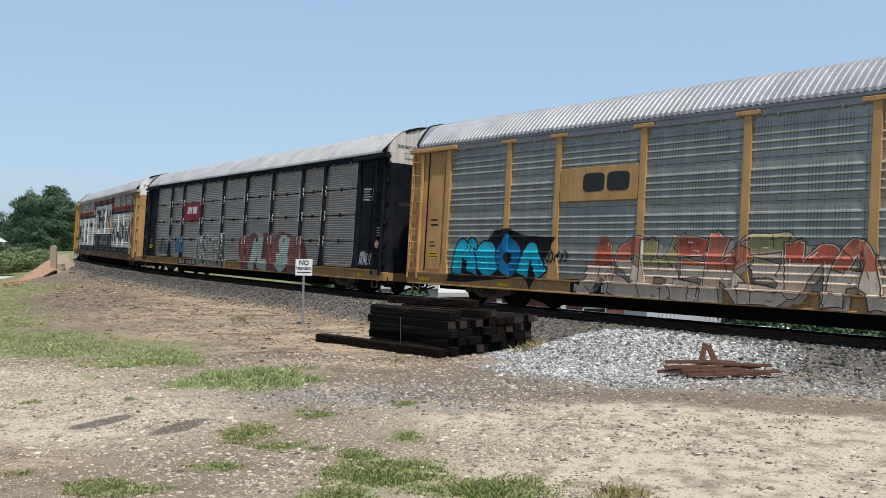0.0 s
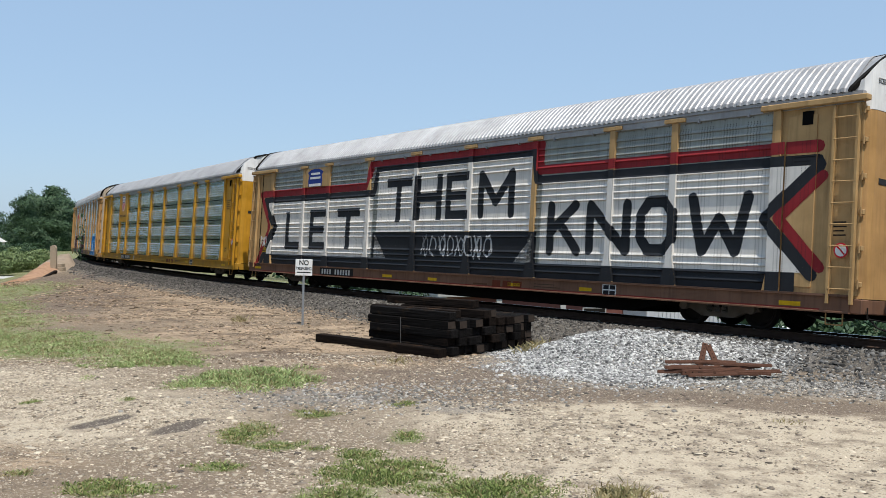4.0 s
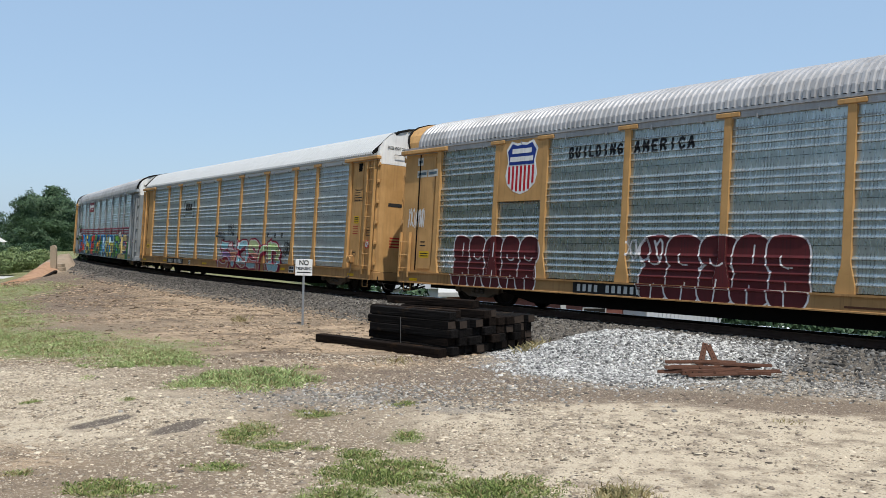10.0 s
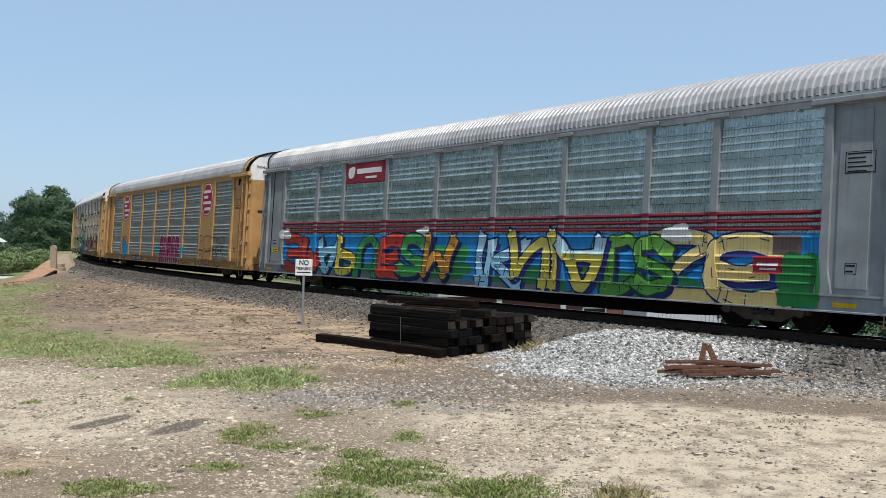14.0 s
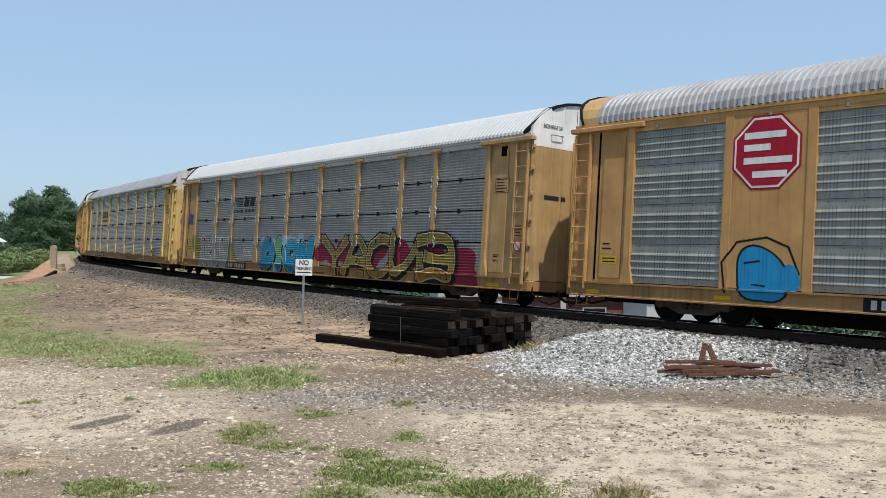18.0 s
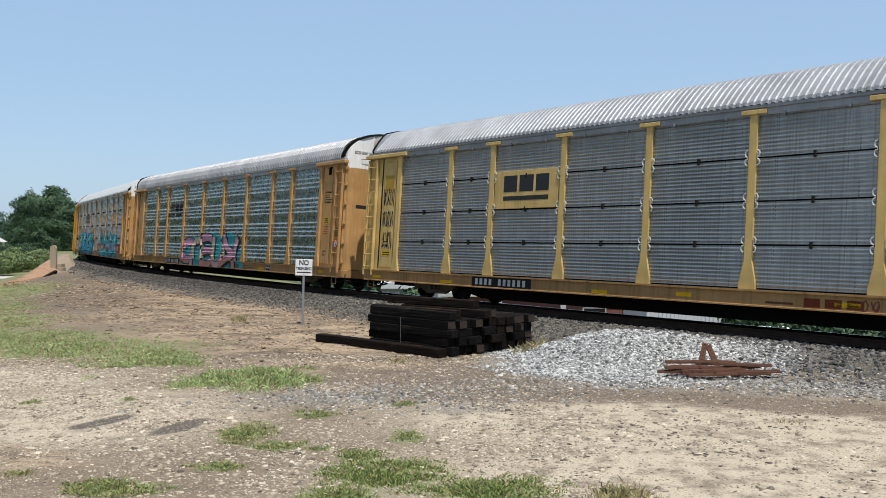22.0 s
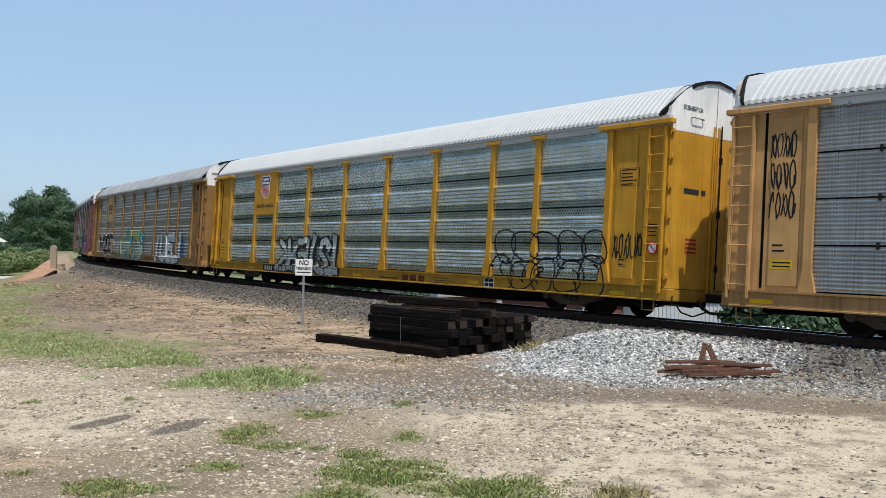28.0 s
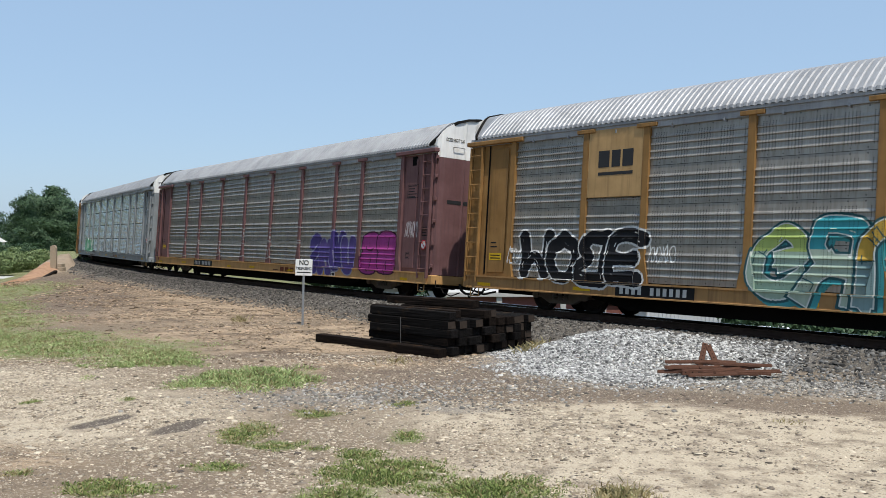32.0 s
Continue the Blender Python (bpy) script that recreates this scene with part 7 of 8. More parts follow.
        burner(car, st, 1.95, 0.5, 10.1, 1.95, "YAONE", [(0.27, 0.21, 0.05), (0.24, 0.19, 0.05)], (0.012, 0.010, 0.009), 85, 0.30, 0.07, True, None, (0.48, 0.43, 0.26), [(0.20, 0.16, 0.05)], (0.012, 0.01, 0.01), -0.10, 1.2, [(0.30, 0.15, 0.03)], None, "olive block letters with black outlines")
        coat(car, st, [([blob(10.6, 1.0, 0.9, 0.55, random.Random(5), 0.2)], (0.20, 0.02, 0.045))], label="dark red spray background")
        number_panel(car, st, -7.4, -5.1)
        scrawl(car, st, -12.6, 2.5, -12.0, 3.1, 4, (0.02, 0.07, 0.25), 86, 0.05)
    elif i == 9:
        p = plate(car, -6.93, Z_PANEL + 2 * ROW_H + 0.02, -4.38, 3.82, M_CREAM, "pale yellow name plate with black bars", 0.008)
        flat_marks(p, [rect(-6.55, 3.22, -6.0, 3.68), rect(-5.9, 3.22, -5.35, 3.68), rect(-5.25, 3.22, -4.75, 3.68), rect(-6.55, 2.98, -4.75, 3.10)], -HW - 0.009, M_INK)
        for k in range(3):
            scrawl(car, st, -12.55, 1.5 + 0.72 * k, -11.95, 2.15 + 0.72 * k, 5, BLACKP, 91 + k, 0.02)
        coat(car, st, [([rect(-12.5, 3.5, -12.0, 4.0)], (0.40, 0.25, 0.05))], "notice", "faded yellow notice")
        scrawl(car, st, 3.7, 0.5, 4.3, 0.75, 3, (0.15, 0.05, 0.03), 95, 0.03)
        r = random.Random(19)
        for y0, z0, ry, rz in ((-0.85, 3.02, 0.22, 0.09), (-1.05, 2.75, 0.10, 0.16), (-0.75, 2.6, 0.06, 0.1), (-1.1, 3.3, 0.07, 0.08), (-0.95, 1.1, 0.16, 0.08), (-0.7, 4.35, 0.12, 0.05)):
            p = blob(y0, z0, ry, rz, r, 0.25, 2.0, 14)
            m = len(p)
            b = Build().add([(x, y, z) for x in (13.616, 13.6245) for y, z in p], [tuple(range(m, 2 * m))] + [(k, (k + 1) % m, m + (k + 1) % m, m + k) for k in range(m)])
            part("rust_patch", b, M_RUST, car, "dark rust eaten into the end door")
        scrawl(car, st, 8.6, 0.9, 10.6, 1.3, 4, (0.02, 0.02, 0.02), 96, 0.035)
        number_panel(car, st, -7.7, -5.2)
    elif i == 10:
        bar_emblem(car, st, -6.95, -4.6)
        coat(car, st, [([rect(-4.1, 0.46, 4.4, 0.8)] + [blob(u, 1.2, 1.0, 0.75, random.Random(int(u * 10)), 0.2) for u in (-3.1, -1.6, 0, 1.6, 2.9)], (0.05, 0.34, 0.38))], label="turquoise sprayed background")
        burner(car, st, -4.0, 0.46, 3.2, 1.95, "CnEnK", [(0.60, 0.32, 0.44), (0.60, 0.50, 0.38), (0.58, 0.30, 0.42), (0.60, 0.50, 0.38), (0.60, 0.32, 0.42)], BLACKP, 101, 0.36, 0.04, True, None, None, None, BLACKP, 0.06, 1.3, [(0.62, 0.26, 0.20), (0.60, 0.34, 0.34)], (0.62, 0.40, 0.36), "pink and orange letters with black outlines")
        number_panel(car, st, -6.9, -4.4)
    elif i == 11:
        bar_emblem(car, st, -6.9, -4.55, True)
        burner(car, st, -9.3, 0.5, -1.6, 2.1, "WEAVES", [(0.02, 0.33, 0.42), (0.03, 0.40, 0.48)], BLACKP, 111, 0.40, 0.06, True, (0.02, 0.25, 0.33), (0.10, 0.13, 0.36), [(0.05, 0.42, 0.50)], BLACKP, 0.22, 1.3, [(0.02, 0.22, 0.32)], None, "turquoise letters edged in black and violet")
        coat(car, st, [([rect(0.6, 0.86, 11.0, 1.42)], (0.26, 0.02, 0.04)), ([rect(0.9, 0.98, 10.4, 1.28)], (0.50, 0.34, 0.08))], label="red and yellow sprayed bar")
        burner(car, st, 2.2, 0.5, 9.6, 2.05, "LARVA", [(0.22, 0.28, 0.36), (0.20, 0.24, 0.32)], BLACKP, 112, 0.38, 0.06, True, (0.02, 0.28, 0.34), None, [(0.02, 0.36, 0.42)], BLACKP, 0.05, 1.25, [(0.02, 0.34, 0.40)], None, "turquoise and lilac-grey letters")
        coat(car, st, [(stroke([(-9.9, 1.55), (-9.7, 1.35), (-9.45, 1.4), (-9.3, 1.7), (-9.15, 1.45)], 0.09), (0.30, 0.03, 0.03))], label="red sprayed stroke")
        for k in range(3):
            scrawl(car, st, -12.6, 2.3 + 0.62 * k, -12.0, 2.95 + 0.62 * k, 4, BLACKP, 113 + k, 0.03)
        number_panel(car, st, -7.4, -4.6, dark=(0.03, 0.06, 0.07))
    elif i == 13:
        p = plate(car, -8.9, 2.95, -7.17, 4.66, M_TAN, "tan name plate with black bars")
        flat_marks(p, [rect(-8.55, 3.70, -8.2, 4.12), rect(-8.12, 3.70, -7.85, 4.12), rect(-7.78, 3.70, -7.45, 4.12), rect(-8.55, 3.50, -7.45, 3.58)], -HW - 0.023, M_INK)
        burner(car, st, -11.2, 0.72, -7.1, 2.1, "MOBE", [(0.014, 0.014, 0.016)], (0.64, 0.64, 0.62), 131, 0.36, 0.05, False, None, None, None, None, 0.1, 1.25, None, None, "black letters with white outlines")
        scrawl(car, st, -11.7, 1.2, -11.2, 1.7, 3, WHITE, 132, 0.03)
        scrawl(car, st, -6.9, 1.3, -6.1, 1.8, 4, WHITE, 133, 0.03)
        burner(car, st, -4.1, 0.5, 1.8, 2.35, "GRnKe", [(0.30, 0.40, 0.32), (0.34, 0.42, 0.34), (0.20, 0.30, 0.30), (0.30, 0.40, 0.34), (0.36, 0.44, 0.38)], (0.03, 0.09, 0.10), 134, 0.34, 0.07, True, None, (0.58, 0.62, 0.58), [(0.36, 0.46, 0.14), (0.05, 0.30, 0.34), (0.52, 0.33, 0.06)], (0.05, 0.26, 0.28), 0.0, 1.2, None, None, "pale green and turquoise letters")
        scrawl(car, st, 2.6, 1.0, 3.8, 1.7, 4, (0.55, 0.55, 0.53), 135, 0.035)
        burner(car, st, 4.4, 0.5, 9.8, 2.15, "InEL", [(0.60, 0.63, 0.63), (0.62, 0.64, 0.64)], (0.03, 0.045, 0.09), 136, 0.38, 0.06, True, None, None, [(0.54, 0.61, 0.64)], (0.05, 0.10, 0.20), 0.0, 1.2, [(0.64, 0.65, 0.64)], None, "big white block letters with blue-black outlines")
        scrawl(car, st, 9.6, 0.7, 10.5, 1.9, 4, (0.05, 0.13, 0.26), 138, 0.10)
        number_panel(car, st, -7.8, -5.5)
    elif i == 14:
        hollow(car, st, -11.3, 1.0, 4.6, 2.35, 11, (0.30, 0.30, 0.29), 141, 0.04, "pale grey outlined letter graffiti")
        burner(car, st, 5.3, 0.55, 8.7, 2.05, "SMUn", [(0.07, 0.05, 0.20), (0.10, 0.07, 0.24)], (0.30, 0.30, 0.42), 142, 0.48, 0.05, False, None, None, None, None, 0.0, 1.25, None, None, "dark violet letters with pale outlines")
        throwie(car, st, 9.2, 0.7, 11.5, 2.1, 2, (0.34, 0.05, 0.24), (0.06, 0.015, 0.04), 143, 0.05, "magenta bubble letters")
        scrawl(car, st, 12.0, 1.9, 12.7, 2.5, 5, (0.5, 0.45, 0.45), 144, 0.03)
        number_panel(car, st, -7.4, -4.9)
    elif i == 15:
        burner(car, st, -10.5, 0.7, -6.5, 1.7, "GREEn", [(0.14, 0.36, 0.22)], (0.5, 0.55, 0.5), 151, 0.48, 0.05, False)
        scrawl(car, st, -3.0, 0.9, 2.0, 1.6, 7, (0.25, 0.26, 0.27), 152, 0.05)
        number_panel(car, st, -7.4, -4.9)
    else:
        number_panel(car, st, -7.4, -4.9)


def bar_emblem(car, style, u0, u1, pale=False):
    """Black bars: a stack of lines running into two heavy slanted marks, a thin line of marks below."""
    w = u1 - u0
    layers = []
    if pale:
        layers.append(([rect(u0 - 0.15, 2.95, u1 + 0.15, 3.62)], (0.22, 0.235, 0.24)))
    polys = [[(u0 + 0.03 * k * w, 3.62 - 0.07 * k), (u0 + 0.42 * w, 3.62 - 0.07 * k), (u0 + 0.40 * w, 3.58 - 0.07 * k), (u0 + 0.03 * k * w, 3.58 - 0.07 * k)] for k in range(5)]
    polys += [[(u0 + 0.46 * w, 3.28), (u0 + 0.70 * w, 3.28), (u0 + 0.74 * w, 3.64), (u0 + 0.50 * w, 3.64)], [(u0 + 0.74 * w, 3.28), (u0 + 0.97 * w, 3.28), (u0 + 1.0 * w, 3.64), (u0 + 0.78 * w, 3.64)]]
    for k in range(15):
        if k != 7:
            polys.append(rect(u0 + w * k / 15, 3.02, u0 + w * (k + 0.7) / 15, 3.16))
    layers.append((polys, BLACKP))
    coat(car, style, layers, "emblem", "black striped bar emblem")


def shield_flat(parent, u0, z0, u1, z1):
    """A shield of plain shapes on a plate: white rim, blue head with white bars, red stripes."""
    w, h = u1 - u0, z1 - z0
    y = -HW - 0.0225

    def outline(g):
        p = [(0.5, 0), (0.72, 0.05), (0.93, 0.18), (1.0, 0.36), (0.93, 0.62), (1.0, 0.84), (0.84, 1.0), (0.66, 0.95), (0.5, 0.97), (0.34, 0.95), (0.16, 1.0), (0, 0.84), (0.07, 0.62), (0, 0.36), (0.07, 0.18), (0.28, 0.05)]
        return [(u0 + w * (0.5 + (x - 0.5) * g), z0 + h * (0.5 + (z - 0.5) * g)) for x, z in p]
    e = flat_marks(parent, [outline(1.0)], y, paint(WHITE), "emblem", "blue, red and white shield emblem")
    inner = outline(0.90)
    flat_marks(parent, [[(x, z) for x, z in inner if z > z0 + 0.55 * h] and [(u0 + 0.1 * w, z0 + 0.55 * h)] + [(u0 + 0.9 * w, z0 + 0.55 * h)] + [p for p in inner if p[1] > z0 + 0.57 * h]], y - 0.0045, paint(BLUEP), "emblem")
    stripes = []
    for k in range(7):
        xa = u0 + w * (0.09 + 0.125 * k)
        stripes.append(rect(xa, z0 + h * (0.20 if k in (0, 6) else 0.09 if k in (1, 5) else 0.06), xa + w * 0.064, z0 + 0.53 * h))
    flat_marks(parent, stripes, y - 0.0045, paint((0.42, 0.02, 0.03)), "emblem")
    flat_marks(parent, [rect(u0 + w * 0.2, z0 + h * 0.76, u0 + w * 0.8, z0 + h * 0.85), rect(u0 + w * 0.14, z0 + h * 0.61, u0 + w * 0.86, z0 + h * 0.70)], y - 0.009, paint(WHITE), "emblem")


M_PLATE_RED = painted("red_plate_paint", (0.24, 0.02, 0.035), 0.3, 0.5, 0.1)


CARS = [
    dict(frame=M_FADED, sheet=M_ZINC_DULL, style="perf", roof=M_ROOF_GREY, label="yellow and grey car carrier with turquoise lettering graffiti"),
    dict(frame=M_BLACK, sheet=M_ZINC_WARM, style="rib", roof=M_ROOF_LIGHT, rail=M_BLACK, white=M_RUSTY_WHITE, sill=M_SILL, end=M_BLACK, hole=False, label="black-framed car carrier with a red name panel"),
    dict(frame=M_TAN, sheet=M_ZINC_DULL, style="perf", roof=M_ROOF_LIGHT, end=M_FADED, sill=M_SILL_RED, label="tan car carrier painted with large white and black slogan"),
    dict(frame=M_YELLOW, sheet=M_ZINC_BRIGHT, style="wide", roof=M_ROOF_LIGHT, plain_cap=True, label="bright yellow car carrier with clean zinc sides"),
    dict(frame=M_FADED, sheet=M_ZINC, style="perf", roof=M_ROOF_LIGHT, shape="round", end=M_BONE, white=M_BONE, capm=M_FADED, short=2.1, label="yellow car carrier with blue and maroon bubble graffiti"),
    dict(frame=M_FADED, sheet=M_ZINC_PALE, style="perf", roof=M_ROOF_WHITE, label="yellow car carrier with light zinc sides"),
    dict(frame=M_SILVER, sheet=M_ZINC_GREEN, style="perf", roof=M_ROOF_LIGHT, shape="round", hole=False, label="silver car carrier with a long colourful graffiti band"),
    dict(frame=M_FADED, sheet=M_ZINC_DULL, style="bays", roof=M_ROOF_LIGHT, shape="round", capm=M_TAN, rail=M_FADED, label="ochre car carrier with red emblems"),
    dict(frame=M_TAN, sheet=M_ZINC_DARK, style="rib", roof=M_ROOF_WHITE, label="tan car carrier with dark ribbed sides and olive graffiti"),
    dict(frame=M_CREAM, sheet=M_ZINC_DARK, style="rib", roof=M_ROOF_GREY, white=M_RUSTY_WHITE, label="pale yellow rusty car carrier with dark ribbed sides"),
    dict(frame=M_FADED, sheet=M_ZINC_LIGHT, style="perf", roof=M_ROOF_LIGHT, shape="round", label="yellow car carrier with pink graffiti"),
    dict(frame=M_FADED, sheet=M_ZINC_DARK, style="rib", roof=M_ROOF_WHITE, label="yellow car carrier with turquoise graffiti"),
    dict(frame=M_YELLOW, sheet=M_ZINC_BRIGHT, style="wide", roof=M_ROOF_WHITE, hole=False, label="bright yellow car carrier with black line graffiti"),
    dict(frame=M_MUDDY, sheet=M_ZINC_BROWN, style="perf", roof=M_ROOF_GREY, label="yellow car carrier with pale green and black graffiti"),
    dict(frame=M_MAROON, sheet=M_ZINC_BROWN, style="perf", roof=M_ROOF_GREY, sill=M_FADED, label="maroon car carrier with dirty sides"),
    dict(frame=M_SILVER, sheet=M_ZINC_LIGHT, style="rib", roof=M_ROOF_GREY, label="silver white car carrier with pale green graffiti"),
    dict(frame=M_BROWN, sheet=M_ZINC_BROWN, style="rib", roof=M_ROOF_GREY, label="brown car carrier with dull grey ribbed sides"),
]


def build_track():
    track = thing("railway_track", "single railway track on grey ballast", "railway", "", "structure")
    for name, d0 in (("near_rail", 0.75), ("far_rail", -0.75)):
        prof = [(-0.07, -0.17), (0.07, -0.17), (0.07, -0.155), (0.012, -0.13), (0.012, -0.045), (0.036, -0.035), (0.036, -0.006), (0.028, 0.0), (-0.028, 0.0), (-0.036, -0.006), (-0.036, -0.035), (-0.012, -0.045), (-0.012, -0.13), (-0.07, -0.155)]
        ss = np.arange(-150, 90.1, 1.0)
        n = len(prof)
        zc = math.sin(CANT) * d0
        v = [beside(s, d0 + a, z + zc) for s in ss for a, z in prof]
        f = [(i * n + k, i * n + (k + 1) % n, (i + 1) * n + (k + 1) % n, (i + 1) * n + k) for i in range(len(ss) - 1) for k in range(n)]
        me = mesh_of("rail", v, f, [M_RAIL, M_RAILTOP])
        for i, p in enumerate(me.polygons):
            if i % n == 7:
                p.material_index = 1
        piece("rail", me, track)
    tie = Build().box(-0.11, 0.11, -1.3, 1.3, -0.35, -0.175, 0.012).mesh("tie", M_TIE)
    for k in range(300):
        s = -100 + 0.5 * k
        x, y, th = at(s)
        piece("tie", tie, track, Matrix.Translation((x, y, 0)) @ Matrix.Rotation(th, 4, "Z") @ Matrix.Rotation(-CANT, 4, "X"))


M_SIGN = plain("sign_white_sheet", (0.75, 0.75, 0.73), 0.4, 0, 0.06, 5, 0.03)
M_GALV_POST = plain("galvanised_post", (0.33, 0.34, 0.35), 0.45, 0.7, 0.2, 6, 0.1)
M_INK = plain("black_lettering", (0.015, 0.015, 0.016), 0.6, 0, 0.1, 6, 0)
M_PLANK = plain("weathered_timber", (0.36, 0.29, 0.21), 0.9, 0, 0.3, 8, 0.4)
M_BRICK = plain("red_brick", (0.20, 0.075, 0.06), 0.9, 0, 0.3, 5, 0.3)
M_CONCRETE = plain("pale_concrete", (0.48, 0.47, 0.45), 0.9, 0, 0.15, 3, 0.2)
M_SIDING = plain("white_siding", (0.62, 0.63, 0.64), 0.5, 0.1, 0.1, 2, 0.05)
M_TIE_BROWN = tie_material("old_tie_timber", (0.0185, 0.0135, 0.011))
M_TIE_END = plain("cut_tie_end", (0.044, 0.034, 0.028), 0.95, 0, 0.5, 16, 0.6, 0.06)


def words(text, size, material, parent, m, name="lettering", wide=1.0, bold=0.0):
    """Lettering in the built-in font, as a thin mesh, centred on its place."""
    c = bpy.data.curves.new(name, "FONT")
    c.body, c.size, c.align_x, c.align_y, c.extrude, c.offset = text, size, "CENTER", "CENTER", 0.001, bold
    ob = new(name, c)
    me = bpy.data.meshes.new_from_object(ob)
    bpy.data.objects.remove(ob)
    me.materials.clear()
    me.materials.append(material)
    for vert in me.vertices:
        vert.co.x *= wide
    return piece(name, me, parent, m)


def build_sign():
    th = radians(4)
    sign = thing("warning_sign", "white no trespassing sign on a thin steel post", "sign", "", "", Matrix.Translation((-3.94, 25.5, -0.42)) @ Matrix.Rotation(radians(1.6), 4, "Y") @ Matrix.Rotation(th, 4, "Z"))
    b = Build().prism([(-0.02, -0.3), (0.02, -0.3), (0.02, 1.80), (-0.02, 1.80)], -0.012, 0.012).box(-0.03, -0.02, -0.012, 0.0, -0.3, 1.80).box(0.02, 0.03, -0.012, 0.0, -0.3, 1.80)
    part("post", b, M_GALV_POST, sign)
    board = part("board", Build().box(-0.235, 0.235, -0.022, -0.014, 1.40, 1.86, 0.003), M_SIGN, sign, "white rectangular sign board")
    up = Matrix.Rotation(math.pi / 2, 4, "X")
    words("NO", 0.19, M_INK, board, Matrix.Translation((0, -0.027, 1.755)) @ up, wide=0.9, bold=0.004)
    words("TRESPASSING", 0.115, M_INK, board, Matrix.Translation((0, -0.027, 1.595)) @ up, wide=0.62, bold=0.003)
    part("small_print", Build().box(-0.19, 0.19, -0.026, -0.0215, 1.475, 1.505), M_INK, board)
    for z in (1.44, 1.83):
        part("bolt", Build().tube((0, -0.021, z), (0, -0.03, z), 0.012, 8), M_GALV_POST, board)


def build_ties():
    """The stack of old ties: a corner nearest the camera, ties running back to the left."""
    r = random.Random(11)
    a = radians(180 - 46)
    ax, by = Vector((math.cos(a), math.sin(a), 0)), Vector((math.cos(a - math.pi / 2), math.sin(a - math.pi / 2), 0))
    corner = Vector((0.13, 18.66, -0.37))
    meshes = []
    for k in range(5):
        b = Build().box(0, 2.6, 0, 0.225, 0, 0.172, 0.012)
        v = [(x + r.uniform(-0.008, 0.008), y + r.uniform(-0.006, 0.006), z + r.uniform(-0.005, 0.005)) for x, y, z in b.v]
        me = mesh_of("railroad_tie", v, b.f, [M_TIE_STACK if k != 3 else M_TIE_BROWN, M_TIE_END if k in (1, 2) else M_TIE_BROWN if k == 3 else M_TIE_STACK])
        for p in me.polygons:
            if abs(p.normal.x) > 0.9:
                p.material_index = 1
        meshes.append(me)
    heights = (4, 4, 4, 4, 5, 5, 4, 4, 4, 4, 4)

    def put(me, p, turn=0.0, tilt=0.0):
        ob = new("railroad_tie", me)
        ob.matrix_basis = Matrix.Translation(p) @ Matrix.Rotation(a + turn, 4, "Z") @ Matrix.Rotation(tilt, 4, "Y")
        return tagged(ob, "black creosoted wooden railroad tie in a stack", "timber", "stacked railroad ties")
    for col, n in enumerate(heights):
        for row in range(n):
            slide = r.uniform(-0.11, 0.11)
            p = corner + ax * slide + by * (0.238 * (col + 1)) + Vector((0, 0, 0.176 * row))
            put(meshes[r.randrange(5)], p, r.uniform(-0.022, 0.022))
    # loose ties on top
    put(meshes[3], corner + ax * 0.35 + by * 0.70 + Vector((0, 0, 0.176 * 4 + 0.004)), 0.05)
    put(meshes[0], corner + ax * 0.05 + by * 0.26 + Vector((0, 0, 0.176 * 4 + 0.004)), -0.02)
    put(meshes[3], corner + ax * 0.45 + by * 1.36 + Vector((0, 0, 0.176 * 5 + 0.004)), 0.09)
    # a longer switch timber on the ground in front
    b = Build().box(0, 4.14, 0, 0.24, 0, 0.19, 0.012)
    ob = new("switch_timber", b.mesh("switch_timber", M_TIE_BROWN))
    ob.matrix_basis = Matrix.Translation((0.08, 18.61, -0.40)) @ Matrix.Rotation(radians(180 - 45.4), 4, "Z")
    tagged(ob, "long brown switch timber lying before the stack", "timber")
    st = Build().pipe([corner + ax * 1.5 + by * -0.012 + Vector((0, 0, z)) for z in (0.02, 0.70)], 0.008, 5)
    tagged(new("binding_strap", st.mesh("binding_strap", M_STEEL)), "thin steel strap round the stack of ties", "strap")


def joint_bar_mesh(n=6):
    """A rail joint bar: angled profile, bolt holes along it."""
    b = Build()
    prof = [(0.0, 0.0), (0.075, 0.012), (0.075, 0.026), (0.03, 0.035), (0.022, 0.085), (0.045, 0.10), (0.045, 0.115), (0.0, 0.115)]
    m = len(prof)
    v = [(x, y, z) for x in (-0.5, 0.5) for y, z in prof]
    b.add(v, [(i, (i + 1) % m, m + (i + 1) % m, m + i) for i in range(m)] + [tuple(range(m - 1, -1, -1)), tuple(range(m, 2 * m))])
    me = b.mesh("joint_bar", [M_RUST, M_DARK])
    holes = Build()
    for k in range(n):
        x = -0.42 + 0.84 * k / (n - 1)
        holes.tube((x, -0.002, 0.06), (x, 0.004, 0.06), 0.017, 8)
    k0 = len(me.vertices)
    allv = [tuple(p.co) for p in me.vertices] + holes.v
    allf = [tuple(p.vertices) for p in me.polygons] + [tuple(i + k0 for i in f) for f in holes.f]
    out = mesh_of("joint_bar", allv, allf, [M_RUST, M_DARK])
    for i, p in enumerate(out.polygons):
        if i >= m + 2:
            p.material_index = 1
    return out


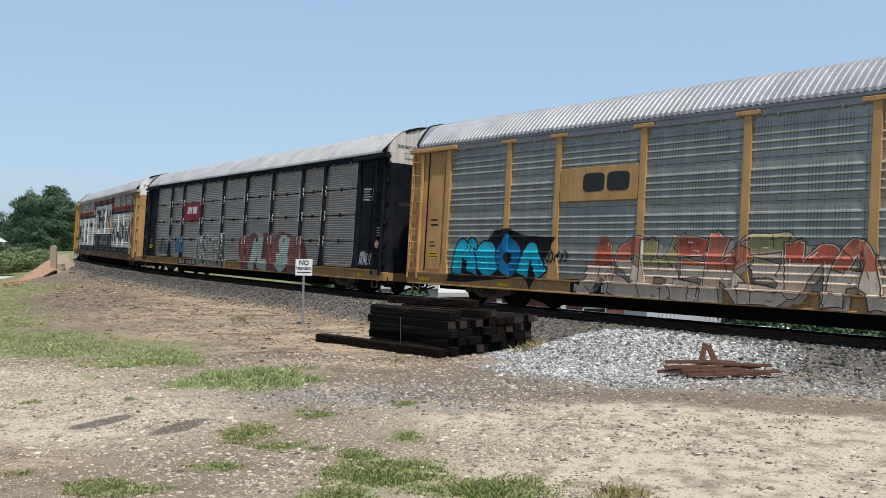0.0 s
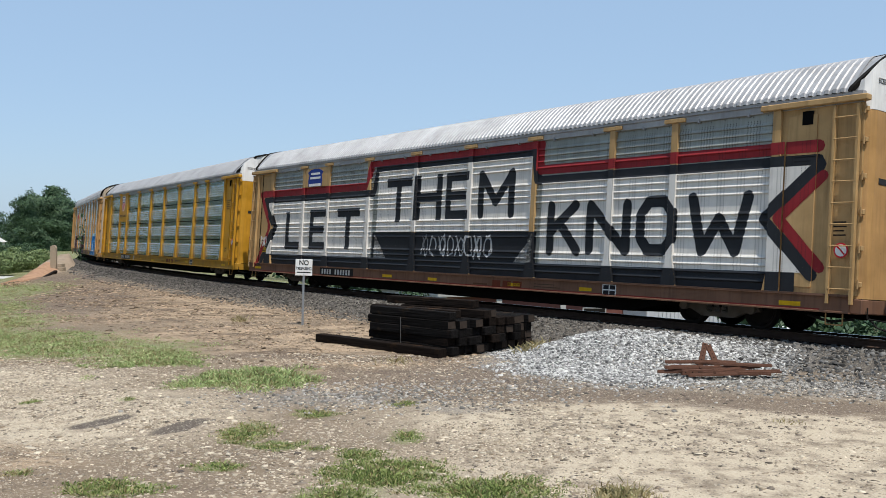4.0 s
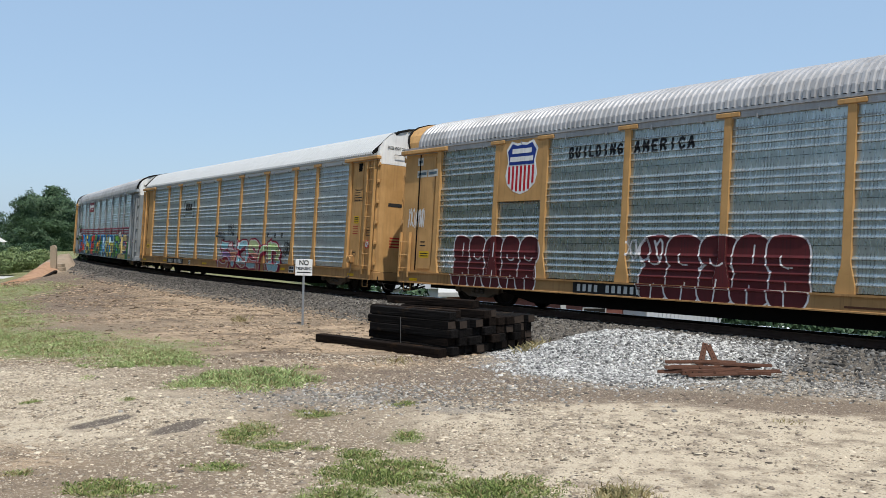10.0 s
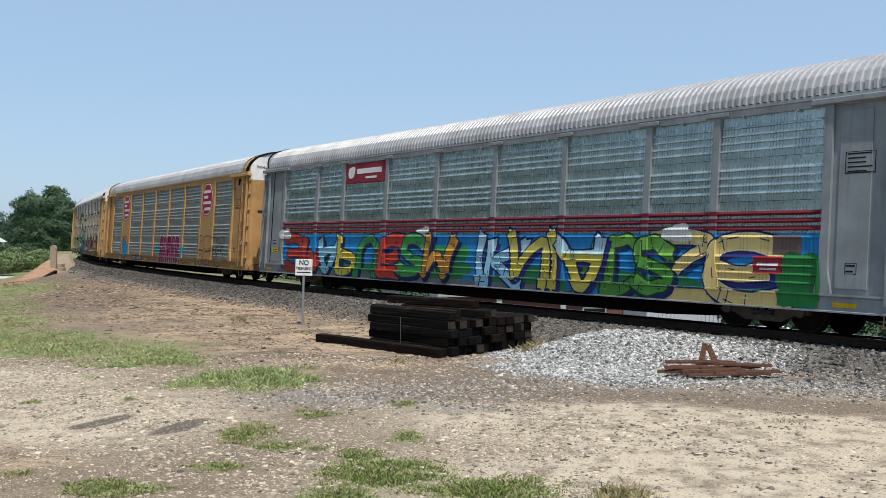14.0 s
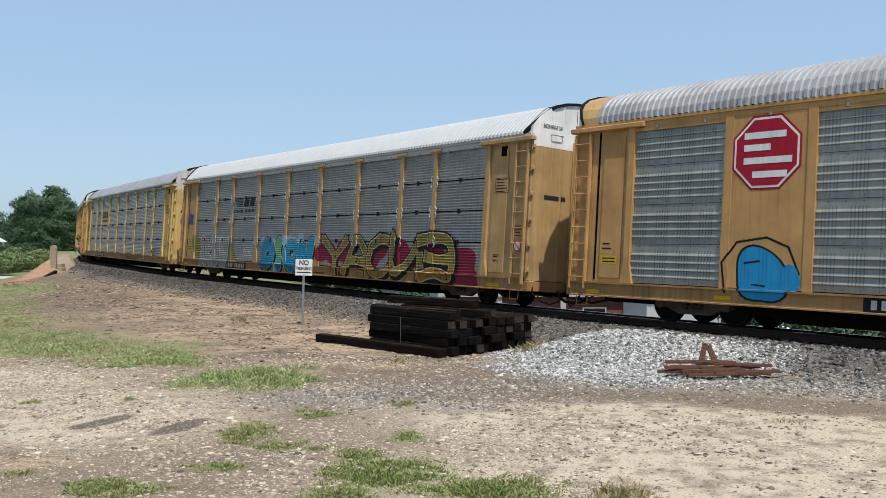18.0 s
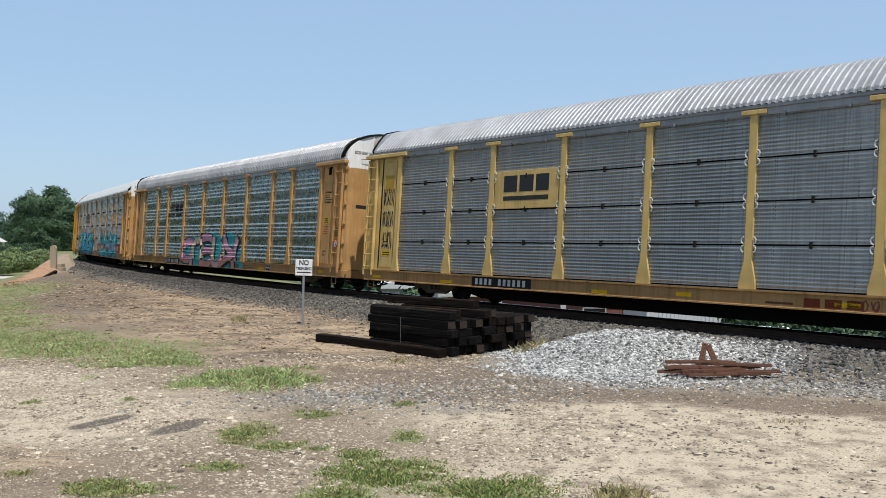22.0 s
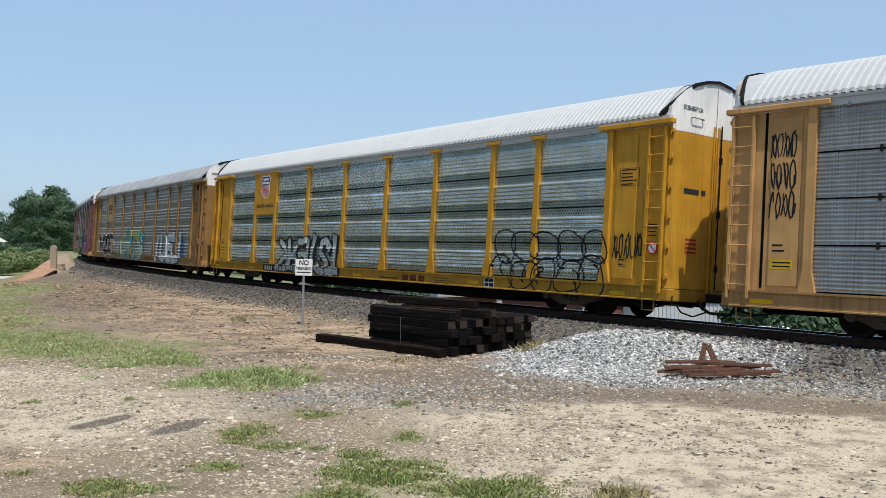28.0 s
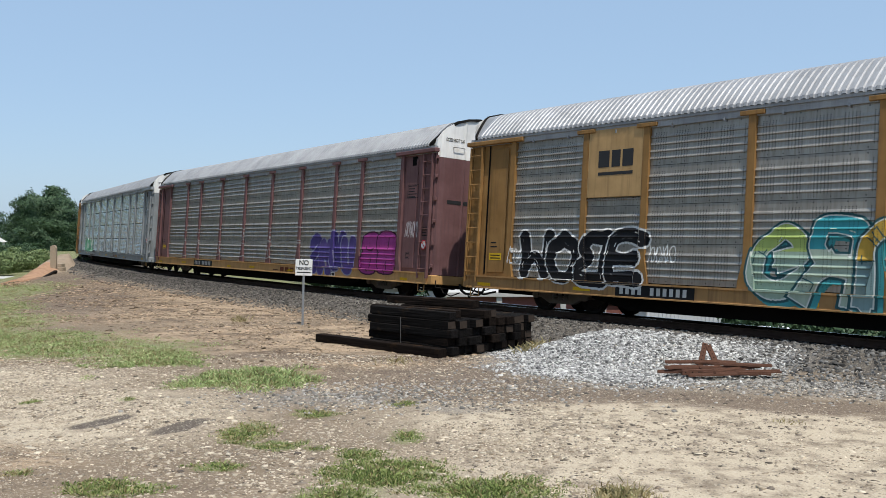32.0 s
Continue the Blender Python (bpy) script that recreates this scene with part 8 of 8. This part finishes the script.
def build_bars():
    me = joint_bar_mesh()
    r = random.Random(5)
    rows = ((3.95, 16.15, -0.33, 8, 92), (4.4, 15.95, -0.33, 20, 4), (5.15, 16.0, -0.33, 3, 95), (5.5, 16.1, -0.33, -6, 92), (4.35, 16.35, -0.26, 6, 90), (4.95, 16.3, -0.26, 16, 88), (5.35, 16.3, -0.25, 5, 96), (4.3, 16.6, -0.18, 4, 90), (4.9, 16.5, -0.16, 12, 92), (5.6, 16.25, -0.19, -3, 85), (4.1, 16.2, -0.24, 14, 90), (4.6, 15.85, -0.34, 2, 88), (4.2, 16.05, -0.29, -12, 93), (5.2, 16.15, -0.27, 22, 90), (5.0, 16.45, -0.20, -9, 87), (5.75, 16.05, -0.31, 10, 93))
    for x, y, z, turn, roll in rows:
        ob = new("joint_bar", me)
        x, z, turn = 4.88 + (x - 4.85) * 0.74, -0.35 + (z + 0.35) * 0.72, turn * 1.4 - 6
        ob.matrix_basis = Matrix.Translation((x, y, z)) @ Matrix.Rotation(radians(turn), 4, "Z") @ Matrix.Rotation(radians(r.uniform(-3, 3)), 4, "Y") @ Matrix.Rotation(radians(roll), 4, "X") @ Matrix.Diagonal((0.84, 0.72, 0.72, 1.0))
        tagged(ob, "rusty steel rail joint bar lying in a heap", "steel bar", "rusty joint bars")
    for x, y, lean, tw in ((4.83, 16.72, 76, 0), (5.01, 16.72, 112, 10)):
        ob = new("joint_bar", me)
        ob.matrix_basis = Matrix.Translation((x, y, -0.09)) @ Matrix.Rotation(radians(-6 + tw), 4, "Z") @ Matrix.Rotation(radians(-14), 4, "X") @ Matrix.Rotation(radians(-lean), 4, "Y") @ Matrix.Diagonal((0.42, 0.85, 0.85, 1.0))
        tagged(ob, "rusty steel rail joint bar standing against the heap", "steel bar", "rusty joint bars")


def build_wing_wall():
    """The timber wing post and eroded clay bank where the line crosses a dip."""
    w = thing("marker_post", "pale weathered timber post at the edge of the bank", "post", "", "", Matrix.Translation((-26.5, 62.0, -0.5)))
    b = Build().prism([(-0.19, -0.6), (0.19, -0.6), (0.19, 1.75), (0.12, 1.92), (-0.04, 1.95), (-0.19, 1.85)], -0.12, 0.12)
    part("shaft", b, M_PLANK, w)
    for k, (dx, dz, ww) in enumerate(((0.55, -0.10, 0.55), (0.5, 0.16, 0.35), (0.45, 0.42, 0.3))):
        blk = new("timber_block", Build().box(-ww / 2, ww / 2, -0.3, 0.3, 0, 0.24, 0.02).mesh("timber_block", M_PLANK))
        blk.matrix_basis = Matrix.Translation((-26.5 + dx, 62.1, -0.46 + dz - (0.0 if k else 0.0)))
        tagged(blk, "short weathered timber block beside the post", "timber", "timber blocks")
    p, q = Vector((-23.15, 50.6, -0.66)), Vector((-25.75, 60.3, -0.20))
    side = Vector((0.24, -0.06, 0.0))
    corners = [a + o + Vector((0, 0, z)) for a in (p, q) for o in (Vector(), side) for z in (-0.42, 0.0)]
    b = Build().add(corners, [(0, 1, 3, 2), (6, 7, 5, 4), (1, 5, 7, 3), (0, 2, 6, 4), (2, 3, 7, 6), (0, 4, 5, 1)])
    tagged(new("retaining_timber", b.mesh("retaining_timber", M_TIE_BROWN)), "dark retaining timber along the clay bank", "timber")


def build_clay_bank():
    """Bare orange clay face rising along the bank to the crossing of the dip, tan earth behind its crest."""
    n = 44
    r = random.Random(8)
    lines = [((-24.6, 50.0, -1.3), (-34.0, 76.0, -1.2)), ((-24.2, 50.2, -0.9), (-32.8, 76.0, 0.0)), ((-23.9, 50.3, -0.65), (-31.6, 75.5, 0.5)), ((-23.6, 50.4, -0.55), (-30.8, 75.0, 0.62)), ((-23.3, 51.0, -0.68), (-28.1, 69.0, 0.08)), ((-22.9, 51.2, -0.80), (-27.7, 69.2, -0.3)), ((-22.0, 51.5, -0.9), (-26.5, 70.0, -0.6))]
    m = len(lines)
    v = []
    for i in range(n):
        t = i / (n - 1)
        for k, (a, b) in enumerate(lines):
            rough = 0.0 if k in (0, m - 1) else 0.05
            v.append([a[j] + (b[j] - a[j]) * t + r.uniform(-rough, rough) * (2 if j < 2 else 1) for j in range(3)])
    # gullies worn into the face
    for i in range(n):
        g = 0.10 * math.sin(i * 1.7) + 0.06 * math.sin(i * 3.1)
        v[i * m + 2][2] += g
        v[i * m + 1][2] += g * 0.6
    f = [(i * m + k, i * m + k + 1, (i + 1) * m + k + 1, (i + 1) * m + k) for i in range(n - 1) for k in range(m - 1)]
    f.append(tuple((n - 1) * m + k for k in range(m)))
    me = mesh_of("clay_bank", v, f, [M_CLAY, M_EARTH], True)
    for p in me.polygons:
        p.material_index = 1 if p.index % (m - 1) > 3 or p.index // (m - 1) > 0.62 * n else 0
    tagged(new("clay_bank", me), "eroded bare orange clay bank beside the track", "bank", "", "structure")
    lane = Build().box(-70, -34.6, 73.5, 77.5, -1.8, -1.36)
    tagged(new("lane", lane.mesh("lane", M_CONCRETE)), "pale concrete lane in the dip", "road", "", "structure")


M_CLAY = plain("orange_clay", (0.36, 0.22, 0.14), 0.95, 0, 0.4, 2.5, 0.8, 0.1)
M_EARTH = plain("tan_earth", (0.30, 0.235, 0.175), 0.95, 0, 0.3, 4, 0.8, 0.1)


def build_buildings():
    b = thing("brick_building", "low red brick building with pale pillars behind the track", "building", "", "", Matrix.Translation((6.6, 53.5, -6.6)))
    part("wall", Build().box(-6.6, 6.6, 0, 8, 0, 5.1), M_BRICK, b)
    part("roof", Build().box(-6.9, 6.9, -0.3, 8.3, 5.1, 5.4, 0.03), M_CONCRETE, b)
    for x in (-6.5, -3.3, 0.45, 4.2, 6.5):
        part("pillar", Build().box(x - 0.16, x + 0.16, -0.2, 0.0, 0, 5.1), M_CONCRETE, b)
    for x in (-5.0, -1.5, 2.3):
        w = part("window", Build().box(x - 0.7, x + 0.7, -0.05, 0.02, 3.5, 4.5), M_CONCRETE, b)
        part("pane", Build().box(x - 0.62, x + 0.62, -0.058, -0.04, 3.58, 4.42), M_DARK, w)
    b = thing("metal_shed", "white metal-clad shed with vertical ribs behind the track", "building", "", "", Matrix.Translation((11.6, 46.5, -6.6)))
    wall = part("wall", Build().box(-1.2, 2.9, 0, 6, 0, 5.6), M_SIDING, b)
    for k in range(21):
        x = -1.15 + 0.2 * k
        part("rib", Build().box(x - 0.025, x + 0.025, -0.03, 0.0, 0, 5.6), M_SIDING, wall)
    part("roof", Build().prism([(-1.5, 5.6), (3.2, 5.6), (3.2, 5.75), (0.85, 6.2), (-1.5, 5.75)], -0.2, 6.2), M_CONCRETE, b)
    b = thing("warehouse", "long pale grey low warehouse behind the railway", "building", "", "", Matrix.Translation((-2.6, 74.0, -4.4)))
    part("wall", Build().box(-4.5, 4.5, 0, 8, 0, 2.2), M_CONCRETE, b)
    part("roof", Build().prism([(-4.8, 2.2), (4.8, 2.2), (4.8, 2.35), (0, 2.9), (-4.8, 2.35)], -0.3, 8.3), M_SIDING, b)
    unit = thing("air_unit", "small grey box-shaped ventilation unit on the ground", "air unit", "", "", Matrix.Translation((13.6, 38.0, float(height(13.6, 38.0)) - 0.05)))
    part("casing", Build().box(-0.75, 0.75, -0.4, 0.4, 0.0, -1.66 - float(height(13.6, 38.0)), 0.03), M_SIDING, unit)
    for k in range(6):
        part("slat", Build().box(-0.6, 0.6, -0.42, -0.395, 4.0 + 0.13 * k, 4.05 + 0.13 * k), M_STEEL, unit)
    house = thing("white_house", "far white house with a pale roof", "house", "", "", Matrix.Translation((-77.6, 150, -1.6)))
    part("wall", Build().box(-3, 3, 0, 5, 0, 2.6), M_SIDING, house)
    part("roof", Build().prism([(-3.4, 2.6), (3.4, 2.6), (0, 4.6)], -0.3, 5.3), M_CONCRETE, house)


TRAIN = []
SLACK = {0: 0.36, 1: 0.48, 6: 0.08, 13: 0.12}


def motions():
    for i, car in enumerate(TRAIN):
        walk(car, [(k * 0.5, car_pose(travel(k * 0.5) - i * CAR_STEP + SLACK.get(i, 0.0))) for k in range(65)])
    # wheels turn while their car is near
    for car, dx, sets in WHEELS:
        i = TRAIN.index(car)
        near = [k for k in range(961) if -42 < travel(k / 30) - i * CAR_STEP + dx < 21]
        if not near:
            continue
        for ob in sets:
            p = ob.matrix_basis.translation.copy()
            rows = [(k / 30, Matrix.Translation(p) @ Matrix.Rotation(((travel(k / 30) - travel(near[0] / 30)) / 0.42) % (2 * math.pi), 4, "Y")) for k in near]
            if near[0] > 0:
                rows.insert(0, (0.0, rows[0][1]))
            if near[-1] < 960:
                rows.append((32.0, rows[-1][1]))
            walk(ob, rows)


build_ground()
build_track()
build_stones()
build_grass()
build_distance()
build_sign()
build_ties()
build_bars()
build_wing_wall()
build_clay_bank()
build_buildings()
for number, spec in enumerate(CARS):
    TRAIN.append(autorack(spec))
    dress(number, TRAIN[-1], spec)
motions()
